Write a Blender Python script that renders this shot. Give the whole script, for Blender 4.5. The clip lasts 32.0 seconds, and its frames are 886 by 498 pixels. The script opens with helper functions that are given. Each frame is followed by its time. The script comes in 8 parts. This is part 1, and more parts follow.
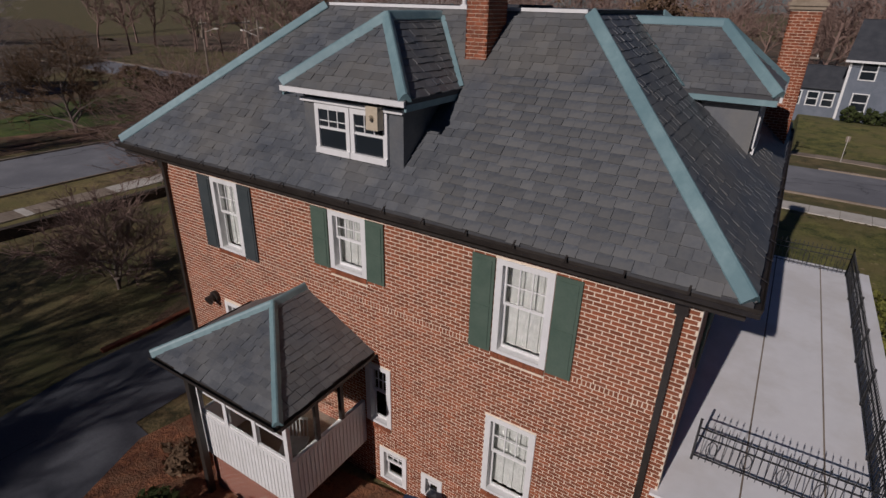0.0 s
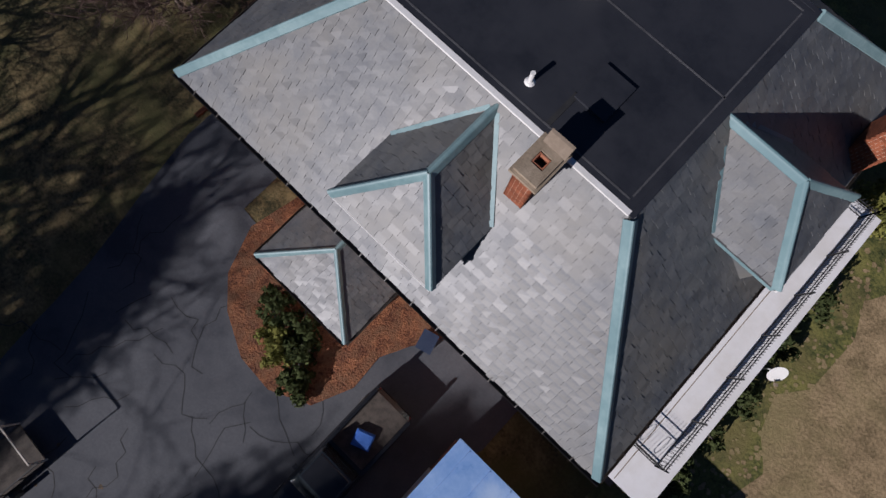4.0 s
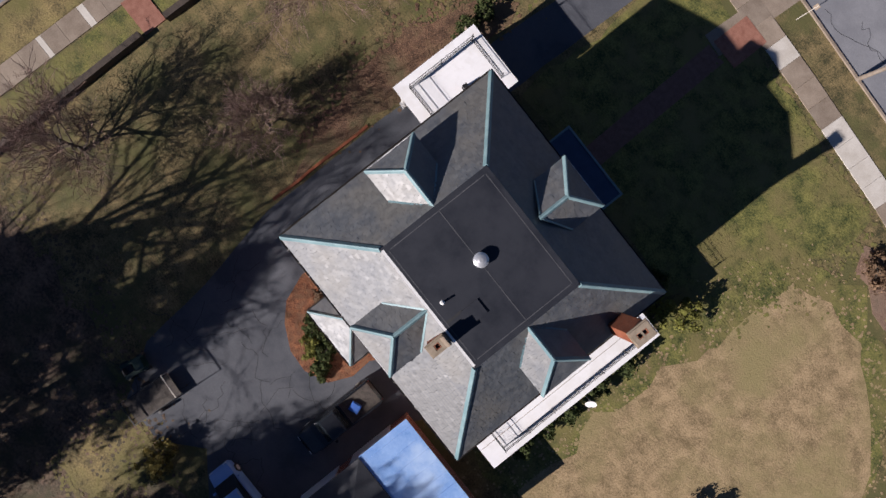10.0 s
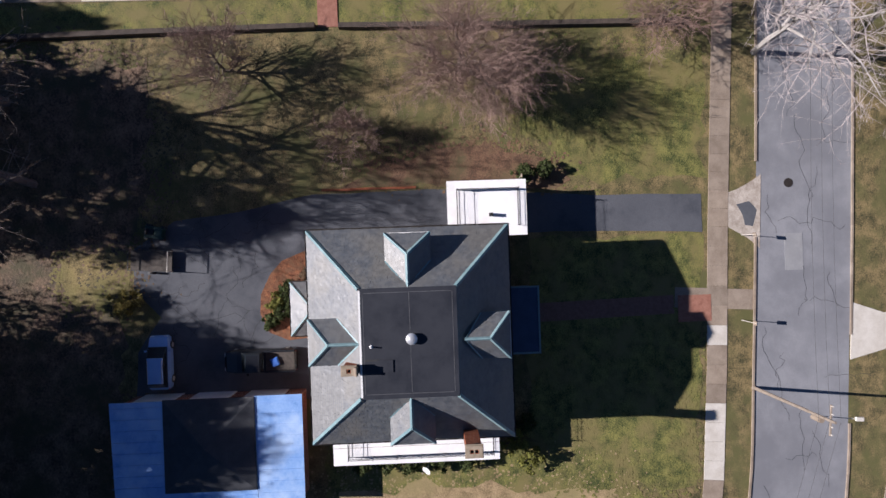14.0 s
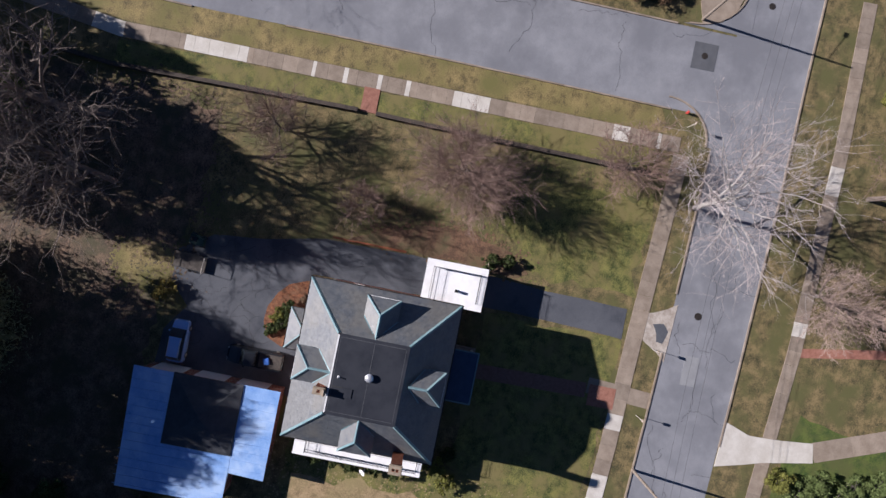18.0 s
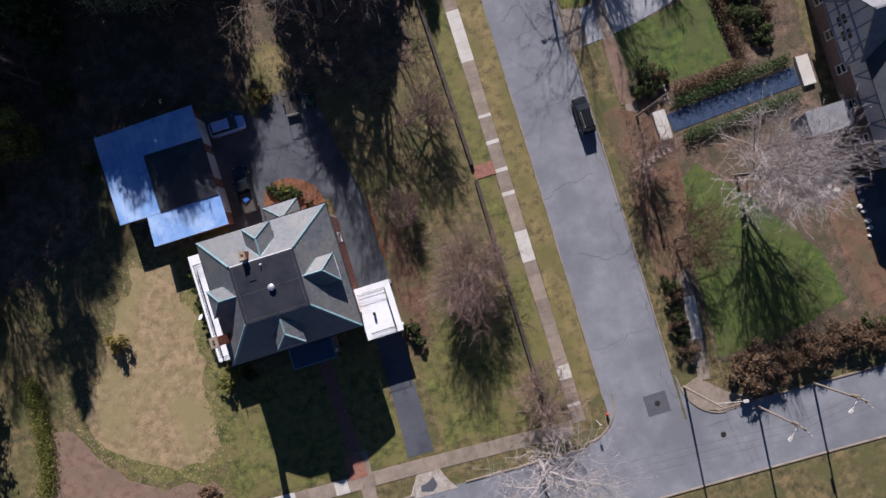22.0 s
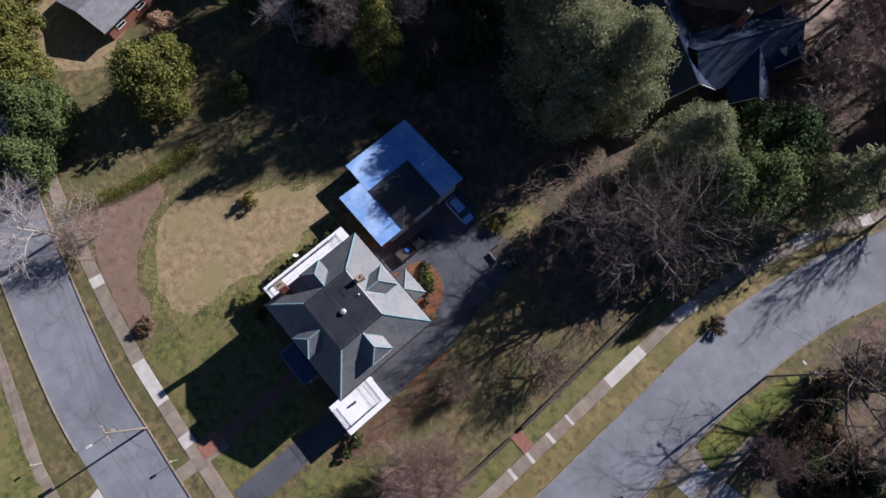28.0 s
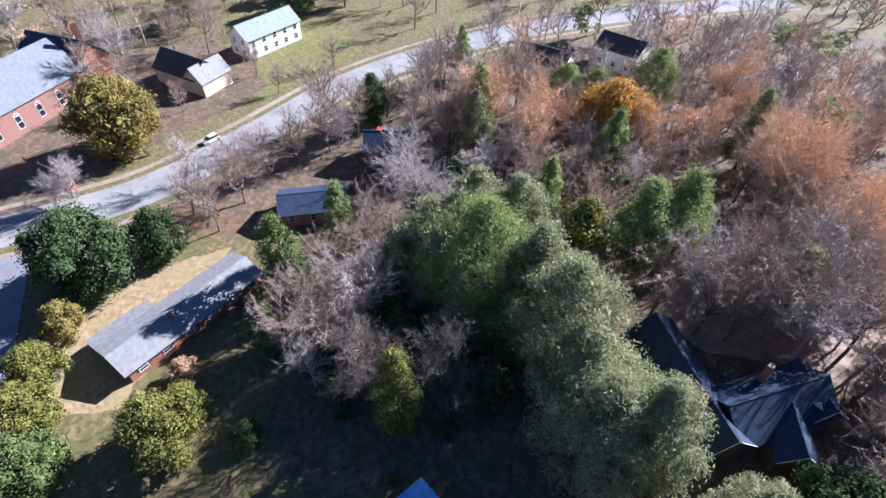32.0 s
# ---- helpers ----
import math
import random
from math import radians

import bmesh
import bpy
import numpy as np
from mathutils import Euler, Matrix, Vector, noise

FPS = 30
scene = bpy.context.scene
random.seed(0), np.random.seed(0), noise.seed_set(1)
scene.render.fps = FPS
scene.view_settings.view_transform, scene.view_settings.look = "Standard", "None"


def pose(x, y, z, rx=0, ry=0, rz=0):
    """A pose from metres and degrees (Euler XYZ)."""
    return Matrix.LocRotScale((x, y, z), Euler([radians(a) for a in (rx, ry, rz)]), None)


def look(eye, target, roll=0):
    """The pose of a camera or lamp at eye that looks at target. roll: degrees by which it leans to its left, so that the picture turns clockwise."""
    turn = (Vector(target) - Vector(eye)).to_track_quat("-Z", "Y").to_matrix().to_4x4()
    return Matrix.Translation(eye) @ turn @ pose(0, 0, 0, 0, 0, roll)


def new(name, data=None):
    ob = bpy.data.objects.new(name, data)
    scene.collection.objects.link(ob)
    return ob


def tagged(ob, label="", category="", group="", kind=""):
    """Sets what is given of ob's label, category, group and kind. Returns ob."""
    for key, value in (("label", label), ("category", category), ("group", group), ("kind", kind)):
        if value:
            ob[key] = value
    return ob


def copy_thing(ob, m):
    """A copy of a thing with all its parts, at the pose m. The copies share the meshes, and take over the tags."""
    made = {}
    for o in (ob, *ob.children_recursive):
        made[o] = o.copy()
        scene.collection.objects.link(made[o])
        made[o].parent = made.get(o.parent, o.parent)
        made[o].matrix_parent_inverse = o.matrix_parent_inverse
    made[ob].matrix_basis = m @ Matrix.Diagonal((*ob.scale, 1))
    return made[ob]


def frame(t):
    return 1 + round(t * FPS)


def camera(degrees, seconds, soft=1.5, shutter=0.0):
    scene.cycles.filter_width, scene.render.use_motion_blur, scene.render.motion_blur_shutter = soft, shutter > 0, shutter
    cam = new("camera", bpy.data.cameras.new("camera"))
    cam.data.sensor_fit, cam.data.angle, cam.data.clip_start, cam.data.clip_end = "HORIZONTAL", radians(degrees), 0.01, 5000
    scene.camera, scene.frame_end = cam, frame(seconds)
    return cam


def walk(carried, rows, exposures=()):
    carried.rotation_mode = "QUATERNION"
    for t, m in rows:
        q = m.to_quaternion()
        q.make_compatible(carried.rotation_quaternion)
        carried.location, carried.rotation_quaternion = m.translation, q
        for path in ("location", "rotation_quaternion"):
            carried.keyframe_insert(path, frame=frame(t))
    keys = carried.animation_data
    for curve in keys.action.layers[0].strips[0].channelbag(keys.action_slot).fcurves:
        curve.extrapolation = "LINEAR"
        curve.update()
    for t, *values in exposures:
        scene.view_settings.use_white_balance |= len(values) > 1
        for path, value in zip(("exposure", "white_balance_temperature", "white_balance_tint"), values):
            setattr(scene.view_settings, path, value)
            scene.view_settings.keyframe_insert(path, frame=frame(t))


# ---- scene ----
cam = camera(79.04, 32.0)
# seconds, place, turn
PATH = [
    (0, 7.233, -14.512, 11.604, 65.32, -1.35, 32.33),
    (0.5, 6.620, -13.459, 12.912, 57.79, -1.43, 36.58),
    (1, 5.998, -12.516, 14.180, 51.17, -1.49, 39.33),
    (1.5, 5.289, -11.596, 15.634, 44.08, -1.62, 41.06),
    (2, 4.552, -10.801, 17.009, 37.23, -1.88, 41.81),
    (2.5, 3.964, -9.954, 18.140, 30.64, -1.75, 42.66),
    (3, 3.429, -9.136, 19.244, 23.82, -1.69, 43.37),
    (3.5, 2.869, -8.412, 20.379, 16.76, -1.80, 43.58),
    (5.5, 1.073, -5.636, 25.205, 0.32, -1.70, 44.05),
    (6, 0.708, -5.021, 26.416, 0.21, -1.70, 44.07),
    (6.5, 0.302, -4.414, 27.684, 0.11, -1.68, 44.05),
    (7, -0.121, -3.864, 28.927, 0.08, -1.63, 44.02),
    (7.5, -0.498, -3.401, 30.154, 0.01, -1.59, 43.99),
    (8, -0.867, -2.991, 31.397, 0.01, -1.66, 43.97),
    (8.5, -1.247, -2.628, 32.710, 0.06, -1.79, 44.54),
    (9, -1.547, -2.213, 33.977, 0.04, -1.71, 46.39),
    (9.5, -1.857, -1.791, 35.279, 0.02, -1.60, 48.77),
    (10, -2.187, -1.378, 36.473, -0.04, -1.57, 51.60),
    (10.5, -2.523, -1.005, 37.690, -0.03, -1.57, 55.14),
    (11, -2.908, -0.690, 38.879, -0.05, -1.70, 59.03),
    (11.5, -3.420, -0.327, 40.107, -0.23, -1.78, 63.71),
    (12, -3.979, 0.119, 41.360, -0.40, -1.76, 68.57),
    (12.5, -4.446, 0.565, 42.543, -0.49, -1.61, 73.15),
    (13, -4.998, 0.936, 43.701, -0.45, -1.54, 78.99),
    (13.5, -5.574, 1.265, 44.868, -0.39, -1.47, 84.50),
    (14, -6.077, 1.569, 46.021, -0.20, -1.39, 88.00),
    (14.5, -6.725, 1.893, 47.246, -0.09, -1.28, 90.39),
    (16.5, -10.238, 3.142, 53.369, -0.78, -0.64, 92.70),
    (17, -11.179, 3.372, 54.825, -0.72, -0.61, 94.73),
    (17.5, -12.013, 3.515, 56.334, -0.68, -0.57, 97.57),
    (18, -12.809, 3.687, 57.873, -0.60, -0.55, 101.42),
    (18.5, -13.606, 3.856, 59.337, -0.54, -0.46, 106.78),
    (19, -14.415, 4.008, 60.659, -0.54, -0.32, 113.18),
    (19.5, -15.251, 4.128, 61.985, -0.43, -0.12, 121.16),
    (20, -16.147, 4.113, 63.323, -0.30, 0.03, 129.46),
    (20.5, -16.783, 4.041, 64.438, 0.11, 0.05, 137.00),
    (21, -17.443, 3.711, 65.531, 0.37, 0.10, 144.89),
    (21.5, -18.043, 3.279, 66.565, 0.66, 0.17, 153.35),
    (22, -18.506, 2.716, 67.562, 0.98, 0.31, 162.67),
    (22.5, -18.856, 2.114, 68.575, 1.27, 0.56, 172.04),
    (23, -18.916, 1.506, 69.593, 1.83, 0.67, 183.71),
    (23.5, -18.820, 0.781, 70.610, 2.12, 0.56, 195.78),
    (24, -18.523, 0.153, 71.459, 2.52, 0.31, 207.02),
    (24.5, -18.167, -0.405, 72.114, 2.87, 0.04, 217.85),
    (26.5, -15.659, -0.363, 74.113, 3.70, -1.31, 228.76),
    (27, -15.083, -0.757, 74.171, 7.32, -1.24, 228.82),
    (27.5, -14.528, -1.271, 74.161, 11.05, -1.14, 228.83),
    (28, -13.955, -1.872, 74.146, 14.84, -0.96, 228.89),
    (28.5, -13.200, -2.450, 74.267, 18.49, -0.82, 228.83),
    (29, -12.335, -2.965, 74.322, 21.98, -0.77, 228.82),
    (29.5, -11.394, -3.510, 74.364, 25.64, -0.74, 228.93),
    (30, -10.396, -4.130, 74.385, 29.34, -0.67, 229.01),
    (30.5, -9.307, -4.769, 74.459, 32.73, -0.62, 229.15),
    (31, -8.154, -5.409, 74.621, 36.23, -0.56, 229.37),
    (31.5, -6.982, -6.049, 74.716, 40.53, -0.54, 229.65),
    (32, -5.882, -6.670, 74.734, 45.16, -0.52, 229.89),
]
EXPOSURE = [(0, -0.95, 5490, 21), (3, -0.5, 5290, 20), (6, 0.05, 5390, 20), (10, 0.4, 5490, 20), (14, 0.65, 5340, 20), (21, 0.52, 5240, 20), (24, 0.58, 5180, 20), (26, 0.52, 5140, 20), (28, 0.5, 5090, 20), (29, 0.8, 5040, 20), (30, 1.14, 4990, 20), (31, 1.5, 4890, 20), (32, 1.78, 4840, 20)]
walk(cam, [(t, pose(x, y, z, a, b, c)) for t, x, y, z, a, b, c in PATH], EXPOSURE)
SUN, SKY = 5.3, 0.026
EZ, DZ = 8.07, 11.47  # heights of the eaves and of the roof deck

# ---------------------------------------------------------------- world, sun
world = bpy.data.worlds.new("sky")
scene.world = world
world.use_nodes = True
wn = world.node_tree.nodes
sky = wn.new("ShaderNodeTexSky")
sky.sky_type = "NISHITA"
sky.sun_disc = False
sky.sun_elevation = radians(28.8)
sky.sun_rotation = radians(186.2)
sky.air_density, sky.dust_density, sky.ozone_density = 1.0, 0.2, 5.0
wn["Background"].inputs["Strength"].default_value = SKY
world.node_tree.links.new(sky.outputs["Color"], wn["Background"].inputs["Color"])
sun = new("sun", bpy.data.lights.new("sun", "SUN"))
sun.data.energy, sun.data.angle, sun.data.color = SUN, radians(0.55), (1.0, 0.87, 0.68)
sun.matrix_world = look((-5.4, -50, 27.6), (0, 0, 0))


# ---------------------------------------------------------------- materials
def surf(name, a, b, scale=1.0, rough=0.85, bump=0.3, fine=18.0, vary=0.0, metal=0.0, spec=0.5, third=None, patch=0.15, bumpd=0.02, detail=6.0, grain=0.55, gloss=0.0):
    """Two colours mixed by coarse and fine noise, with relief; vary: spread between pieces."""
    m = bpy.data.materials.new(name)
    m.use_nodes = True
    n, l = m.node_tree.nodes, m.node_tree.links
    p = n["Principled BSDF"]
    co = n.new("ShaderNodeTexCoord")
    n1, n2, n3 = (n.new("ShaderNodeTexNoise") for _ in range(3))
    for t, s in ((n1, scale), (n2, fine), (n3, scale * patch)):
        t.inputs["Scale"].default_value = s
        t.inputs["Detail"].default_value = detail
        t.inputs["Roughness"].default_value = 0.65
        l.new(co.outputs["Object"], t.inputs["Vector"])
    add = n.new("ShaderNodeMath")
    add.operation = "MULTIPLY_ADD"
    l.new(n2.outputs["Fac"], add.inputs[0])
    add.inputs[1].default_value = grain
    l.new(n1.outputs["Fac"], add.inputs[2])
    ramp = n.new("ShaderNodeMapRange")
    ramp.inputs["From Min"].default_value, ramp.inputs["From Max"].default_value = 0.5 + 0.5 * grain - 0.16, 0.5 + 0.5 * grain + 0.16
    l.new(add.outputs[0], ramp.inputs["Value"])
    mix = n.new("ShaderNodeMix")
    mix.data_type = "RGBA"
    mix.inputs[6].default_value, mix.inputs[7].default_value = (*a, 1), (*b, 1)
    l.new(ramp.outputs[0], mix.inputs[0])
    col = mix.outputs[2]
    if third:
        r3 = n.new("ShaderNodeMapRange")
        r3.inputs["From Min"].default_value, r3.inputs["From Max"].default_value = 0.45, 0.62
        l.new(n3.outputs["Fac"], r3.inputs["Value"])
        mix3 = n.new("ShaderNodeMix")
        mix3.data_type = "RGBA"
        l.new(r3.outputs[0], mix3.inputs[0])
        l.new(col, mix3.inputs[6])
        mix3.inputs[7].default_value = (*third, 1)
        col = mix3.outputs[2]
    if vary:
        ob, geo, ad, fr = n.new("ShaderNodeObjectInfo"), n.new("ShaderNodeNewGeometry"), n.new("ShaderNodeMath"), n.new("ShaderNodeMath")
        l.new(ob.outputs["Random"], ad.inputs[0])
        l.new(geo.outputs["Random Per Island"], ad.inputs[1])
        fr.operation = "FRACT"
        l.new(ad.outputs[0], fr.inputs[0])
        val = n.new("ShaderNodeMapRange")
        val.inputs["To Min"].default_value, val.inputs["To Max"].default_value = 1 - vary, 1 + vary
        l.new(fr.outputs[0], val.inputs["Value"])
        mul = n.new("ShaderNodeVectorMath")
        mul.operation = "SCALE"
        l.new(col, mul.inputs[0])
        l.new(val.outputs[0], mul.inputs["Scale"])
        col = mul.outputs[0]
    l.new(col, p.inputs["Base Color"])
    p.inputs["Metallic"].default_value = metal
    p.inputs["Specular IOR Level"].default_value = spec
    rr = n.new("ShaderNodeMapRange")
    rr.inputs["To Min"].default_value, rr.inputs["To Max"].default_value = max(0.03, rough - 0.12), min(1, rough + 0.1)
    l.new(n1.outputs["Fac"], rr.inputs["Value"])
    l.new(rr.outputs[0], p.inputs["Roughness"])
    if gloss:  # pieces differ in gloss
        gm = n.new("ShaderNodeMapRange")
        gm.inputs["To Min"].default_value, gm.inputs["To Max"].default_value = rough - gloss, rough + gloss
        l.new(fr.outputs[0], gm.inputs["Value"])
        l.new(gm.outputs[0], p.inputs["Roughness"])
    if bump:
        bp = n.new("ShaderNodeBump")
        bp.inputs["Strength"].default_value, bp.inputs["Distance"].default_value = bump, bumpd
        l.new(n2.outputs["Fac"], bp.inputs["Height"])
        l.new(bp.outputs[0], p.inputs["Normal"])
    return m


def masonry(name, brick, other, mortar, course=0.0762, length=0.2):
    """Brick pattern for walls that stay far off."""
    m = surf(name, brick, other, 1.5, 0.9, 0, 30)
    n, l = m.node_tree.nodes, m.node_tree.links
    p = n["Principled BSDF"]
    co, sep, comb = n.new("ShaderNodeTexCoord"), n.new("ShaderNodeSeparateXYZ"), n.new("ShaderNodeCombineXYZ")
    l.new(co.outputs["Object"], sep.inputs[0])
    ad = n.new("ShaderNodeMath")
    l.new(sep.outputs[0], ad.inputs[0])
    l.new(sep.outputs[1], ad.inputs[1])
    l.new(ad.outputs[0], comb.inputs[0])
    l.new(sep.outputs[2], comb.inputs[1])
    t = n.new("ShaderNodeTexBrick")
    t.inputs["Scale"].default_value = 1.0
    t.inputs["Brick Width"].default_value, t.inputs["Row Height"].default_value = length, course
    t.inputs["Mortar Size"].default_value = 0.006
    t.inputs["Color1"].default_value, t.inputs["Color2"].default_value, t.inputs["Mortar"].default_value = (*brick, 1), (*other, 1), (*mortar, 1)
    l.new(comb.outputs[0], t.inputs["Vector"])
    l.new(t.outputs["Color"], p.inputs["Base Color"])
    bp = n.new("ShaderNodeBump")
    bp.inputs["Strength"].default_value, bp.inputs["Distance"].default_value, bp.invert = 0.6, 0.008, True
    l.new(t.outputs["Fac"], bp.inputs["Height"])
    l.new(bp.outputs[0], p.inputs["Normal"])
    return m


def glass(name, tint=(0.02, 0.025, 0.03), rough=0.05):
    m = bpy.data.materials.new(name)
    m.use_nodes = True
    p = m.node_tree.nodes["Principled BSDF"]
    p.inputs["Base Color"].default_value = (*tint, 1)
    p.inputs["Roughness"].default_value = rough
    p.inputs["Specular IOR Level"].default_value = 0.7
    return m


def clear(name):
    m = bpy.data.materials.new(name)
    m.use_nodes = True
    p = m.node_tree.nodes["Principled BSDF"]
    p.inputs["Base Color"].default_value = (0.95, 0.97, 0.97, 1)
    p.inputs["Roughness"].default_value = 0.03
    p.inputs["Transmission Weight"].default_value = 1.0
    p.inputs["IOR"].default_value = 1.05
    return m


SLATE = surf("slate", (0.08, 0.088, 0.1), (0.134, 0.138, 0.138), 1.6, 0.53, 0.3, 14, vary=0.13, spec=0.9, third=(0.142, 0.137, 0.124), patch=0.2, bumpd=0.006, gloss=0.05)
SLATE_BED = surf("slate bed", (0.05, 0.05, 0.055), (0.07, 0.07, 0.07), 2, 0.7, 0.2)
COPPER = surf("patinated copper", (0.17, 0.27, 0.285), (0.25, 0.36, 0.37), 1.5, 0.5, 0.1, 9, metal=0.0, third=(0.14, 0.23, 0.25))
MEMBRANE = surf("black roof membrane", (0.017, 0.019, 0.026), (0.026, 0.028, 0.036), 0.6, 0.6, 0.1, 7, third=(0.03, 0.032, 0.04), patch=0.5, spec=0.35)
WHITE_ROOF = surf("white roof coating", (0.88, 0.87, 0.86), (0.94, 0.93, 0.92), 0.5, 0.45, 0.08, 5, third=(0.82, 0.8, 0.77), patch=1.2)
WHITE = surf("white paint", (0.74, 0.73, 0.7), (0.82, 0.81, 0.79), 2, 0.5, 0.1, 25)
SHUTTER = surf("green shutter paint", (0.075, 0.115, 0.085), (0.1, 0.14, 0.105), 2, 0.6, 0.1, 20)
SHUTTER_DARK = surf("dark shutter paint", (0.04, 0.052, 0.055), (0.06, 0.07, 0.072), 2, 0.6, 0.1, 20)
BRONZE = surf("brown gutter paint", (0.024, 0.019, 0.016), (0.04, 0.033, 0.027), 3, 0.5, 0.1, 20)
BRICK = surf("red brick", (0.2, 0.058, 0.024), (0.31, 0.1, 0.043), 3, 0.9, 0.4, 40, vary=0.24, bumpd=0.004)
TERRACOTTA = surf("terracotta", (0.33, 0.12, 0.06), (0.42, 0.18, 0.1), 3, 0.9, 0.2, 20)
MORTAR = surf("mortar", (0.74, 0.61, 0.46), (0.84, 0.72, 0.57), 4, 0.95, 0.3, 60, bumpd=0.004)
BRICK_WALL = masonry("brick wall", (0.24, 0.07, 0.04), (0.3, 0.1, 0.06), (0.52, 0.44, 0.35))
IRON = surf("black wrought iron", (0.012, 0.012, 0.013), (0.025, 0.025, 0.025), 4, 0.5, 0.1)
PANE = glass("dark window glass")
CLEAR = clear("window glass")
CURTAIN = surf("pale curtain", (0.42, 0.42, 0.38), (0.54, 0.54, 0.5), 6, 0.9, 0.3, 30)
CONCRETE = surf("weathered concrete", (0.22, 0.172, 0.125), (0.32, 0.26, 0.198), 0.8, 0.9, 0.2, 12, vary=0.14)
CONCRETE_WORN = surf("broken pale concrete", (0.3, 0.25, 0.2), (0.52, 0.46, 0.39), 1.2, 0.9, 0.3, 9)
CONCRETE_NEW = surf("pale new concrete", (0.5, 0.455, 0.385), (0.64, 0.6, 0.53), 0.6, 0.9, 0.15, 12)
ASPHALT = surf("street asphalt", (0.205, 0.207, 0.22), (0.275, 0.276, 0.288), 0.35, 0.9, 0.3, 9, third=(0.18, 0.182, 0.195), patch=0.3, spec=0.3)
ASPHALT_DRIVE = surf("driveway asphalt", (0.085, 0.089, 0.1), (0.12, 0.124, 0.136), 0.5, 0.85, 0.3, 10, third=(0.06, 0.064, 0.075), patch=0.5, spec=0.35)
CRACK = surf("tar crack", (0.02, 0.02, 0.022), (0.03, 0.03, 0.03), 4, 0.7, 0)
GROUND = surf("winter grass", (0.05, 0.046, 0.016), (0.25, 0.185, 0.08), 0.9, 0.95, 0.45, 7.5, third=(0.105, 0.1, 0.032), patch=0.3, bumpd=0.09, grain=0.8)
LAWN = surf("green lawn", (0.042, 0.055, 0.011), (0.215, 0.2, 0.052), 0.9, 0.95, 0.45, 7.5, third=(0.18, 0.15, 0.052), patch=0.35, bumpd=0.09, grain=0.8)
GREEN_LAWN = surf("fresh green lawn", (0.03, 0.06, 0.009), (0.125, 0.155, 0.026), 0.9, 0.95, 0.45, 7.5, third=(0.09, 0.1, 0.026), patch=0.3, bumpd=0.09, grain=0.8)
STRIP = surf("yellow-green strip of grass", (0.075, 0.085, 0.012), (0.24, 0.235, 0.045), 0.9, 0.95, 0.45, 7.5, third=(0.09, 0.13, 0.022), patch=0.3, bumpd=0.09, grain=0.8)
DRY = surf("dry tan lawn", (0.18, 0.13, 0.062), (0.42, 0.305, 0.165), 0.9, 0.95, 0.45, 7.5, third=(0.27, 0.22, 0.095), patch=0.14, bumpd=0.09, grain=0.8)
BED = surf("pale bark bed", (0.16, 0.1, 0.066), (0.31, 0.205, 0.14), 0.8, 0.95, 0.9, 12, third=(0.2, 0.14, 0.095), patch=0.5, bumpd=0.06, grain=0.9)
VERGE = surf("golden dry verge grass", (0.1, 0.078, 0.03), (0.33, 0.25, 0.098), 0.9, 0.95, 0.45, 7.5, third=(0.15, 0.135, 0.04), patch=0.25, bumpd=0.09, grain=0.8)
MULCH = surf("red-brown mulch", (0.09, 0.03, 0.014), (0.36, 0.15, 0.065), 2.5, 0.95, 1.0, 12, third=(0.2, 0.1, 0.05), patch=0.6, bumpd=0.09, grain=0.8)
LITTER = surf("leaf litter", (0.06, 0.042, 0.028), (0.23, 0.15, 0.095), 0.8, 0.95, 0.9, 5, third=(0.08, 0.068, 0.035), patch=0.4, bumpd=0.08, grain=0.9)
LITTER_RED = surf("reddish leaf litter", (0.09, 0.052, 0.03), (0.27, 0.15, 0.085), 0.8, 0.95, 0.9, 11, third=(0.12, 0.095, 0.045), patch=0.5, bumpd=0.08, grain=0.9)
# pale metal with blue skylight in its colour; third colour mimics sun dapples
SKYLIT_METAL = surf("pale metal roof tinted by skylight", (0.2, 0.35, 0.68), (0.31, 0.47, 0.78), 0.7, 0.32, 0.05, 5, spec=0.6, third=(0.44, 0.58, 0.82), patch=0.4)
SHINGLE = surf("dark shingles", (0.04, 0.043, 0.05), (0.065, 0.068, 0.075), 1.2, 0.85, 0.5, 12)
SHINGLE_GREY = surf("grey shingles", (0.18, 0.178, 0.18), (0.27, 0.267, 0.27), 1.2, 0.8, 0.5, 12)
BARK = surf("grey-brown bark", (0.13, 0.1, 0.082), (0.22, 0.175, 0.145), 4, 0.95, 0.5, 25)
BARK_PALE = surf("pale sycamore bark", (0.3, 0.275, 0.245), (0.45, 0.42, 0.38), 2, 0.9, 0.3, 12)
TWIG_BROWN = surf("brown twigs", (0.17, 0.11, 0.085), (0.29, 0.195, 0.155), 0.6, 0.95, 0, 20)
TWIG_RED = surf("reddish twigs", (0.26, 0.185, 0.145), (0.41, 0.31, 0.25), 0.6, 0.95, 0, 20)
TWIG_GREY = surf("grey twigs", (0.33, 0.28, 0.255), (0.5, 0.44, 0.41), 0.6, 0.95, 0, 20)
BARK_DARK = surf("dark bark", (0.05, 0.042, 0.036), (0.1, 0.085, 0.07), 4, 0.95, 0.5, 25)


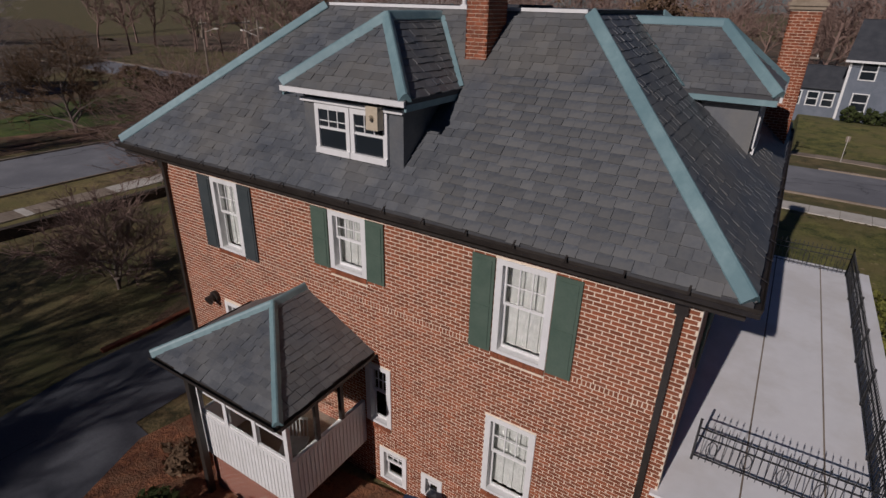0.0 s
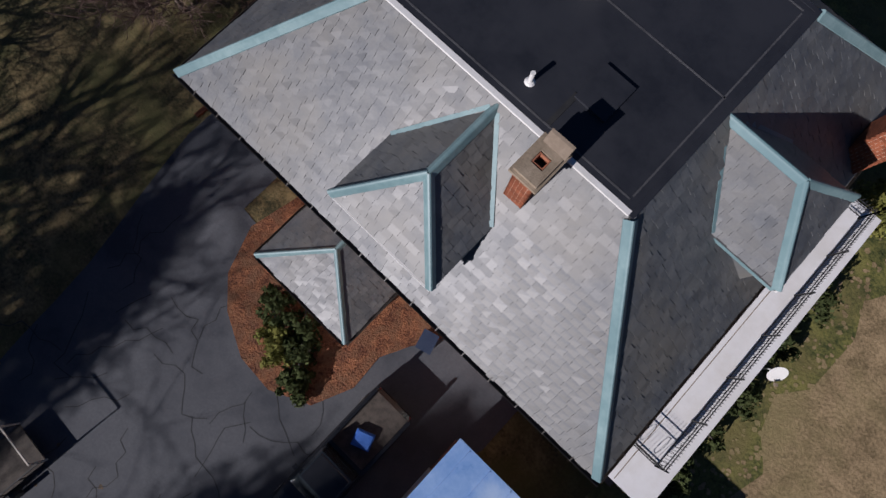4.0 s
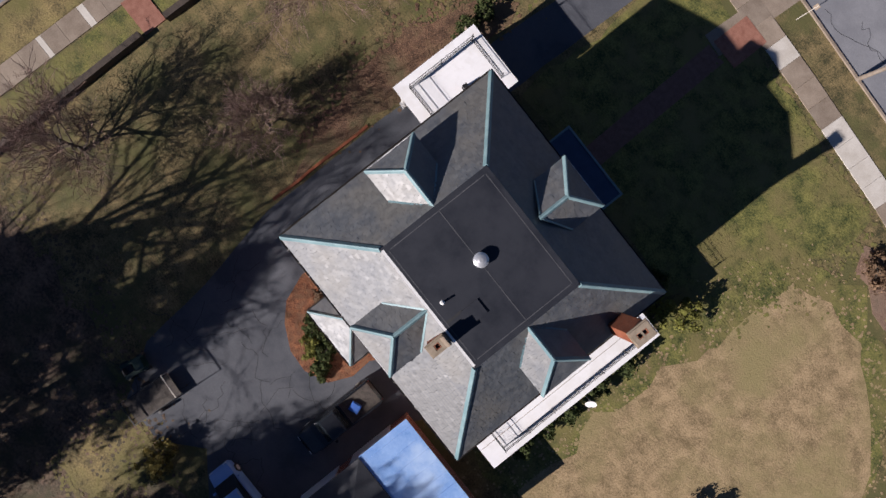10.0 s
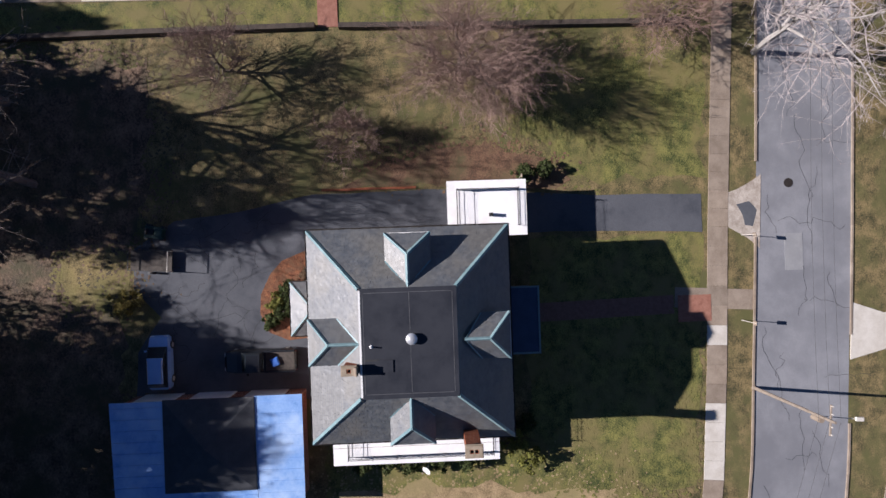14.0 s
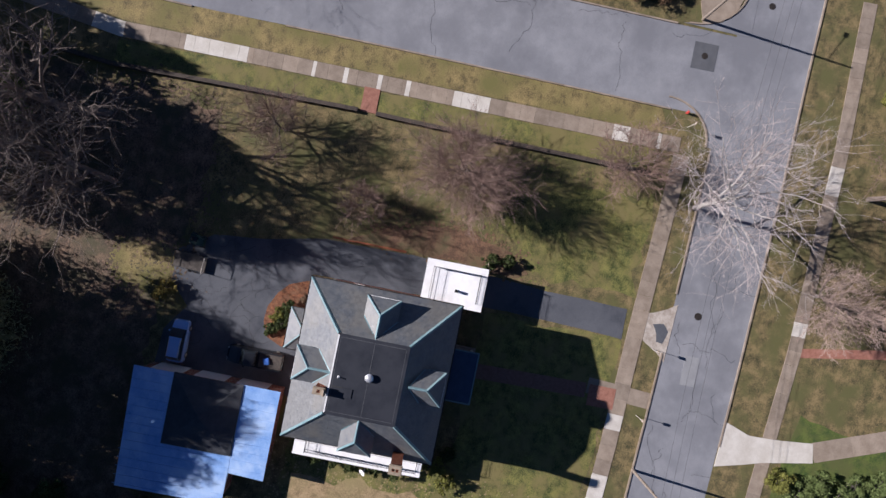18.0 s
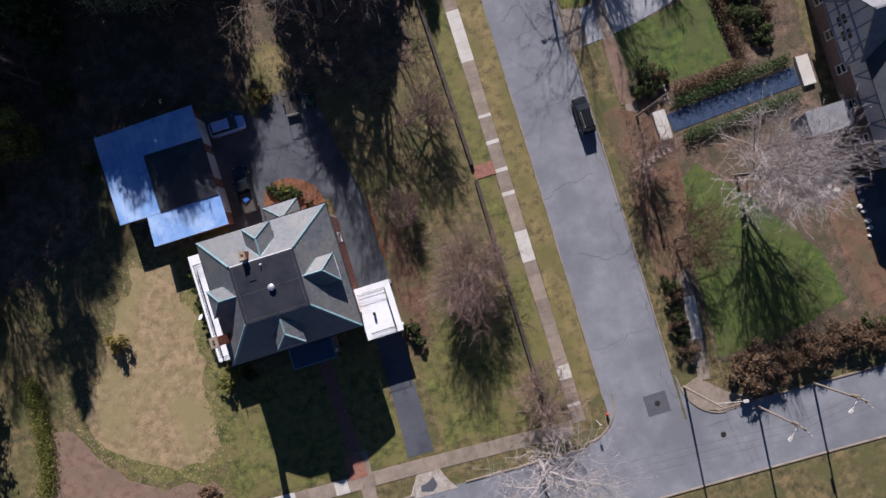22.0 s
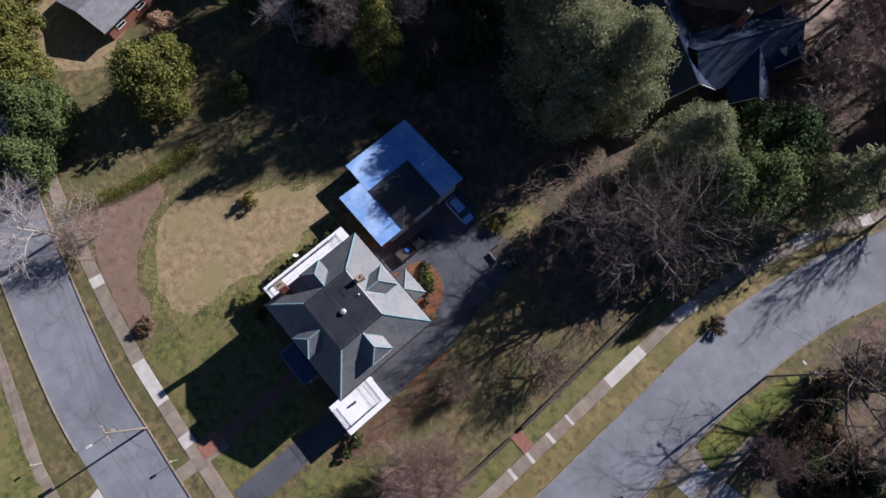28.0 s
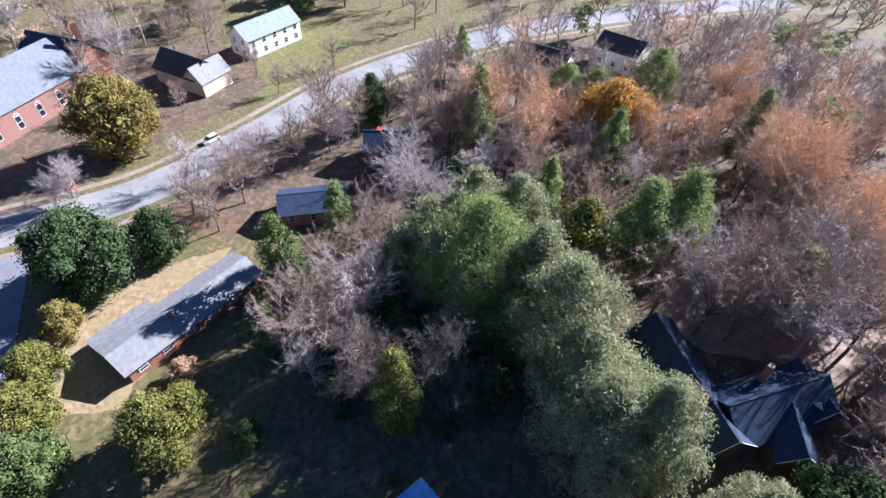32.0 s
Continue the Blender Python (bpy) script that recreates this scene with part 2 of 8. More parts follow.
def leafy(name, a, b, vary=0.35, through_=0.28):
    """Leaves that let part of the light through."""
    m = surf(name, a, b, 0.5, 0.8, 0, 6, vary=vary, spec=0.12)
    n, l = m.node_tree.nodes, m.node_tree.links
    p, out = n["Principled BSDF"], n["Material Output"]
    tr, mx = n.new("ShaderNodeBsdfTranslucent"), n.new("ShaderNodeMixShader")
    l.new(p.inputs["Base Color"].links[0].from_socket, tr.inputs["Color"])
    mx.inputs[0].default_value = through_
    l.new(p.outputs[0], mx.inputs[1])
    l.new(tr.outputs[0], mx.inputs[2])
    l.new(mx.outputs[0], out.inputs["Surface"])
    return m


HOLLY = leafy("mid-green evergreen leaves", (0.085, 0.115, 0.035), (0.19, 0.225, 0.08))
BROWNLEAF = leafy("brown dry leaves", (0.13, 0.085, 0.05), (0.24, 0.16, 0.1))
PINE = leafy("pine needles", (0.215, 0.225, 0.115), (0.4, 0.4, 0.215), through_=0.32)
PINE_GREEN = leafy("green pine needles", (0.17, 0.215, 0.07), (0.34, 0.385, 0.135), through_=0.32)
STONE_DARK = surf("dark mossy stone", (0.045, 0.035, 0.028), (0.085, 0.065, 0.05), 2, 0.95, 0.5, 12)
OLIVE = leafy("olive evergreen leaves", (0.115, 0.125, 0.03), (0.25, 0.24, 0.06))
DARKLEAF = leafy("dark magnolia leaves", (0.055, 0.088, 0.033), (0.12, 0.16, 0.065))
TWIG_RUSSET = surf("coppery twigs with clinging leaves", (0.5, 0.32, 0.185), (0.74, 0.52, 0.34), 0.5, 0.95, 0, 6)
ORANGE = leafy("russet autumn leaves", (0.38, 0.235, 0.13), (0.54, 0.37, 0.24))
YELLOW = leafy("yellow autumn leaves", (0.42, 0.23, 0.04), (0.55, 0.34, 0.07))
GOLDEN = leafy("golden olive leaves", (0.19, 0.155, 0.04), (0.32, 0.26, 0.08))
SHRUB = leafy("shrub leaves", (0.045, 0.06, 0.02), (0.1, 0.12, 0.045))


# ---------------------------------------------------------------- mesh building
class Mesh:
    """Gathers vertices and faces, then makes one object of them."""

    def __init__(self):
        self.v, self.f = [], []

    def poly(self, *p):
        k = len(self.v)
        self.v += [tuple(q) for q in p]
        self.f.append(tuple(range(k, k + len(p))))
        return self

    def solid(self, a, b):
        """Two like rings of points, closed into a solid."""
        k, n = len(self.v), len(a)
        self.v += [tuple(q) for q in a] + [tuple(q) for q in b]
        self.f += [tuple(range(k + n - 1, k - 1, -1)), tuple(range(k + n, k + 2 * n))]
        self.f += [(k + i, k + (i + 1) % n, k + n + (i + 1) % n, k + n + i) for i in range(n)]
        return self

    def box(self, x0, x1, y0, y1, z0, z1):
        return self.solid([(x0, y0, z0), (x1, y0, z0), (x1, y1, z0), (x0, y1, z0)], [(x0, y0, z1), (x1, y0, z1), (x1, y1, z1), (x0, y1, z1)])

    def prism(self, outline, z0, z1):
        return self.solid([(x, y, z0) for x, y in outline], [(x, y, z1) for x, y in outline])

    def tube(self, p, q, r0, r1, n=6):
        p, q = Vector(p), Vector(q)
        d = (q - p).normalized()
        s = d.orthogonal().normalized()
        t = d.cross(s)
        ring = [(math.cos(2 * math.pi * i / n), math.sin(2 * math.pi * i / n)) for i in range(n)]
        return self.solid([p + r0 * (c * s + w * t) for c, w in ring], [q + r1 * (c * s + w * t) for c, w in ring])

    def bar(self, p, q, w, h, up=(0, 0, 1)):
        """A bar from p to q, w wide and h thick."""
        p, q, up = Vector(p), Vector(q), Vector(up)
        d = (q - p).normalized()
        s = d.cross(up).normalized() * (w / 2)
        t = s.cross(d).normalized() * (h / 2)
        return self.solid([p - s - t, p + s - t, p + s + t, p - s + t], [q - s - t, q + s - t, q + s + t, q - s + t])

    def make(self, name, mat, parent=None, label="", smooth=False, **tags):
        me = bpy.data.meshes.new(name)
        me.from_pydata(self.v, [], self.f)
        me.materials.append(mat)
        if smooth:
            me.shade_smooth()
        ob = new(name, me)
        ob.parent = parent
        if label or tags:
            tagged(ob, label, **tags)
        return ob


def thing(name, label, category, at=(0, 0, 0), turn=0.0, group="", kind=""):
    ob = new(name)
    ob.matrix_basis = pose(*at, 0, 0, turn)
    return tagged(ob, label, category, group, kind)


def mesh_object(name, v, f, mat, parent=None):
    """Quads or triangles from arrays."""
    me = bpy.data.meshes.new(name)
    v, f = np.asarray(v, np.float32), np.asarray(f, np.int32)
    me.vertices.add(len(v))
    me.vertices.foreach_set("co", v.ravel())
    me.loops.add(f.size)
    me.loops.foreach_set("vertex_index", f.ravel())
    me.polygons.add(len(f))
    me.polygons.foreach_set("loop_start", np.arange(len(f), dtype=np.int32) * f.shape[1])
    me.update(calc_edges=True)
    me.shade_flat()
    me.materials.append(mat)
    ob = new(name, me)
    ob.parent = parent
    return ob


# ---------------------------------------------------------------- ground, streets, paths
def wobble(outline, step=1.2, amount=0.35, seed=1.0):
    """An outline with more points and an uneven edge."""
    out = []
    for (x0, y0), (x1, y1) in zip(outline, outline[1:] + outline[:1]):
        n = max(1, int(math.hypot(x1 - x0, y1 - y0) / step))
        for i in range(n):
            x, y = x0 + (x1 - x0) * i / n, y0 + (y1 - y0) * i / n
            out.append((x + amount * noise.noise((x * 0.45, y * 0.45, seed)), y + amount * noise.noise((x * 0.45, y * 0.45, seed + 9))))
    return out


def cover(name, outline, mat, z, label, wob=0.5, kind="structure"):
    return Mesh().prism(wobble(outline, 1.2, wob), z - 0.05, z).make(name, mat, None, label, category="ground", kind=kind)


def ragged(name, outline, mat, z, label, reach=1.6, step=0.16, size=0.15):
    """Tufts scattered along an outline, thinning outwards, that blur the edge of a cover."""
    pts = [Vector((*p, 0)) for p in wobble(outline, step * 3, 0.0)]
    m = Mesh()
    for i, p in enumerate(pts):
        for _ in range(20):
            o = p + Vector((random.gauss(0, reach), random.gauss(0, reach), 0))
            r, a0, n = size * random.uniform(0.35, 1.2), random.random() * 6, random.choice((5, 6, 7))
            zz = z + random.uniform(0.001, 0.012)
            m.poly(*[(o.x + r * random.uniform(0.5, 1.2) * math.cos(a0 + k * 6.283 / n), o.y + r * random.uniform(0.5, 1.2) * math.sin(a0 + k * 6.283 / n), zz) for k in range(n)])
    return m.make(name, mat, None, label, category="grass", kind="stuff")


def ribbon(line, width, shift=0.0):
    """The two edges of a strip along a line."""
    pts = [Vector((*p, 0)) for p in line]
    left, right = [], []
    for i, p in enumerate(pts):
        d = (pts[min(i + 1, len(pts) - 1)] - pts[max(i - 1, 0)]).normalized()
        s = Vector((-d.y, d.x, 0))
        left.append(p + s * (shift + width / 2))
        right.append(p + s * (shift - width / 2))
    return left, right


def strip(name, line, width, z0, z1, mat, label, shift=0.0, parent=None, **tags):
    m = Mesh()
    left, right = ribbon(line, width, shift)
    for a, b, c, d in zip(left, left[1:], right[1:], right):
        m.solid([(p.x, p.y, z0) for p in (d, c, b, a)], [(p.x, p.y, z1) for p in (d, c, b, a)])
    return m.make(name, mat, parent, label, **tags)


def smooth_line(line, n=6):
    """A rounded line through the points."""
    out = []
    for i in range(len(line) - 1):
        p0, p1, p2, p3 = (Vector(line[max(0, min(len(line) - 1, i + k))]) for k in (-1, 0, 1, 2))
        for j in range(n):
            t = j / n
            out.append(tuple(0.5 * (2 * p1 + (p2 - p0) * t + (2 * p0 - 5 * p1 + 4 * p2 - p3) * t * t + (3 * p1 - p0 - 3 * p2 + p3) * t ** 3)))
    return out + [tuple(line[-1])]


ground = Mesh().poly((-2500, -2500, 0), (2500, -2500, 0), (2500, 2500, 0), (-2500, 2500, 0)).make("ground", GROUND, None, "patchy winter grass turning brown", category="ground", kind="structure")

FRONT = smooth_line([(-130, 40), (-80, 36.6), (-45, 35.2), (-20, 34.6), (5, 33.6), (20, 32.4), (45, 27.5), (75, 19.5), (104, 10)])
SIDE = smooth_line([(-36.5, 31), (-36.8, 10), (-37.0, -10), (-37.1, -30), (-38.4, -45), (-42.6, -60.5), (-50, -76), (-64, -95), (-90, -120)])
CROSS = smooth_line([(122, 70), (114, 20), (107, -15), (112, -45), (120, -80), (119, -116), (112, -150), (96, -190), (70, -240)])
strip("road", FRONT, 8.4, -0.1, 0.012, ASPHALT, "worn grey asphalt street with tar-filled cracks", category="road", kind="structure")
strip("road", SIDE, 9.0, -0.1, 0.017, ASPHALT, "grey asphalt side street bordered by kerbs", category="road", kind="structure")
strip("road", CROSS, 11, -0.1, 0.022, surf("sun-bleached asphalt", (0.25, 0.24, 0.24), (0.32, 0.31, 0.3), 0.35, 0.9, 0.3, 9, third=(0.22, 0.21, 0.21), patch=0.3, spec=0.3), "sunlit asphalt street beyond the trees", category="road", kind="structure")

# kerbs, broken where streets and drives meet them
def kerb(line, shift, keep, label="pale concrete kerb along the street"):
    run = []
    left, _ = ribbon(line, 0.0, shift)
    for p in list(left) + [None]:
        if p is not None and keep(p):
            run.append((p.x, p.y))
            continue
        if len(run) > 1:
            strip("kerb", run, 0.17, -0.1, 0.13, CONCRETE, label, category="kerb", kind="structure")
        run = []


def dense(line, step=1.0):
    out = []
    for a, b in zip(line, line[1:]):
        n = max(1, int(math.dist(a, b) / step))
        out += [(a[0] + (b[0] - a[0]) * i / n, a[1] + (b[1] - a[1]) * i / n) for i in range(n)]
    return out + [line[-1]]


FD, SD = dense(FRONT), dense(SIDE)
kerb(FD, -4.28, lambda p: (p.x > -29 and not -11.6 < p.x < -6.2) or p.x < -45)
kerb(FD, 4.28, lambda p: not 3.5 < p.x < 10 and p.x < 95)
kerb(SD, -4.58, lambda p: p.y < 25 and not -52 < p.y < -47)
kerb(SD, 4.58, lambda p: p.y < 26 and not -26 < p.y < -17)

# rounded corner of the two streets
arc = [(-33.3 + 4.6 * (1 - math.cos(a)), 25.0 + 5.0 * math.sin(a)) for a in np.linspace(0, math.pi / 2, 9)]
Mesh().prism([(-33.6, 24.6)] + arc + [(-28.6, 32.2), (-34, 32.2)], -0.1, 0.027).make("road", ASPHALT, None, "asphalt of the rounded street corner", category="road", kind="structure")
strip("kerb", arc, 0.17, -0.1, 0.132, CONCRETE, "rounded concrete kerb at the corner", category="kerb", kind="structure")
arc2 = [(-46.2 + 4.7 * math.cos(a), 25.6 + 5.7 * math.sin(a)) for a in np.linspace(0, math.pi / 2, 9)]
Mesh().prism([(-41.4, 25.0)] + arc2 + [(-46.4, 32.4), (-41.2, 32.4)], -0.1, 0.032).make("road", ASPHALT, None, "asphalt of the opposite street corner", category="road", kind="structure")
strip("kerb", arc2, 0.17, -0.1, 0.133, CONCRETE, "rounded concrete kerb at the corner", category="kerb", kind="structure")


# stretches of the side pavement that were laid anew, from south to north
PALE_SIDE = [(-66.5, -64.8), (-57.5, -54.5), (-37, -33.6), (-27, -20.2), (-13.2, -12.8), (-9.8, -9.3), (-6.1, -5.6), (-3.0, -2.5), (2.2, 6.2), (19.8, 21.6), (24.7, 25.1)]


def slab_walk(line, width, label, pale=(), gap=1.55):
    """A pavement of concrete slabs, each a piece of its own."""
    walk_ = thing("pavement", label, "pavement", kind="structure")
    pts = dense(line, gap)
    new_bits = [isinstance(u, tuple) for u in pale]
    if any(new_bits):  # stretches given by their ends across y: cut the line there
        ys = sorted({y for u in pale for y in u}, reverse=True)
        full = [Vector(p) for p in line]
        cut = [p for p in pts if all(abs(p[1] - y) > 0.35 for y in ys)]
        for y in ys:
            for u, w in zip(full, full[1:]):
                if min(u.y, w.y) <= y < max(u.y, w.y):
                    cut.append(tuple(u.lerp(w, (y - u.y) / (w.y - u.y))))
        pts = sorted(cut, key=lambda p: -p[1])
    left, right = ribbon(pts, width)
    for i in range(len(pts) - 1):
        a, b, c, d = (p.copy() for p in (right[i], right[i + 1], left[i + 1], left[i]))
        for u, w in ((a, b), (d, c)):
            s = (w - u).normalized() * 0.008
            u += s
            w -= s
        mid_y = (pts[i][1] + pts[i + 1][1]) / 2
        new_ = any(u[0] < mid_y < u[1] for u in pale) if any(new_bits) else i in pale
        Mesh().prism([(p.x, p.y) for p in (a, b, c, d)], -0.1, 0.05 + 0.012 * random.random()).make("slab", CONCRETE_NEW if new_ else CONCRETE, walk_, "pale replaced slab" if new_ else "")
    return walk_


Mesh().prism([(-41.6, 27.0), (-42.2, 29.0), (-43.8, 30.4), (-46.4, 31.3), (-48.8, 31.3), (-50.0, 30.7), (-47.0, 29.0), (-45.6, 27.7), (-44.0, 26.3)], -0.1, 0.075).make("corner_ramp", CONCRETE, None, "tan concrete corner ramp with a rounded edge", category="pavement", kind="structure")
slab_walk([(-28.35, 27.2), (-28.4, 8), (-28.55, -18), (-28.6, -34), (-30.3, -45.5), (-33.6, -57.5), (-38.8, -69)], 1.65, "concrete slab pavement with pale patches", pale=PALE_SIDE)
slab_walk([(-27.4, 27.6), (-7, 26.55), (5, 26.1), (15, 25.5), (24, 24.4), (40, 21.8), (60, 17.5)], 1.75, "concrete slab pavement along the front lawn", pale=(18, 22, 23, 24, 25, 33))
slab_walk([(-47.5, 44.4), (-31, 44.6), (-9, 44.0), (12, 42.4), (40, 36.5)], 1.5, "concrete pavement across the street", pale=(11, 12, 22))
slab_walk([(-44.8, 26.8), (-45.7, 20), (-46.3, 14.5), (-46.3, 2), (-46.5, -9), (-46.4, -30)], 1.5, "weathered pavement half under leaves", pale=(3, 4, 5))
strip("pavement", dense([(-1.0, 22.6), (-0.55, 29.5)], 2), 1.75, -0.1, 0.045, CONCRETE, "short concrete path from the street to the front walk", category="path", kind="structure")
Mesh().box(-1.15, 1.15, 22.85, 25.75, -0.1, 0.075).make("landing", surf("brick paving", (0.24, 0.1, 0.065), (0.33, 0.16, 0.11), 3, 0.9, 0.4, 30), None, "red brick landing at the front walk", category="paving", kind="structure")
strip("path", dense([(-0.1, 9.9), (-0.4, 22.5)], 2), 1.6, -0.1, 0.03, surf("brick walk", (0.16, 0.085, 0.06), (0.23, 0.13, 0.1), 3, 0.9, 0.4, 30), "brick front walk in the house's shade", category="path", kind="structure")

# driveway from the street under the carriage porch to the parking court
DRIVE = [(-6.6, 25.2), (-7.0, 15.9), (-7.1, 7.4), (-6.9, 1), (-6.9, -8.8), (-3, -9.2), (1.0, -9.0), (2.3, -6.7), (6.6, -6.7), (6.6, -9.0), (6.0, -10), (6.0, -23.6), (2, -23.4), (-0.9, -21.4), (-3.4, -23.6), (-6.8, -23.4), (-9.0, -20), (-9.6, -14.6), (-10.9, -8.3), (-11.0, 3), (-10.1, 15.9), (-9.9, 25.2)]
Mesh().prism(wobble(DRIVE, 1.5, 0.12), -0.05, 0.022).make("driveway", ASPHALT_DRIVE, None, "cracked dark asphalt driveway and parking court", category="driveway", kind="structure")
Mesh().prism([(-9.9, 27.5), (-6.9, 27.5), (-6.5, 28.2), (-5.9, 29.2), (-5.0, 30.2), (-11.4, 30.5), (-10.7, 29.4), (-10.2, 28.4)], -0.05, 0.042).make("apron", CONCRETE_WORN, None, "broken concrete driveway apron", category="apron", kind="structure")

# planted and bare areas
cover("mulch_bed", [(-5.6, -7.0), (-6.0, -9.2), (-5.3, -11.0), (-4.2, -12.0), (-2.6, -12.8), (-0.8, -13.0), (0.8, -12.3), (1.35, -10.8), (1.2, -9.2), (1.9, -8.2), (2.6, -7.2), (2.6, -6.6)], MULCH, 0.07, "red mulch bed round the back porch", 0.3)
cover("mulch_bed", [(-11.4, -6), (-12.8, -2), (-14.3, 2), (-14.6, 7), (-13.6, 11), (-11.5, 13.8), (-10.7, 12.6), (-11.3, 6)], LITTER_RED, 0.03, "mulch bed beside the carriage porch", 0.6)
cover("mulch_bed", [(36.5, 9), (33, 10), (30.8, 13.5), (27.5, 17.5), (24.6, 19.6), (20.6, 20.3), (17.4, 20.6), (16.4, 22.4), (18.6, 24.0), (24, 23.4), (31, 21.9), (37, 20.4), (38.6, 14)], BED, 0.03, "curved red-brown mulch bed along the street", 0.8)
SIDE_LAWN = [(14.0, -6.8), (20, -7.4), (26, 1), (30.8, 9), (29, 13), (25.5, 15.6), (21.5, 17.6), (18, 18.4), (15.6, 16.4), (14.6, 8)]
cover("side_lawn", [(10.9, -7.5), (15, -8.5), (20, -7), (26, 1), (31, 9), (29, 14.5), (25, 18.8), (19, 20.2), (13, 18), (11.4, 10)], LAWN, 0.013, "greenish lawn beside the house", 1.2)
cover("dry_lawn", SIDE_LAWN, DRY, 0.017, "dry tan patch of the side lawn", 1.4)
cover("front_lawn", [(-6.4, 10.2), (10.5, 9.5), (16, 21), (15, 24.0), (1.2, 24.9), (-6.6, 25.2)], LAWN, 0.011, "green front lawn", 0.8)
cover("verge", [(-29.35, 25.6), (-31.9, 24.6), (-32.3, 0), (-32.5, -30), (-33.2, -42), (-36.4, -55), (-40.3, -64), (-39.0, -65), (-34.8, -57), (-31.4, -45.4), (-29.6, -34), (-29.45, -18)], VERGE, 0.013, "golden dry verge along the side street", 0.12)
cover("inner_verge", [(-27.4, 25), (-25.2, 24.6), (-25.3, 7), (-25.4, -5.4), (-25.3, -23), (-25.1, -34), (-27.5, -34), (-27.6, -18)], LAWN, 0.012, "greenish strip between wall and pavement", 0.15)
cover("corner_lawn", [(-11.6, 14), (-16, 10), (-22, 11), (-22, 25.5), (-11.3, 25.2)], LAWN, 0.011, "lawn at the street corner", 1.5)
cover("wood_floor", [(12, -24.4), (-2, -25), (-12, -22), (-22, -22), (-23.5, -36), (-24, -48), (-30, -62), (-34, -74), (-45, -90), (-60, -120), (-20, -230), (60, -230), (85, -190), (100, -150), (106, -110), (104, -60), (96, -30), (88, -28), (66, -33), (52, -28), (44, -16), (36, -9), (24, -12), (20, -24)], LITTER, 0.014, "leaf litter under the trees", 2.0)
cover("wood_floor", [(-70, 70), (-20, 62), (40, 66), (120, 80), (200, 260), (-200, 260), (-160, 70)], LITTER, 0.014, "leaf litter under the woods across the street", 2.0)
cover("wood_floor", [(-75, 10), (-82, -60), (-110, -110), (-300, -100), (-300, 120), (-120, 60)], LITTER, 0.014, "leaf litter beyond the neighbouring houses", 2.0)
cover("garden_floor", [(-47.2, 25.5), (-47.3, -18.2), (-61, -21.5), (-69.8, -23.5), (-70.4, -4), (-70.5, 27), (-60, 26.5)], LITTER, 0.007, "leaf-strewn garden floor under shrubs", 0.4)
cover("garden_floor", [(-47.2, -25.5), (-52, -25.4), (-62, -28.6), (-80, -29), (-80, -44), (-47.2, -42)], LITTER, 0.008, "leaf-strewn garden floor beyond the drive", 0.5)
cover("garden_floor", [(-46.6, -42.5), (-45.4, -47), (-46.2, -54), (-51, -62), (-58, -72), (-80, -72), (-80, -43.8)], LITTER, 0.009, "leaf-strewn bank beside the side street", 0.6)
cover("mulch_bed", [(-65.6, 10.0), (-70.2, 9.4), (-70.6, 24), (-67, 25)], LITTER_RED, 0.016, "reddish mulch bed beside the paved yard", 0.3)
cover("leafy_strip", [(-42.9, -9), (-45.3, -9), (-45.3, 13.5), (-43.2, 13.6)], LITTER_RED, 0.02, "fallen leaves along the kerb", 0.3)
cover("leafy_strip", [(-47.3, -9), (-45.4, -9), (-45.5, -17.6), (-47.2, -17.6)], BED, 0.074, "trodden earth over the pavement", 0.25)
cover("leafy_strip", [(-47.6, -7.5), (-49.8, -5), (-50, 2), (-47.8, 12.6), (-45.4, 13.2), (-45.2, -8.5)], LITTER_RED, 0.075, "fallen leaves drifted over the pavement", 0.35)
# tan grass, with the sun's gold put into the patch's colour
cover("grass_patch", [(-2.3, -24.2), (-2.2, -28.6), (-4.2, -29.8), (-6.2, -29.4), (-6.5, -24.2), (-4.6, -23.8)], VERGE, 0.022, "dry grass at the court's end, coloured golden as if sunlit", 0.35)
ragged("dry_tufts", [(-2.3, -24.4), (-2.2, -28.6), (-4.2, -29.8), (-6.2, -29.4), (-6.5, -24.4)], VERGE, 0.024, "dry grass tufts at the court's end, coloured as if sunlit", 0.5)
cover("green_strip", [(-42.0, -23.4), (-44.6, -23.1), (-45.2, -28), (-45.6, -34), (-46.2, -38), (-44.8, -41.5), (-43.2, -36), (-42.3, -30)], STRIP, 0.03, "bright green grass between kerb and pavement", 0.2)
ragged("green_tufts", [(-42.4, -23.6), (-44.6, -23.4), (-45.2, -28), (-45.6, -34), (-46.2, -38)], STRIP, 0.032, "green grass tufts along the pavement", 0.35)
cover("neighbour_lawn", [(-47.4, -18.2), (-59.9, -19.8), (-60.4, -10.4), (-52.2, -10.0), (-47.5, -13.4)], GREEN_LAWN, 0.012, "clipped green lawn of the neighbour", 0.4)
cover("neighbour_lawn", [(-48.2, 3.2), (-52, 0.7), (-58.2, 7.5), (-63.5, 16), (-65, 22.5), (-56, 24.6), (-47.4, 24.8)], GREEN_LAWN, 0.012, "green lawn under a bare tree", 0.5)
cover("neighbour_lawn", [(-2, 46), (30, 41), (34, 55), (0, 60)], GREEN_LAWN, 0.012, "green lawn across the street", 0.5)
cover("neighbour_lawn", [(126, -52), (134, -92), (170, -100), (165, -50)], LAWN, 0.012, "sunlit lawn of the white house", 0.8)
cover("neighbour_lawn", [(76, 12), (62, 14), (56, 4), (78, -24), (84, -4)], DRY, 0.012, "dry lawn round the long house", 1.0)
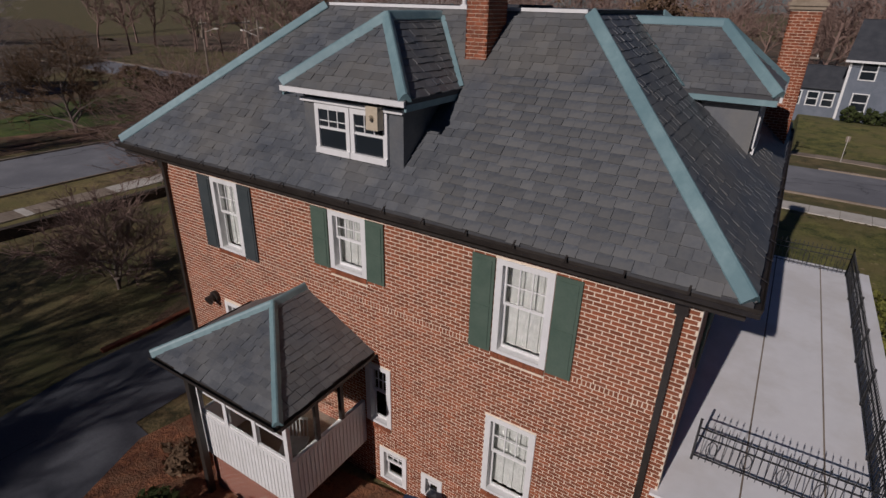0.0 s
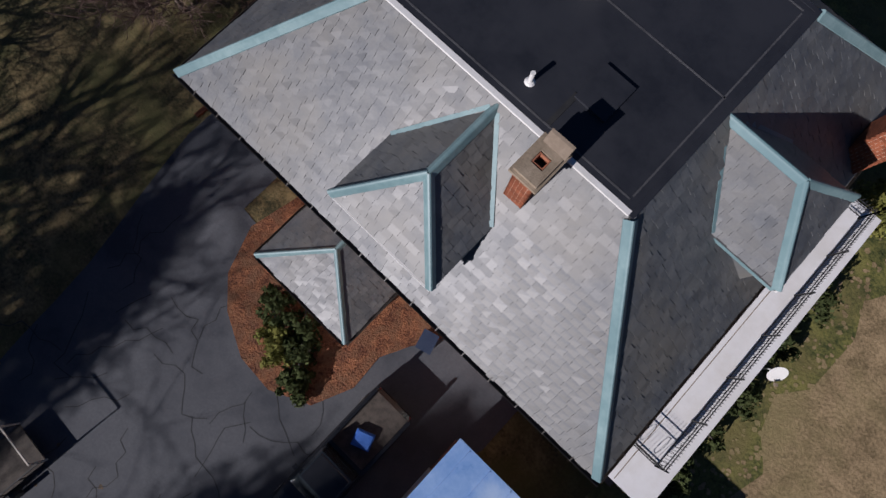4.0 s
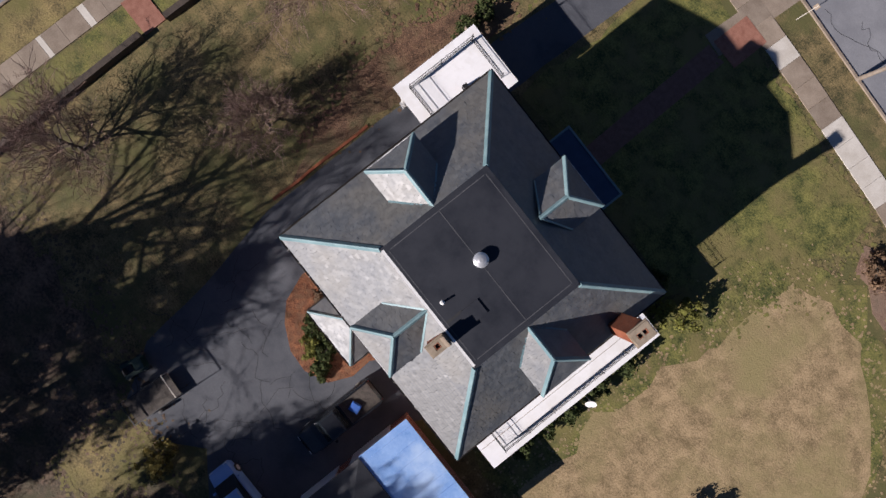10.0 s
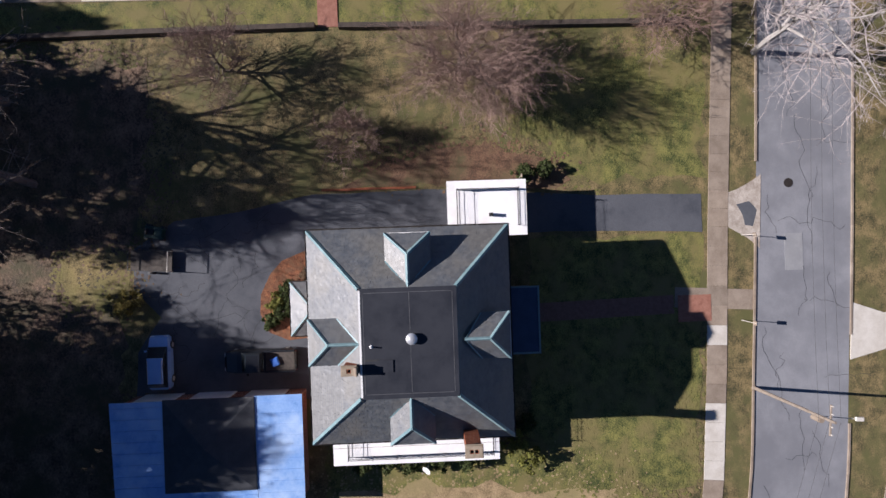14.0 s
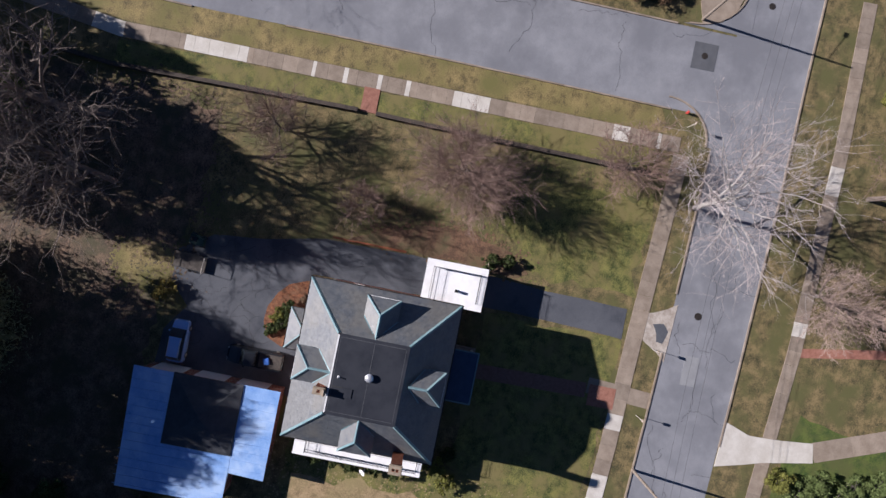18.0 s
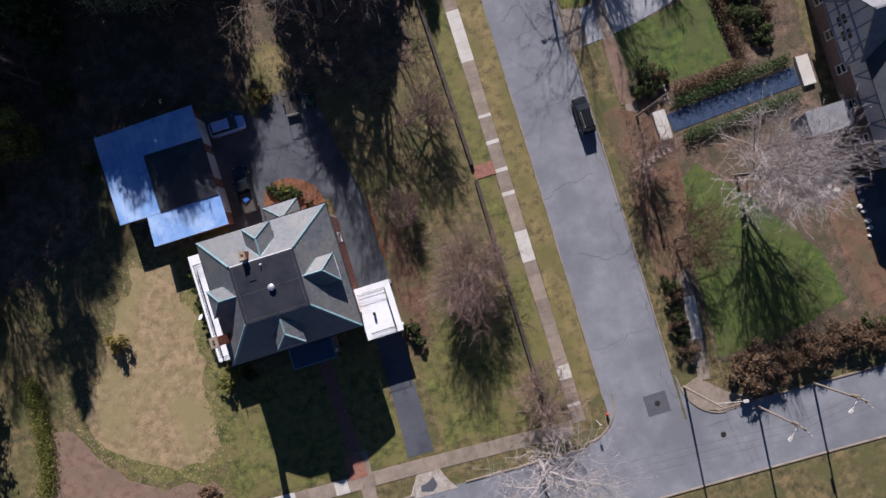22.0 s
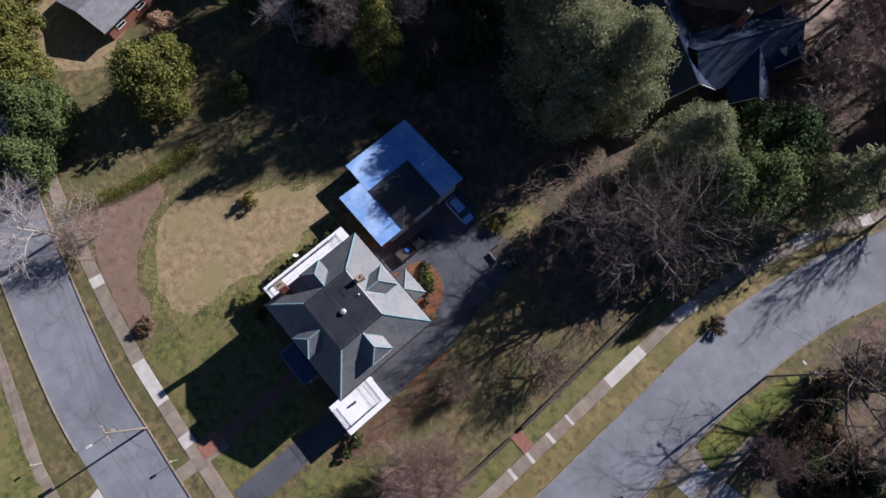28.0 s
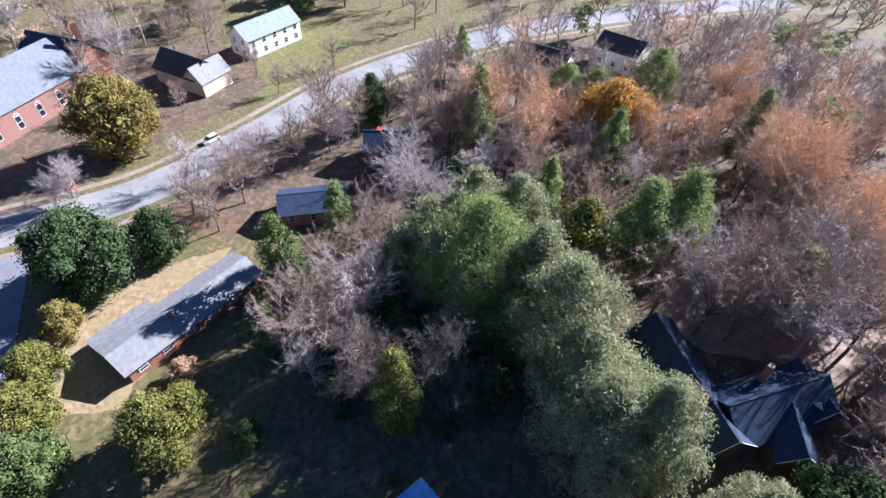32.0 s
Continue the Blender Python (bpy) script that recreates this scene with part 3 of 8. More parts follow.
cover("far_bank", [(113, 22), (116, 0), (122, -20), (127, -45), (133, -60), (150, -62), (176, -60), (182, -20), (170, 30), (140, 40)], LITTER, 0.013, "brown leaf-strewn ground round the church", 1.5)
cover("far_bank", [(88, -18), (97, -14), (101, -40), (106, -70), (108, -112), (96, -112), (84, -62), (76, -30)], LITTER_RED, 0.013, "reddish leaf-strewn ground beside the far street", 1.2)
cover("leafy_bank", [(82, -60), (98, -50), (106, -80), (104, -110), (86, -100)], DRY, 0.012, "brown grass bank beside the street", 1.0)
ragged("dry_tufts", SIDE_LAWN, DRY, 0.019, "dry tan grass tufts at the lawn's edge", 1.9, size=0.12)
ragged("green_tufts", [(12.5, 9), (16, 21), (15, 23.4), (1.2, 24.2)], LAWN, 0.032, "green grass tufts at the lawn's edge", 1.2)
ragged("litter_tufts", [(-12.8, -3), (-14.3, 2), (-14.4, 7), (-13.4, 10.6), (-12, 12.6)], LITTER_RED, 0.034, "fallen leaves at the bed's edge", 0.8)
ragged("green_tufts", [(-12.6, 14), (-16, 10), (-22, 11), (-21.4, 24)], LAWN, 0.014, "green grass tufts at the lawn's edge", 1.6)
ragged("litter_tufts", [(24, -12), (20, -23), (12, -24.4), (6.8, -25)], LITTER, 0.018, "leaf litter thinning out on the grass", 1.4)
ragged("litter_tufts", [(-3, -25), (-12, -22), (-22, -22), (-23, -33)], LITTER, 0.018, "leaf litter thinning out on the grass", 1.4)
strip("pavement", CROSS, 1.4, -0.1, 0.05, CONCRETE, "pale pavement beyond the far street", -8.4, category="pavement", kind="structure")
strip("pavement", CROSS, 1.6, -0.1, 0.05, CONCRETE, "pavement on the near side of the far street", 8.0, category="pavement", kind="structure")
cover("sandy_yard", [(-8, -84), (4, -74), (14, -72), (18, -82), (8, -98), (-6, -112), (-24, -118), (-30, -96), (-20, -84)], surf("pinkish sandy soil", (0.22, 0.15, 0.115), (0.42, 0.31, 0.25), 0.5, 0.95, 0.9, 9, third=(0.2, 0.16, 0.11), patch=0.3, bumpd=0.06), 0.019, "pinkish bare yard behind the dark house", 1.2)


# ---------------------------------------------------------------- the brick house
EX, EY, DX, DY = 7.5, 7.1, 3.5, 3.1  # half sizes of eaves and of the flat deck
WX, WY = 6.92, 6.45  # half sizes of the walls
house = thing("brick_house", "two-storey red brick house with a slate hipped roof", "house")


def holed_wall(m, axis, at, thick, a0, a1, z0, z1, holes):
    """A wall across x (axis y) or across y (axis x), cut by openings (a0, a1, z0, z1)."""
    cuts = sorted({a0, a1, *[h[0] for h in holes], *[h[1] for h in holes]})
    for u, w in zip(cuts, cuts[1:]):
        spans = sorted((h[2], h[3]) for h in holes if h[0] <= u + 1e-6 and h[1] >= w - 1e-6)
        lo = z0
        for s0, s1 in spans + [(z1, z1)]:
            if s0 - lo > 1e-3:
                if axis == "y":
                    m.box(u, w, min(at, at + thick), max(at, at + thick), lo, s0)
                else:
                    m.box(min(at, at + thick), max(at, at + thick), u, w, lo, s0)
            lo = max(lo, s1)


ZT = EZ - 0.28  # top of the brickwork, behind the gutter
# openings of the back wall: centre, half width, sill, head
BACK = [(4.0, 0.57, 5.36, 7.39), (-0.22, 0.53, 6.0, 7.42), (-4.3, 0.52, 5.42, 7.42), (4.0, 0.57, 1.6, 3.74), (0.52, 0.38, 1.98, 3.74), (0.93, 0.42, 0.2, 1.25), (2.1, 0.3, 0.4, 1.1), (-4.6, 0.45, 2.0, 3.7)]
SIDES = [(-3.6, 0.55, 5.3, 7.2), (0.0, 0.55, 5.3, 7.2), (3.6, 0.55, 5.3, 7.2), (-3.6, 0.6, 1.2, 3.2), (3.6, 0.6, 1.2, 3.2)]
FRONTS = [(-4.2, 0.55, 5.3, 7.2), (0.0, 0.55, 5.3, 7.2), (4.2, 0.55, 5.3, 7.2), (-4.2, 0.6, 1.2, 3.2), (4.2, 0.6, 1.2, 3.2), (0.0, 0.6, 0.5, 2.9)]
m = Mesh()
holed_wall(m, "y", -WY, 0.3, -WX, WX, -0.2, ZT, [(c - h, c + h, s, t) for c, h, s, t in BACK])
wall_back = m.make("wall", MORTAR, house, "red brick wall in running bond")
m = Mesh()
holed_wall(m, "y", WY, -0.3, -WX, WX, -0.2, ZT, [(c - h, c + h, s, t) for c, h, s, t in FRONTS])
m.make("wall", BRICK_WALL, house)
for sx in (-1, 1):
    m = Mesh()
    holed_wall(m, "x", sx * WX, -sx * 0.3, -WY + 0.3, WY - 0.3, -0.2, ZT, [(c - h, c + h, s, t) for c, h, s, t in SIDES])
    m.make("wall", BRICK_WALL, house)
Mesh().box(-WX + 0.3, WX - 0.3, -WY + 0.3, WY - 0.3, 3.55, 3.85).make("floor", WHITE, house)


def at_wall(side, c, depth, z):
    """A point on a wall: c along it, depth outwards."""
    if side == "back":
        return (c, -WY - depth, z)
    if side == "front":
        return (-c, WY + depth, z)
    if side == "right":
        return (WX + depth, c, z)
    return (-WX - depth, -c, z)


def wall_box(m, side, c0, c1, d0, d1, z0, z1):
    a, b = at_wall(side, c0, d0, z0), at_wall(side, c1, d1, z1)
    return m.box(min(a[0], b[0]), max(a[0], b[0]), min(a[1], b[1]), max(a[1], b[1]), z0, z1)


def window(side, c, h, s, t, shutters=None, drapes=True):
    """Sash window with a six-light upper sash, a brick sill and shutters."""
    c = c if side in ("back", "right") else -c
    m = Mesh()
    for u, w in ((c - h, c - h + 0.13), (c + h - 0.13, c + h)):
        wall_box(m, side, u, w, -0.22, 0.025, s, t)
    wall_box(m, side, c - h + 0.13, c + h - 0.13, -0.22, 0.025, t - 0.11, t)
    wall_box(m, side, c - h + 0.13, c + h - 0.13, -0.22, 0.03, s, s + 0.07)
    win = m.make("window", WHITE, house, "white sash window with a six-light upper sash")
    i0, i1, mid = c - h + 0.13, c + h - 0.13, s + (t - s) * 0.52
    for name, z0, z1, d in (("lower_sash", s + 0.07, mid + 0.03, -0.13), ("upper_sash", mid, t - 0.11, -0.08)):
        m = Mesh()
        for u, w in ((i0, i0 + 0.05), (i1 - 0.05, i1)):
            wall_box(m, side, u, w, d - 0.04, d, z0, z1)
        wall_box(m, side, i0 + 0.05, i1 - 0.05, d - 0.04, d, z0, z0 + 0.06)
        wall_box(m, side, i0 + 0.05, i1 - 0.05, d - 0.04, d, z1 - 0.05, z1)
        if name == "upper_sash":
            for k in (1, 2):
                u = i0 + 0.05 + (i1 - i0 - 0.1) * k / 3
                wall_box(m, side, u - 0.012, u + 0.012, d - 0.03, d - 0.006, z0 + 0.06, z1 - 0.05)
            zz = (z0 + z1) / 2
            wall_box(m, side, i0 + 0.05, i1 - 0.05, d - 0.028, d - 0.008, zz - 0.012, zz + 0.012)
        m.make(name, WHITE, win)
        pane = wall_box(Mesh(), side, i0 + 0.04, i1 - 0.04, d - 0.024, d - 0.018, z0 + 0.02, z1 - 0.02).make("pane", CLEAR, win)
        pane.visible_shadow = False
    if drapes:
        m = Mesh()
        n = 9
        for k in range(n):
            u0, u1 = i0 - 0.08 + (i1 - i0 + 0.16) * k / n, i0 - 0.08 + (i1 - i0 + 0.16) * (k + 1) / n
            wall_box(m, side, u0, u1, -0.28 - 0.02 * (k % 2), -0.262 - 0.02 * (k % 2), s + (0.1 if drapes is True else (t - s) * 0.35), t - 0.13)
        m.make("curtain", CURTAIN, win, "pale curtain behind the glass")
    n = int(2 * h / 0.085)
    sill = wall_box(Mesh(), side, c - h, c + h, -0.05, 0.03, s - 0.115, s - 0.017).make("sill", MORTAR, win, "brick rowlock sill")
    for k in range(n):
        u = c - h + 2 * h * k / n
        wall_box(Mesh(), side, u + 0.004, u + 2 * h / n - 0.004, -0.05, 0.05, s - 0.12, s - 0.012).make("brick", BRICK, sill)
    if shutters:
        mat, lab = (SHUTTER, "green panelled shutter") if shutters == "green" else (SHUTTER_DARK, "dark green panelled shutter")
        for u in (c - h - 0.5, c + h + 0.02):
            m = Mesh()
            wall_box(m, side, u, u + 0.48, 0.012, 0.045, s - 0.02, t)
            for z0, z1 in ((s + 0.06, s + (t - s) * 0.5 - 0.04), (s + (t - s) * 0.5 + 0.04, t - 0.08)):
                wall_box(m, side, u + 0.06, u + 0.42, 0.03, 0.058, z0, z1)
            m.make("shutter", mat, win, lab)


for i, (c, h, s, t) in enumerate(BACK):
    window("back", c, h, s, t, ("green", "green", "dark")[i] if i < 3 else None, drapes=i < 4)
for side in ("left", "right"):
    for i, (c, h, s, t) in enumerate(SIDES):
        window(side, c, h, s, t, "green" if i < 3 else None)
for i, (c, h, s, t) in enumerate(FRONTS[:5]):
    window("front", c, h, s, t, "green" if i < 3 else None)
m = Mesh()
wall_box(m, "front", -0.6, 0.6, -0.2, -0.12, 0.5, 2.9)
for z0, z1 in ((0.65, 1.5), (1.65, 2.75)):
    for u in (-0.48, 0.06):
        wall_box(m, "front", u, u + 0.42, -0.12, -0.1, z0, z1)
m.make("front_door", SHUTTER_DARK, house, "dark panelled front door")

# eaves: soffit, gutter with hangers, downpipes
m = Mesh()
for x0, x1, y0, y1 in ((-EX + 0.05, EX - 0.05, -EY + 0.05, -WY - 0.002), (-EX + 0.05, EX - 0.05, WY + 0.002, EY - 0.05), (-EX + 0.05, -WX - 0.002, -WY, WY), (WX + 0.002, EX - 0.05, -WY, WY)):
    m.box(x0, x1, y0, y1, ZT - 0.02, ZT + 0.03)
m.make("soffit", BRONZE, house, "dark soffit under the eaves")
for p, q in (((-EX - 0.1, -EY - 0.05), (EX + 0.1, -EY - 0.05)), ((EX + 0.05, -EY + 0.01), (EX + 0.05, EY - 0.01)), ((EX + 0.1, EY + 0.05), (-EX - 0.1, EY + 0.05)), ((-EX - 0.05, EY - 0.01), (-EX - 0.05, -EY + 0.01))):
    m = Mesh()
    d = Vector((q[0] - p[0], q[1] - p[1], 0)).normalized()
    s = Vector((d.y, -d.x, 0))
    a, b = Vector((*p, EZ - 0.05)), Vector((*q, EZ - 0.05))
    prof = [(-0.06, 0.0), (-0.06, -0.085), (0.05, -0.095), (0.075, 0.0), (0.062, 0.0), (0.04, -0.08), (-0.048, -0.075), (-0.048, 0.0)]
    m.solid([a + s * u + Vector((0, 0, w)) for u, w in prof], [b + s * u + Vector((0, 0, w)) for u, w in prof])
    m.make("gutter", BRONZE, house, "dark bronze gutter")
    n = int((b - a).length / 0.85)
    for k in range(1, n):
        c = a + (b - a) * (k / n)
        Mesh().bar(c - s * 0.2 + Vector((0, 0, 0.16)), c + s * 0.08 + Vector((0, 0, 0.015)), 0.03, 0.008).make("gutter_hanger", BRONZE, house)
for x, y, dx, dy in ((6.62, -WY - 0.06, 0, -1), (-6.72, -WY - 0.06, 0, -1), (WX + 0.06, 5.6, 1, 0), (-WX - 0.06, 5.8, -1, 0)):
    m = Mesh().box(x - 0.055, x + 0.055, y - 0.045, y + 0.045, 0.15, EZ - 0.55)
    m.solid([(x - 0.055, y - 0.045, EZ - 0.55), (x + 0.055, y - 0.045, EZ - 0.55), (x + 0.055, y + 0.045, EZ - 0.55), (x - 0.055, y + 0.045, EZ - 0.55)], [(x + dx * 0.5 - 0.05, y + dy * 0.5 - 0.05, EZ - 0.2), (x + dx * 0.5 + 0.05, y + dy * 0.5 - 0.05, EZ - 0.2), (x + dx * 0.5 + 0.05, y + dy * 0.5 + 0.05, EZ - 0.2), (x + dx * 0.5 - 0.05, y + dy * 0.5 + 0.05, EZ - 0.2)])
    m.box(x - 0.1, x + 0.1, y - 0.08, y + 0.08, EZ - 0.72, EZ - 0.5)
    m.make("downpipe", BRONZE, house, "brown downpipe with a box head")

# roof slopes under the slates, each a slab
CORNERS = [(-1, -1), (1, -1), (1, 1), (-1, 1)]
SLOPES = []
for (ax, ay), (bx, by) in zip(CORNERS, CORNERS[1:] + CORNERS[:1]):
    p, q = Vector((ax * EX, ay * EY, EZ)), Vector((bx * EX, by * EY, EZ))
    r, s = Vector((bx * DX, by * DY, DZ)), Vector((ax * DX, ay * DY, DZ))
    low = Vector((0, 0, -0.13))
    Mesh().solid([p + low, q + low, r + low, s + low], [p, q, r, s]).make("roof_slope", SLATE_BED, house)
    SLOPES.append((p, q, r, s))

# flat deck with seams, white edge flashing, hatch, vent pipe and turbine vent
deck = Mesh().box(-DX + 0.05, DX - 0.05, -DY + 0.05, DY - 0.05, DZ - 0.25, DZ + 0.06).make("roof_deck", MEMBRANE, house, "flat black membrane roof deck")
for sx, sy in ((0, -1), (1, 0), (0, 1), (-1, 0)):
    m = Mesh()
    if sx:
        m.bar((sx * DX, -DY - 0.04, DZ + 0.035), (sx * DX, DY + 0.04, DZ + 0.035), 0.12, 0.07)
    else:
        m.bar((-DX + 0.06, sy * DY, DZ + 0.035), (DX - 0.06, sy * DY, DZ + 0.035), 0.12, 0.07)
    m.make("edge_flashing", WHITE if sy < 0 else MEMBRANE, deck, "white metal edge flashing" if sy < 0 else "dark edge flashing")
for a, b in (((-DX + 0.2, 0.1), (DX - 0.2, 0.12)), ((-DX + 0.25, -DY + 0.22), (DX - 0.25, -DY + 0.22)), ((DX - 0.24, -DY + 0.3), (DX - 0.24, DY - 0.3)), ((-DX + 0.24, -DY + 0.3), (-DX + 0.24, DY - 0.3)), ((-DX + 0.25, DY - 0.22), (DX - 0.25, DY - 0.22))):
    Mesh().bar((*a, DZ + 0.064), (*b, DZ + 0.064), 0.04, 0.008).make("membrane_seam", surf("membrane seam", (0.06, 0.06, 0.065), (0.1, 0.1, 0.105), 3, 0.6, 0), deck)
Mesh().box(1.05, 1.85, -2.05, -1.05, DZ + 0.06, DZ + 0.13).make("roof_hatch", MEMBRANE, deck, "low black roof hatch")
Mesh().box(1.0, 1.12, -2.85, -1.95, DZ + 0.06, DZ + 0.075).make("membrane_patch", CRACK, deck)
m = Mesh()
m.tube((0.19, -2.43, DZ), (0.19, -2.43, DZ + 0.42), 0.055, 0.055, 10)
m.tube((0.19, -2.43, DZ + 0.06), (0.19, -2.43, DZ + 0.1), 0.12, 0.08, 10)
m.make("vent_pipe", WHITE, deck, "white plastic vent pipe")
m = Mesh()
for r0, r1, z0, z1 in ((0.26, 0.24, 0.0, 0.2), (0.36, 0.37, 0.2, 0.32), (0.37, 0.25, 0.32, 0.42), (0.25, 0.1, 0.42, 0.47)):
    m.tube((-0.27, 0.2, DZ + 0.06 + z0), (-0.27, 0.2, DZ + 0.06 + z1), r0, r1, 20)
m.make("roof_ventilator", surf("galvanised metal", (0.62, 0.62, 0.62), (0.75, 0.75, 0.75), 3, 0.35, 0.05, metal=0.6), deck, "round galvanised roof ventilator")


def hip(a, b, up, parent, w=0.15, skirt=True):
    """A rolled copper hip with its two flanges."""
    a, b, up = Vector(a), Vector(b), Vector(up)
    mm = Mesh()
    d = (b - a).normalized()
    s = d.cross(up).normalized()
    t = s.cross(d).normalized()
    prof = [(-w, -0.1), (-w, -0.075), (-0.06, 0.035), (-0.035, 0.07), (0.0, 0.085), (0.035, 0.07), (0.06, 0.035), (w, -0.075), (w, -0.1)]
    mm.solid([a + s * u + t * v for u, v in prof], [b + s * u + t * v for u, v in prof])
    return mm.make("copper_hip", COPPER, parent, "pale blue-green copper hip")


for sx, sy in CORNERS:
    hip((sx * (EX - 0.02), sy * (EY - 0.02), EZ + 0.07), (sx * (DX + 0.06), sy * (DY + 0.06), DZ + 0.03), (sx * 0.3, sy * 0.3, 1), house)

# ---------------------------------------------------------------- dormers
DE, DR = EZ + 1.95, DZ - 0.16  # heights of the dormer's eaves and ridge
DORMER_PLANES = []


def dormer(nx, ny, edge, apex, inner, half, centre, glazed=True):
    """A hipped dormer: edge, apex and inner are distances from the house's middle along (nx, ny)."""
    sx, sy = -ny, nx  # to its right, seen from the house

    def at(u, v, z):
        return Vector((nx * u + sx * (v + centre), ny * u + sy * (v + centre), z))

    run = (EY - DY) if ny else (EX - DX)
    e0 = EY if ny else EX

    def roof_z(u):
        return EZ + (e0 - u) / run * (DZ - EZ)

    wall, hw = edge - 0.32, half - 0.28
    back = e0 - (DE - EZ) / (DZ - EZ) * run
    m = Mesh()
    m.solid([at(wall, -hw, roof_z(wall) - 0.3), at(wall, hw, roof_z(wall) - 0.3), at(back - 0.4, hw, DE - 0.3), at(back - 0.4, -hw, DE - 0.3)], [at(wall, -hw, DE - 0.04), at(wall, hw, DE - 0.04), at(back - 0.4, hw, DE + 0.1), at(back - 0.4, -hw, DE + 0.1)])
    d = m.make("dormer", SLATE, house, "slate-clad dormer with a hipped slate roof")
    # roof body
    fl, fr, ap, inn = at(edge, -half, DE), at(edge, half, DE), at(apex, 0, DR), at(inner, 0, DR)
    bl, br = at(back, -half, DE), at(back, half, DE)
    lo = Vector((0, 0, -0.1))
    rb = Mesh()
    rb.poly(fl, fr, ap).poly(fr, br, inn, ap).poly(bl, fl, ap, inn).poly(fr + lo, fl + lo, bl + lo, br + lo).poly(fl + lo, fr + lo, fr, fl).poly(fr + lo, br + lo, br, fr).poly(bl + lo, fl + lo, fl, bl)
    rb.make("dormer_roof", SLATE_BED, d)
    DORMER_PLANES.append((d, [fl, fr, ap, ap]))
    DORMER_PLANES.append((d, [fr, br, inn, ap]))
    DORMER_PLANES.append((d, [bl, fl, ap, inn]))
    up = Vector((0, 0, 1))
    hip(fl + up * 0.06, ap + up * 0.05, at(0.5, -0.5, 1) * 0 + Vector((nx * 0.4 - sx * 0.4, ny * 0.4 - sy * 0.4, 1)), d, 0.12)
    hip(fr + up * 0.06, ap + up * 0.05, Vector((nx * 0.4 + sx * 0.4, ny * 0.4 + sy * 0.4, 1)), d, 0.12)
    hip(ap + up * 0.04, inn + up * 0.04, up, d, 0.12)
    for v in (-1, 1):
        q = at(inner + 0.1, v * 0.1, DR + 0.02)
        w_ = at(back + 0.02, v * half, DE + 0.06)
        Mesh().bar(w_, q, 0.1, 0.012, (nx * 0.5, ny * 0.5, 1)).make("copper_valley", COPPER, d, "copper valley flashing")
    # white fascia and frieze
    for z, out, h in ((DE - 0.06, edge + 0.02, 0.1), (DE - 0.27, wall + 0.05, 0.08)):
        Mesh().bar(at(out, -half if out > wall + 0.2 else -hw - 0.03, z), at(out, half if out > wall + 0.2 else hw + 0.03, z), 0.06, h).make("fascia", WHITE, d, "white fascia board")
    for v in (-1, 1):
        Mesh().bar(at(edge - 0.02, v * (half - 0.02), DE - 0.14), at(back, v * (half - 0.02), DE - 0.14), 0.05, 0.12).make("dormer_soffit", COPPER, d)
    if glazed:
        z1, z0 = DE - 0.33, DE - 1.27
        for c in (-0.47, 0.47):
            m = Mesh()
            for u in (-0.46, 0.36):
                m.bar(at(wall + 0.03, c + u + 0.05, z0), at(wall + 0.03, c + u + 0.05, z1), 0.1, 0.06, (nx, ny, 0))
            m.bar(at(wall + 0.03, c - 0.36, z1 - 0.05), at(wall + 0.03, c + 0.36, z1 - 0.05), 0.06, 0.1)
            m.bar(at(wall + 0.04, c - 0.46, z0 + 0.0), at(wall + 0.04, c + 0.46, z0 + 0.0), 0.1, 0.13)
            m.bar(at(wall + 0.022, c - 0.36, (z0 + z1) / 2), at(wall + 0.022, c + 0.36, (z0 + z1) / 2), 0.05, 0.05)
            for k in (-0.12, 0.12):
                m.bar(at(wall + 0.018, c + k, (z0 + z1) / 2), at(wall + 0.018, c + k, z1 - 0.1), 0.02, 0.02, (nx, ny, 0))
            m.bar(at(wall + 0.018, c - 0.36, z1 - 0.33), at(wall + 0.018, c + 0.36, z1 - 0.33), 0.02, 0.02)
            m.make("dormer_window", WHITE, d, "white two-sash dormer window")
            g = Mesh().bar(at(wall + 0.008, c, z0 + 0.03), at(wall + 0.008, c, z1 - 0.03), 0.78, 0.012, (nx, ny, 0))
            g.make("pane", PANE, d, "dark window glass")
    return d


db = dormer(0, -1, 6.74, 5.2, 3.2, 1.55, 0.03)
dormer(1, 0, 7.07, 5.6, 3.56, 1.49, 0.02)
dormer(0, 1, 6.76, 5.3, 3.62, 1.55, 0.03)
dormer(-1, 0, 7.08, 5.7, 3.56, 1.52, -0.05)
m = Mesh().box(0.6, 0.88, -6.66, -6.44, DE - 0.64, DE - 0.2)
m.tube((0.74, -6.66, DE - 0.4), (0.74, -6.76, DE - 0.4), 0.05, 0.04, 10)
m.make("horn_box", surf("beige metal", (0.5, 0.42, 0.3), (0.58, 0.5, 0.37), 4, 0.6, 0.1), db, "beige box with a small horn")


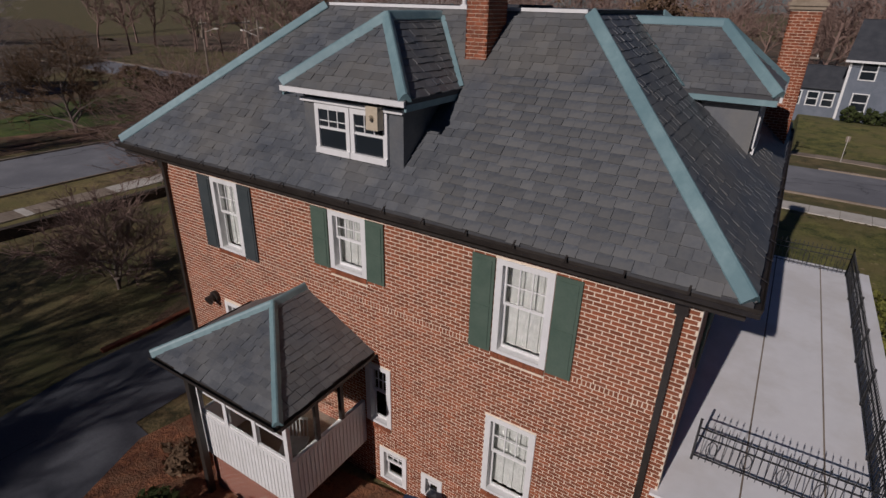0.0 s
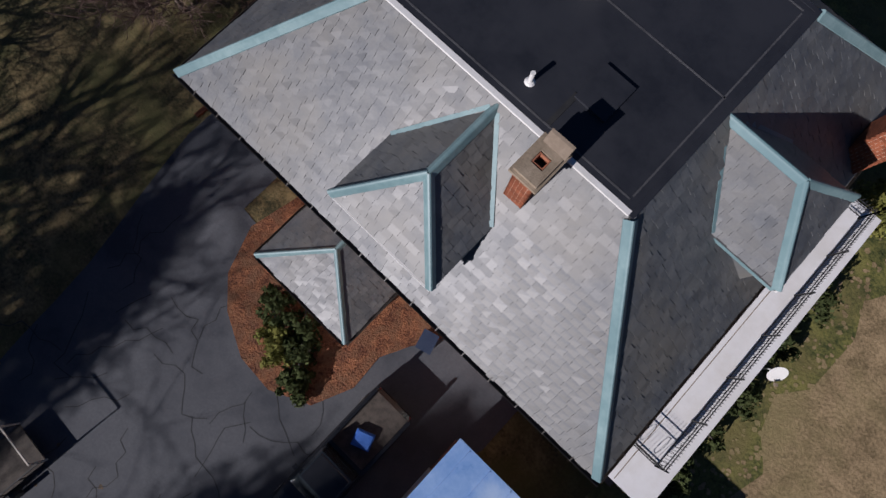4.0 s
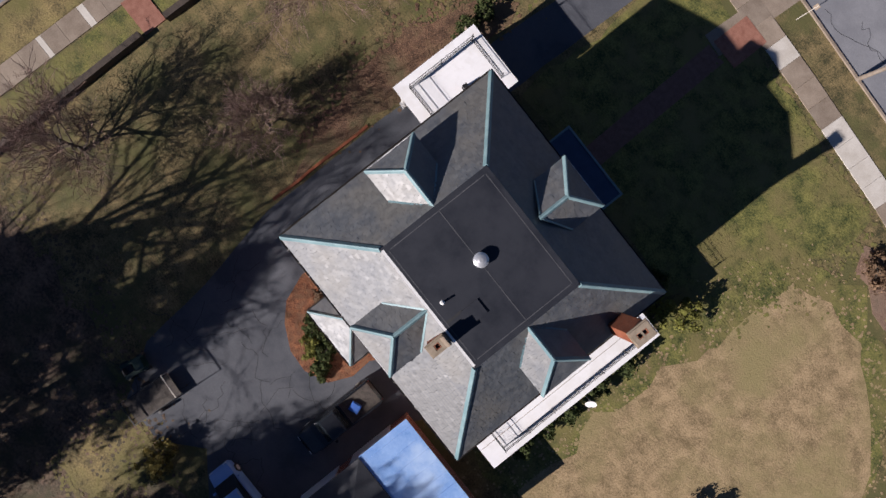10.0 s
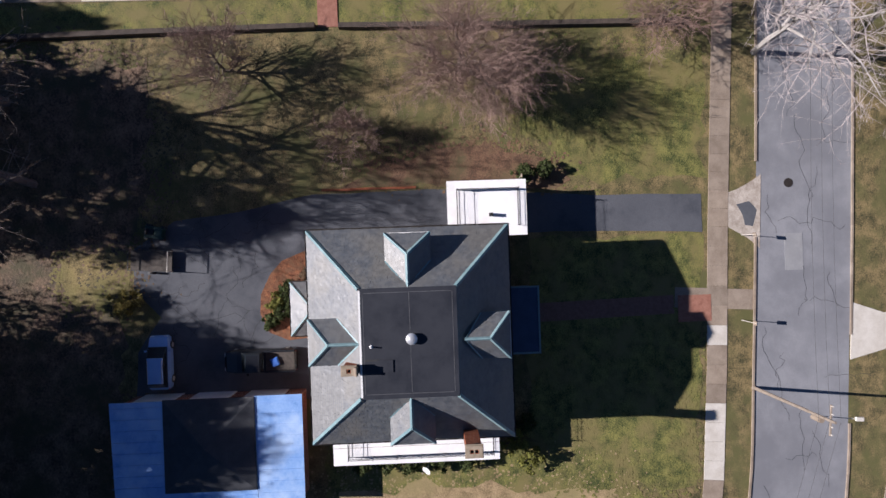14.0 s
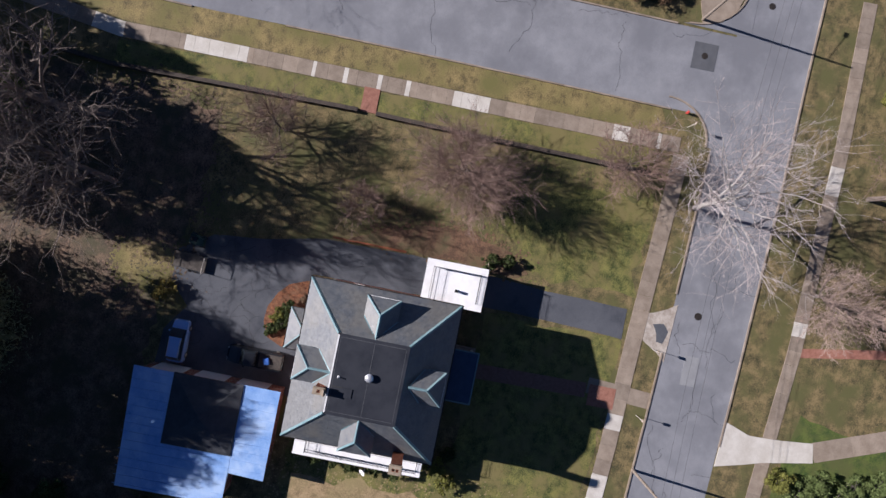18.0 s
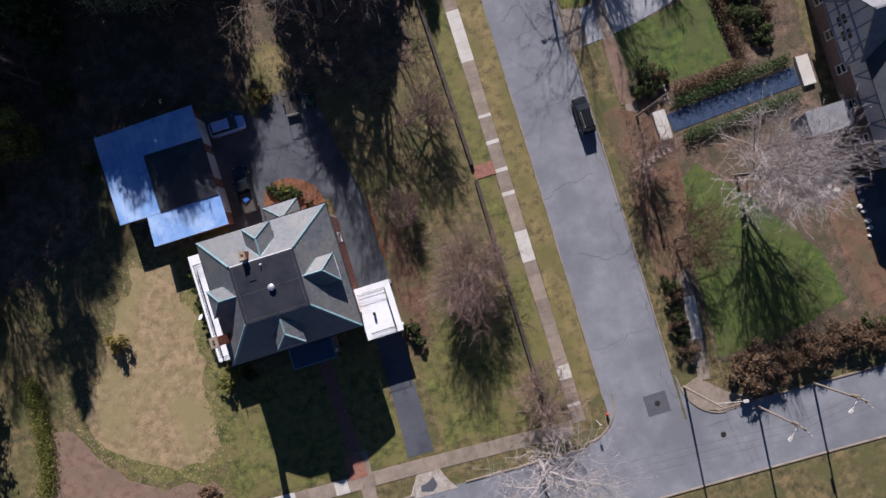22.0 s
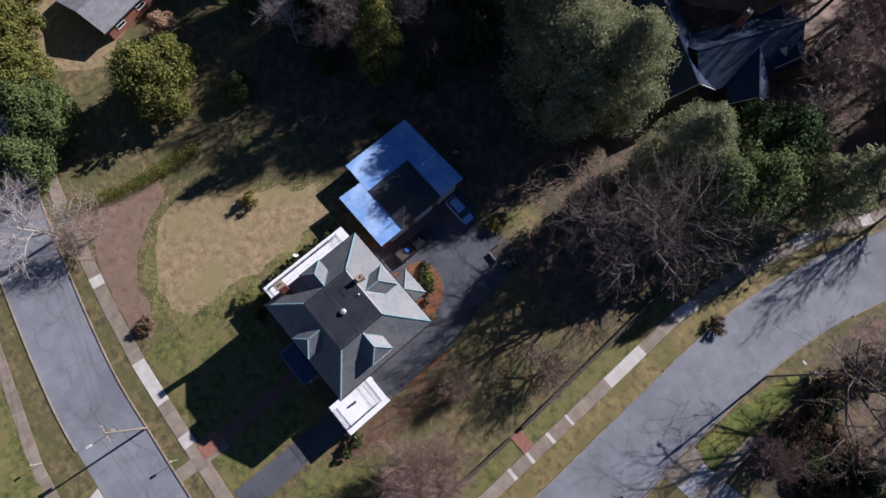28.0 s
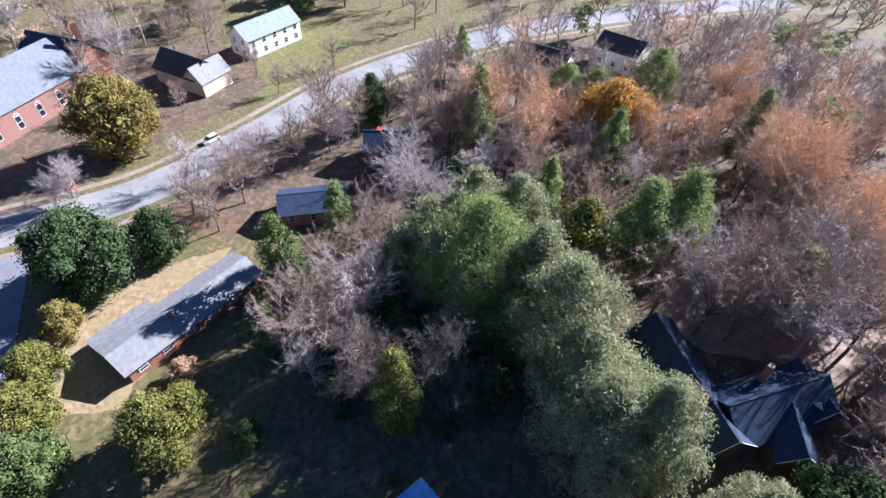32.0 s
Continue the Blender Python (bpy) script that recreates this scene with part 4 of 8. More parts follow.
# ---------------------------------------------------------------- chimneys
def chimney(cx, cy, hx, hy, z0, z1, label, flues=1, shaft=0.0):
    ch = thing("chimney", label, "chimney")
    lat = 0.0762
    m = Mesh().box(cx - hx + 0.012, cx + hx - 0.012, cy - hy + 0.012, cy + hy - 0.012, z0, z1)
    m.make("core", MORTAR, ch, "mortar core of the stack")
    m = Mesh()
    n = int((z1 - z0) / lat)
    for k in range(n):
        z = z0 + k * lat
        off = 0.1 * (k % 2)
        for side in range(4):
            half = hx if side % 2 == 0 else hy
            other = hy if side % 2 == 0 else hx
            u = -half + (off if side < 2 else 0.1 - off)
            if u > -half + 0.01:
                u -= 0.2
            while u < half - 0.02:
                a, b = max(-half, u + 0.006), min(half, u + 0.194)
                if b - a > 0.03:
                    if side == 0:
                        m.box(cx + a, cx + b, cy - other, cy - other + 0.03, z + 0.006, z + lat - 0.006)
                    elif side == 2:
                        m.box(cx + a, cx + b, cy + other - 0.03, cy + other, z + 0.006, z + lat - 0.006)
                    elif side == 1:
                        m.box(cx + other - 0.03, cx + other, cy + a, cy + b, z + 0.006, z + lat - 0.006)
                    else:
                        m.box(cx - other, cx - other + 0.03, cy + a, cy + b, z + 0.006, z + lat - 0.006)
                u += 0.2
    m.make("brickwork", BRICK, ch, "red bricks of the stack", kind="stuff")
    cap_mat = surf("weathered cap", (0.24, 0.19, 0.13), (0.36, 0.29, 0.21), 3, 0.95, 0.5, 20)
    for z, o in ((z1, 0.05), (z1 + 0.09, 0.09), (z1 + 0.18, 0.03)):
        fx, fy = 0.14, 0.15 * flues
        outer = [(cx - hx - o, cy - hy - o), (cx + hx + o, cy - hy - o), (cx + hx + o, cy + hy + o), (cx - hx - o, cy + hy + o)]
        inner = [(cx - fx, cy - fy), (cx + fx, cy - fy), (cx + fx, cy + fy), (cx - fx, cy + fy)]
        m = Mesh()
        m.v = [(x, y, zz) for ring in (outer, inner) for zz in (z, z + 0.088) for x, y in ring]
        for i in range(4):
            j = (i + 1) % 4
            m.f += [(i, j, 4 + j, 4 + i), (8 + j, 8 + i, 12 + i, 12 + j), (4 + i, 4 + j, 12 + j, 12 + i), (j, i, 8 + i, 8 + j)]
        m.make("cap_course", cap_mat, ch, "corbelled weathered cap course round the flue")
    if flues > 1:
        Mesh().box(cx - 0.139, cx + 0.139, cy - 0.05, cy + 0.05, z1 + 0.013, z1 + 0.262).make("flue_divider", cap_mat, ch)
    # near-black plate closes the flue below its rim
    Mesh().box(cx - 0.135, cx + 0.135, cy - 0.145 * flues, cy + 0.145 * flues, z1 + 0.004, z1 + 0.012).make("flue", CRACK, ch, "near-black plate in the flue opening")
    for k in range(flues):
        fy = cy + (k - (flues - 1) / 2) * 0.3
        m = Mesh()
        for u0, u1, w0, w1 in ((-0.13, 0.13, -0.125, -0.1), (-0.13, 0.13, 0.1, 0.125), (-0.13, -0.105, -0.1, 0.1), (0.105, 0.13, -0.1, 0.1)):
            m.box(cx + u0, cx + u1, fy + w0, fy + w1, z1 + 0.014, z1 + 0.25)
        m.make("flue_liner", TERRACOTTA, ch, "terracotta flue liner")
    return ch


c1 = chimney(1.54, -3.8, 0.25, 0.42, DZ - 1.35, 11.95, "red brick chimney with a corbelled cap")
Mesh().solid([(1.3, -3.5, 12.21), (1.85, -3.5, 12.21), (1.85, -3.2, 12.21), (1.3, -3.2, 12.21)], [(1.3, -3.36, 12.47), (1.85, -3.34, 12.45), (1.85, -3.28, 12.47), (1.3, -3.3, 12.49)]).make("stone_cowl", CONCRETE, c1, "tilted stone slab on the cap")
c2 = chimney(7.06, 3.95, 0.36, 0.5, -0.2, 11.65, "tall red brick chimney against the side wall", 2)

# ---------------------------------------------------------------- back entry porch, two storeys
porch = thing("back_porch", "white panelled back porch with a hipped slate roof", "porch")
PZ, PR = 4.1, 5.18
px0, px1, py0 = -3.72, 0.42, -9.38
lo = Vector((0, 0, -0.12))
a, b, c, d = Vector((px0, py0, PZ)), Vector((px1, py0, PZ)), Vector((px1, -WY - 0.004, PZ)), Vector((px0, -WY - 0.004, PZ))
ap, rr = Vector((-1.7, -7.45, PR)), Vector((-1.7, -WY - 0.004, PR))
pr = Mesh().poly(a, b, ap).poly(b, c, rr, ap).poly(d, a, ap, rr).poly(b + lo, a + lo, d + lo, c + lo).poly(a + lo, b + lo, b, a).poly(b + lo, c + lo, c, b).poly(d + lo, a + lo, a, d).make("roof", SLATE_BED, porch)
PORCH_PLANES = [(porch, [a, b, ap, ap]), (porch, [b, c, rr, ap]), (porch, [d, a, ap, rr])]
for p in (a, b):
    hip(p + Vector((0, 0, 0.05)), ap + Vector((0, 0, 0.04)), (0.4 if p is b else -0.4, -0.4, 1), porch, 0.11)
hip(ap + Vector((0, 0, 0.04)), rr + Vector((0, 0, 0.04)), (0, 0, 1), porch, 0.11)
for p, q, s in ((a, b, Vector((0, -1, 0))), (b, c, Vector((1, 0, 0))), (d, a, Vector((-1, 0, 0)))):
    prof = [(0.0, 0.0), (0.0, -0.1), (0.09, -0.1), (0.11, 0.0), (0.1, 0.0), (0.08, -0.085), (0.012, -0.085), (0.012, 0.0)]
    Mesh().solid([p + s * u + Vector((0, 0, w)) for u, w in prof], [q + s * u + Vector((0, 0, w)) for u, w in prof]).make("gutter", BRONZE, porch, "dark gutter")
# glazed upper storey
bx0, bx1, by0 = -3.05, 0.08, -8.95
for x0, x1, y0, y1 in ((bx0, bx1, by0, by0 + 0.1), (bx1 - 0.1, bx1, by0 + 0.1, -WY), (bx0, bx0 + 0.1, by0 + 0.1, -WY)):
    Mesh().box(x0, x1, y0, y1, 1.2, 2.5).make("panel", WHITE, porch, "white boarded panel")
    Mesh().box(x0, x1, y0, y1, 3.7, PZ - 0.1).make("header", WHITE, porch)
n = 26
for k in range(1, n):
    x = bx0 + (bx1 - bx0) * k / n
    Mesh().box(x - 0.008, x + 0.008, by0 - 0.012, by0 - 0.002, 1.22, 2.45).make("batten", WHITE, porch)
n = 20
for k in range(1, n):
    y = by0 + 0.1 + (-WY - by0 - 0.1) * k / n
    Mesh().box(bx1 + 0.002, bx1 + 0.012, y - 0.008, y + 0.008, 1.22, 2.45).make("batten", WHITE, porch)
for k in range(4):
    x = bx0 + (bx1 - bx0 - 0.12) * k / 3
    Mesh().box(x, x + 0.12, by0 + 0.002, by0 + 0.098, 2.5, 3.7).make("post", WHITE, porch)
for k in range(1, 3):
    for x in (bx0, bx1 - 0.098):
        y = by0 + 0.1 + (-WY - by0 - 0.1) * k / 3
        Mesh().box(x, x + 0.098, y - 0.05, y + 0.05, 2.5, 3.7).make("post", BRONZE if x > -1 else WHITE, porch)
for k in range(3):
    x0, x1 = bx0 + 0.12 + (bx1 - bx0 - 0.12) * k / 3, bx0 + (bx1 - bx0 - 0.12) * (k + 1) / 3
    m = Mesh().box(x0, x1, by0 + 0.03, by0 + 0.07, 2.5, 2.57).box(x0, x1, by0 + 0.03, by0 + 0.07, 3.1, 3.15).box(x0, x1, by0 + 0.03, by0 + 0.07, 3.64, 3.7)
    m.make("sash", WHITE, porch)
    g = Mesh().box(x0, x1, by0 + 0.048, by0 + 0.052, 2.57, 3.64).make("pane", CLEAR, porch)
    g.visible_shadow = False
for x in (bx0 + 0.05, bx1 - 0.05):
    g = Mesh().box(x - 0.003, x + 0.003, by0 + 0.1, -WY, 2.5, 3.7).make("pane", CLEAR, porch)
    g.visible_shadow = False
Mesh().box(bx0 + 0.1, bx1 - 0.1, by0 + 0.1, -WY - 0.01, 1.2, 1.35).make("floor", CONCRETE, porch)
for x0, x1, y0, y1 in ((bx0 + 0.1, bx1 - 0.1, by0 + 0.06, by0 + 0.3), (bx0 + 0.06, bx0 + 0.3, by0 + 0.3, -WY)):
    Mesh().box(x0, x1, y0, y1, 0.0, 1.2).make("brick_base", BRICK_WALL, porch, "brick base of the porch")
Mesh().box(-2.95, -2.8, -9.2, -9.05, 0, PZ - 0.12).make("downpipe", BRONZE, porch)
# items on the porch
ch_ = thing("rattan_chair", "pale rattan chair inside the glazed porch", "chair", (-0.9, -8.0, 1.35), 30)
m = Mesh().box(-0.3, 0.3, -0.3, 0.3, 0.36, 0.42)
m.make("seat", CURTAIN, ch_)
m = Mesh()
for k in range(7):
    m.tube((-0.27 + 0.09 * k, 0.28, 0.42), (-0.27 + 0.09 * k, 0.34, 1.0 - 0.03 * abs(k - 3)), 0.015, 0.015, 5)
m.bar((-0.3, 0.335, 0.95), (0.3, 0.335, 0.95), 0.04, 0.04)
m.make("backrest", CURTAIN, ch_)
for sx in (-0.26, 0.26):
    for sy in (-0.26, 0.26):
        Mesh().tube((sx, sy, 0), (sx, sy, 0.36), 0.02, 0.02, 6).make("leg", CURTAIN, ch_)


# ---------------------------------------------------------------- flat-roofed porches with iron rails
def rail(parent, p, q, z, step=0.12, height=0.86, scrolls=True):
    """A wrought-iron railing with spiked pickets and scrolled panels, each post and picket a piece."""
    p, q = Vector((*p, z)), Vector((*q, z))
    L = (q - p).length
    d = (q - p) / L
    r = thing("iron_railing", "black wrought-iron railing with spikes and scrolls", "railing", group="porch roof railings")
    for h in (0.12, 0.34 if not scrolls else 0.6, height - 0.08):
        Mesh().bar(p + Vector((0, 0, h)), q + Vector((0, 0, h)), 0.03, 0.02).make("rail_bar", IRON, r)
    n = max(1, int(L / step))
    pk = Mesh().tube((0, 0, 0.04), (0, 0, height), 0.009, 0.009, 4).tube((0, 0, height), (0, 0, height + 0.1), 0.018, 0.002, 4)
    first = pk.make("picket", IRON, r)
    first.location = p
    for k in range(1, n + 1):
        o = first.copy()
        scene.collection.objects.link(o)
        o.location = p + d * (L * k / n)
    posts = max(1, int(L / 1.7))
    for k in range(posts + 1):
        c = p + d * (L * k / posts)
        Mesh().box(c.x - 0.022, c.x + 0.022, c.y - 0.022, c.y + 0.022, z, z + height + 0.12).make("post", IRON, r)
        if scrolls and k < posts:
            mm = Mesh()
            for j in range(5):
                c0 = c + d * (L / posts * (j + 0.5) / 5)
                for sgn in (-1, 1):
                    pr_ = [c0 + d * (sgn * 0.09 * math.sin(t)) + Vector((0, 0, 0.36 + 0.2 * math.cos(t))) for t in np.linspace(0, math.pi, 8)]
                    for u, w in zip(pr_, pr_[1:]):
                        mm.bar(u, w, 0.012, 0.012, (0.3, 0.5, 0.1))
            mm.make("scroll", IRON, r)
    return r


def flat_porch(name, label, x0, x1, y0, y1, zt, columns, category="porch"):
    t = thing(name, label, category)
    Mesh().box(x0, x1, y0, y1, zt - 0.32, zt - 0.06).make("entablature", WHITE, t)
    Mesh().box(x0 - 0.12, x1 + 0.12, y0 - 0.12, y1 + 0.12, zt - 0.06, zt).make("roof", WHITE_ROOF, t, "white coated flat roof with grey seams")
    for cx, cy in columns:
        mm = Mesh().tube((cx, cy, 0.28), (cx, cy, zt - 0.48), 0.17, 0.14, 14)
        mm.box(cx - 0.22, cx + 0.22, cy - 0.22, cy + 0.22, 0.0, 0.28).box(cx - 0.2, cx + 0.2, cy - 0.2, cy + 0.2, zt - 0.48, zt - 0.32)
        mm.make("column", WHITE, t, "white round column")
    return t


SP = 3.7
sp = flat_porch("side_porch", "flat white-roofed side porch with columns", WX + 0.01, 10.75, -6.45, 6.4, SP, [(10.45, y) for y in (-6.1, -3, 0, 3, 6.1)])
Mesh().box(WX + 0.01, 10.9, -6.6, 6.5, 0, 0.4).make("porch_floor", CONCRETE, sp, "raised concrete porch floor")
for x in (8.2, 9.5):
    Mesh().bar((x, -6.5, SP + 0.004), (x, 6.45, SP + 0.004), 0.03, 0.008).make("seam", CONCRETE, sp)
rail(sp, (7.3, -5.3), (10.2, -5.3), SP)
rail(sp, (10.2, -5.3), (10.2, 6.0), SP)
rail(sp, (10.2, 6.0), (7.8, 6.0), SP)
pc = flat_porch("carriage_porch", "white flat-roofed carriage porch over the driveway", -11.1, -WX - 0.01, 3.15, 9.2, SP, [(-10.85, 3.4), (-10.85, 9.0), (-7.3, 9.0), (-7.3, 3.4)])
rail(pc, (-10.5, 3.8), (-7.2, 3.8), SP, scrolls=False)
rail(pc, (-10.5, 3.8), (-10.5, 8.6), SP, scrolls=False)
rail(pc, (-10.5, 8.6), (-7.6, 8.6), SP, scrolls=False)
Mesh().box(-8.6, -8.35, 6.3, 6.6, SP, SP + 0.6).make("vent_post", IRON, pc, "dark post on the porch roof")
fp = thing("front_porch", "flat-roofed front porch in the house's shade", "porch")
Mesh().box(-2.55, 2.4, WY + 0.01, 9.9, 3.45, 3.75).make("roof", MEMBRANE, fp, "dark metal porch roof")
Mesh().box(-2.7, 2.55, WY + 0.01, 10.0, 3.75, 3.82).make("roof_edge", surf("dark blue porch roofing", (0.03, 0.05, 0.1), (0.05, 0.075, 0.14), 1, 0.4, 0.1, spec=0.7), fp)
for x0, x1, y0, y1 in ((-2.75, -2.62, WY + 0.05, 10.05), (2.47, 2.6, WY + 0.05, 10.05), (-2.62, 2.47, 9.92, 10.05)):
    Mesh().box(x0, x1, y0, y1, 3.8, 3.88).make("roof_rim", COPPER, fp)
Mesh().box(-2.5, 2.35, WY + 0.01, 9.9, 0, 0.5).make("porch_floor", CONCRETE, fp)
for x in (-2.2, -0.9, 0.75, 2.05):
    Mesh().tube((x, 9.5, 0.5), (x, 9.5, 3.45), 0.17, 0.14, 14).make("column", WHITE, fp, "white round column")
dish = thing("satellite_dish", "white satellite dish on a short mast beside the porch", "satellite dish", (12.35, 0.77, 0), 35)
Mesh().tube((0, 0, 0), (0, 0, 1.5), 0.03, 0.03, 8).make("mast", WHITE, dish)
m = Mesh()
for r0, r1, y0, y1 in ((0.08, 0.28, 0.0, -0.03), (0.28, 0.38, -0.03, -0.08)):
    m.tube((0, -0.1 + y0, 1.5), (0, -0.1 + y1, 1.55), r0, r1, 18)
m.make("dish", WHITE, dish)
Mesh().tube((0, -0.1, 1.25), (0, -0.55, 1.45), 0.015, 0.015, 6).box(-0.05, 0.05, -0.62, -0.5, 1.4, 1.53).make("feed_arm", CONCRETE, dish)
lamp = thing("wall_lamp", "dark wall-mounted flood lamp on the brick", "lamp")
Mesh().tube((-5.4, -WY, 3.75), (-5.4, -WY - 0.12, 3.75), 0.16, 0.16, 12).tube((-5.4, -WY - 0.12, 3.75), (-5.4, -WY - 0.3, 3.68), 0.1, 0.14, 12).make("lamp_head", BRONZE, lamp)


# ---------------------------------------------------------------- other buildings
def gable(parent, cx, cy, turn, length, width, ez, rz, wall, roof, over=0.5, z0=-0.2, hipped=0.0):
    """A pitched building: ridge along its own x."""
    mt = pose(cx, cy, 0, 0, 0, turn)

    def w(x, y, z):
        return mt @ Vector((x, y, z))

    L, W = length / 2, width / 2
    m = Mesh()
    m.solid([w(-L, -W, z0), w(L, -W, z0), w(L, W, z0), w(-L, W, z0)], [w(-L, -W, ez), w(L, -W, ez), w(L, W, ez), w(-L, W, ez)])
    if not hipped:
        for s in (-1, 1):
            m.solid([w(s * L, -W, ez), w(s * L, W, ez), w(s * L, 0, rz - 0.1)], [w(s * (L - 0.2), -W, ez), w(s * (L - 0.2), W, ez), w(s * (L - 0.2), 0, rz - 0.1)])
    m.make("wall", wall, parent)
    L2, W2, d = L + over, W + over, (rz - ez) * over / W
    for s in (-1, 1):
        a, b, c, e = w(-L2, s * W2, ez - d), w(L2, s * W2, ez - d), w(L2 - hipped, 0, rz), w(-L2 + hipped, 0, rz)
        up = Vector((0, 0, 0.14))
        Mesh().solid([a, b, c, e], [a + up, b + up, c + up, e + up]).make("roof_slope", roof, parent)
    if hipped:
        for s in (-1, 1):
            a, b, c = w(s * L2, -W2, ez - d), w(s * L2, W2, ez - d), w(s * (L2 - hipped), 0, rz)
            up = Vector((0, 0, 0.138))
            Mesh().solid([a, b, c], [a + up, b + up, c + up]).make("roof_slope", roof, parent)
    Mesh().bar(w(-L2 + hipped, 0, rz + 0.15), w(L2 - hipped, 0, rz + 0.15), 0.25, 0.06).make("ridge", roof, parent)
    return w


def far_window(parent, w, x, y, z, wd, ht, ny=-1.0, nx=0.0, arched=False):
    """A framed window on a far wall; (nx, ny) points outwards in the building's own axes."""
    def q(u, d, zz):
        return w(x + (u if ny else nx * d), y + (ny * d if ny else u), zz)

    m = Mesh()
    for u in (-wd / 2, wd / 2):
        m.bar(q(u, 0.03, z), q(u, 0.03, z + ht), 0.12, 0.1, w(0, 0, 0) - w(0, 0, 0) + Vector((0.3, 0.8, 0)))
    for zz in (z, z + ht / 2, z + ht):
        m.bar(q(-wd / 2 - 0.06, 0.03, zz), q(wd / 2 + 0.06, 0.03, zz), 0.1, 0.1)
    f = m.make("window", WHITE, parent, "white framed window")
    Mesh().solid([q(-wd / 2, 0.004, z), q(wd / 2, 0.004, z), q(wd / 2, 0.004, z + ht), q(-wd / 2, 0.004, z + ht)], [q(-wd / 2, 0.02, z), q(wd / 2, 0.02, z), q(wd / 2, 0.02, z + ht), q(-wd / 2, 0.02, z + ht)]).make("pane", PANE, f)
    if arched:
        mm = Mesh()
        pts = [(wd / 2 * math.cos(a), z + ht + wd / 2 * math.sin(a)) for a in np.linspace(0, math.pi, 9)]
        for (u0, z0), (u1, z1) in zip(pts, pts[1:]):
            mm.bar(q(u0, 0.03, z0), q(u1, 0.03, z1), 0.12, 0.12)
        mm.make("arch", WHITE, f)


# garage with pale metal roof, tinted sky-blue, round a dark raised roof
gar = thing("garage", "low garage with a pale metal roof, tinted sky-blue, round a dark hipped roof", "garage")
GO = [(5.45, -24.0), (17.7, -23.6), (17.6, -12.8), (14.3, -12.6), (14.4, -9.1), (5.3, -9.1)]
Mesh().prism([(5.7, -23.7), (17.4, -23.3), (17.3, -13.1), (14.0, -12.9), (14.1, -9.4), (5.6, -9.4)], -0.2, 3.0).make("wall", BRICK_WALL, gar, "brick garage walls")
Mesh().prism(GO, 3.0, 3.16).make("fascia", WHITE, gar)
hx0, hx1, hy0, hy1 = 5.25, 12.6, -19.9, -12.75
for name, ring in (("metal_roof", [(5.35, -24.1), (17.8, -23.7), (17.75, -19.9), (5.35, -19.9)]), ("metal_roof", [(12.6, -19.9), (17.75, -19.9), (17.7, -12.7), (12.6, -12.7)]), ("metal_roof", [(5.2, -12.75), (14.35, -12.65), (14.5, -9.0), (5.2, -9.0)])):
    z = 3.16
    Mesh().solid([(x, y, z) for x, y in ring], [(x, y, z + 0.05 + 0.04 * abs(x - 9) / 9) for x, y in ring]).make(name, SKYLIT_METAL, gar, "pale sheet metal roof with blue skylight in its colour")
for k in range(14):
    x = 5.8 + 0.9 * k
    y0, y1 = -24.0, -19.9 if x < 12.7 else -12.8
    Mesh().bar((x, y0, 3.27), (x, y1, 3.27), 0.03, 0.03).make("roof_seam", SKYLIT_METAL, gar)
for k in range(10):
    x = 5.7 + 0.9 * k
    Mesh().bar((x, -12.7, 3.26), (x, -9.1, 3.26), 0.03, 0.03).make("roof_seam", SKYLIT_METAL, gar)
cxm, cym = (hx0 + hx1) / 2, (hy0 + hy1) / 2
a_, b_, c_, d_ = (hx0, hy0), (hx1, hy0), (hx1, hy1), (hx0, hy1)
for p, q in ((a_, b_), (b_, c_), (c_, d_), (d_, a_)):
    Mesh().solid([(*p, 3.2), (*q, 3.2), (cxm, cym, 3.3)], [(*p, 3.34), (*q, 3.34), (cxm, cym, 4.3)]).make("dark_roof", SHINGLE, gar, "dark hipped roof in the middle")
for k in range(3):
    x = 6.2 + 2.4 * k
    Mesh().box(5.55, 5.62, -22.8 + 4.4 * k, -19.6 + 4.4 * k, 0.05, 2.4).make("garage_door", WHITE, gar, "white panelled garage door")

# long low house
ran = thing("long_house", "long low house with a grey shingle roof", "house")
w = gable(ran, 66.1, -10.6, 103.7, 25.6, 7.6, 3.0, 4.3, BRICK_WALL, SHINGLE_GREY, 0.7)
Mesh().solid([w(3.2, -6.8, -0.1), w(12.8, -6.8, -0.1), w(12.8, -3.8, -0.1), w(3.2, -3.8, -0.1)], [w(3.2, -6.8, 2.3), w(12.8, -6.8, 2.3), w(12.8, -3.8, 2.9), w(3.2, -3.8, 2.9)]).make("wing_wall", BRICK_WALL, ran)
Mesh().solid([w(2.8, -7.5, 2.2), w(13.5, -7.5, 2.2), w(13.5, -4.45, 2.82), w(2.8, -4.45, 2.82)], [w(2.8, -7.5, 2.34), w(13.5, -7.5, 2.34), w(13.5, -4.45, 2.96), w(2.8, -4.45, 2.96)]).make("wing_roof", SHINGLE_GREY, ran, "grey shingle roof of the wider end")
for k in range(6):
    for s in (-1, 1):
        far_window(ran, w, -11.0 + 4.3 * k, s * 3.8, 1.0, 1.6, 1.3, s)
Mesh().box(63.8, 64.6, -8.6, -7.8, 3.0, 5.2).make("chimney", BRICK_WALL, ran, "short brick chimney")
Mesh().box(68.5, 69.4, -21, -15, 3.2, 3.6).make("step_roof", SHINGLE_GREY, ran)

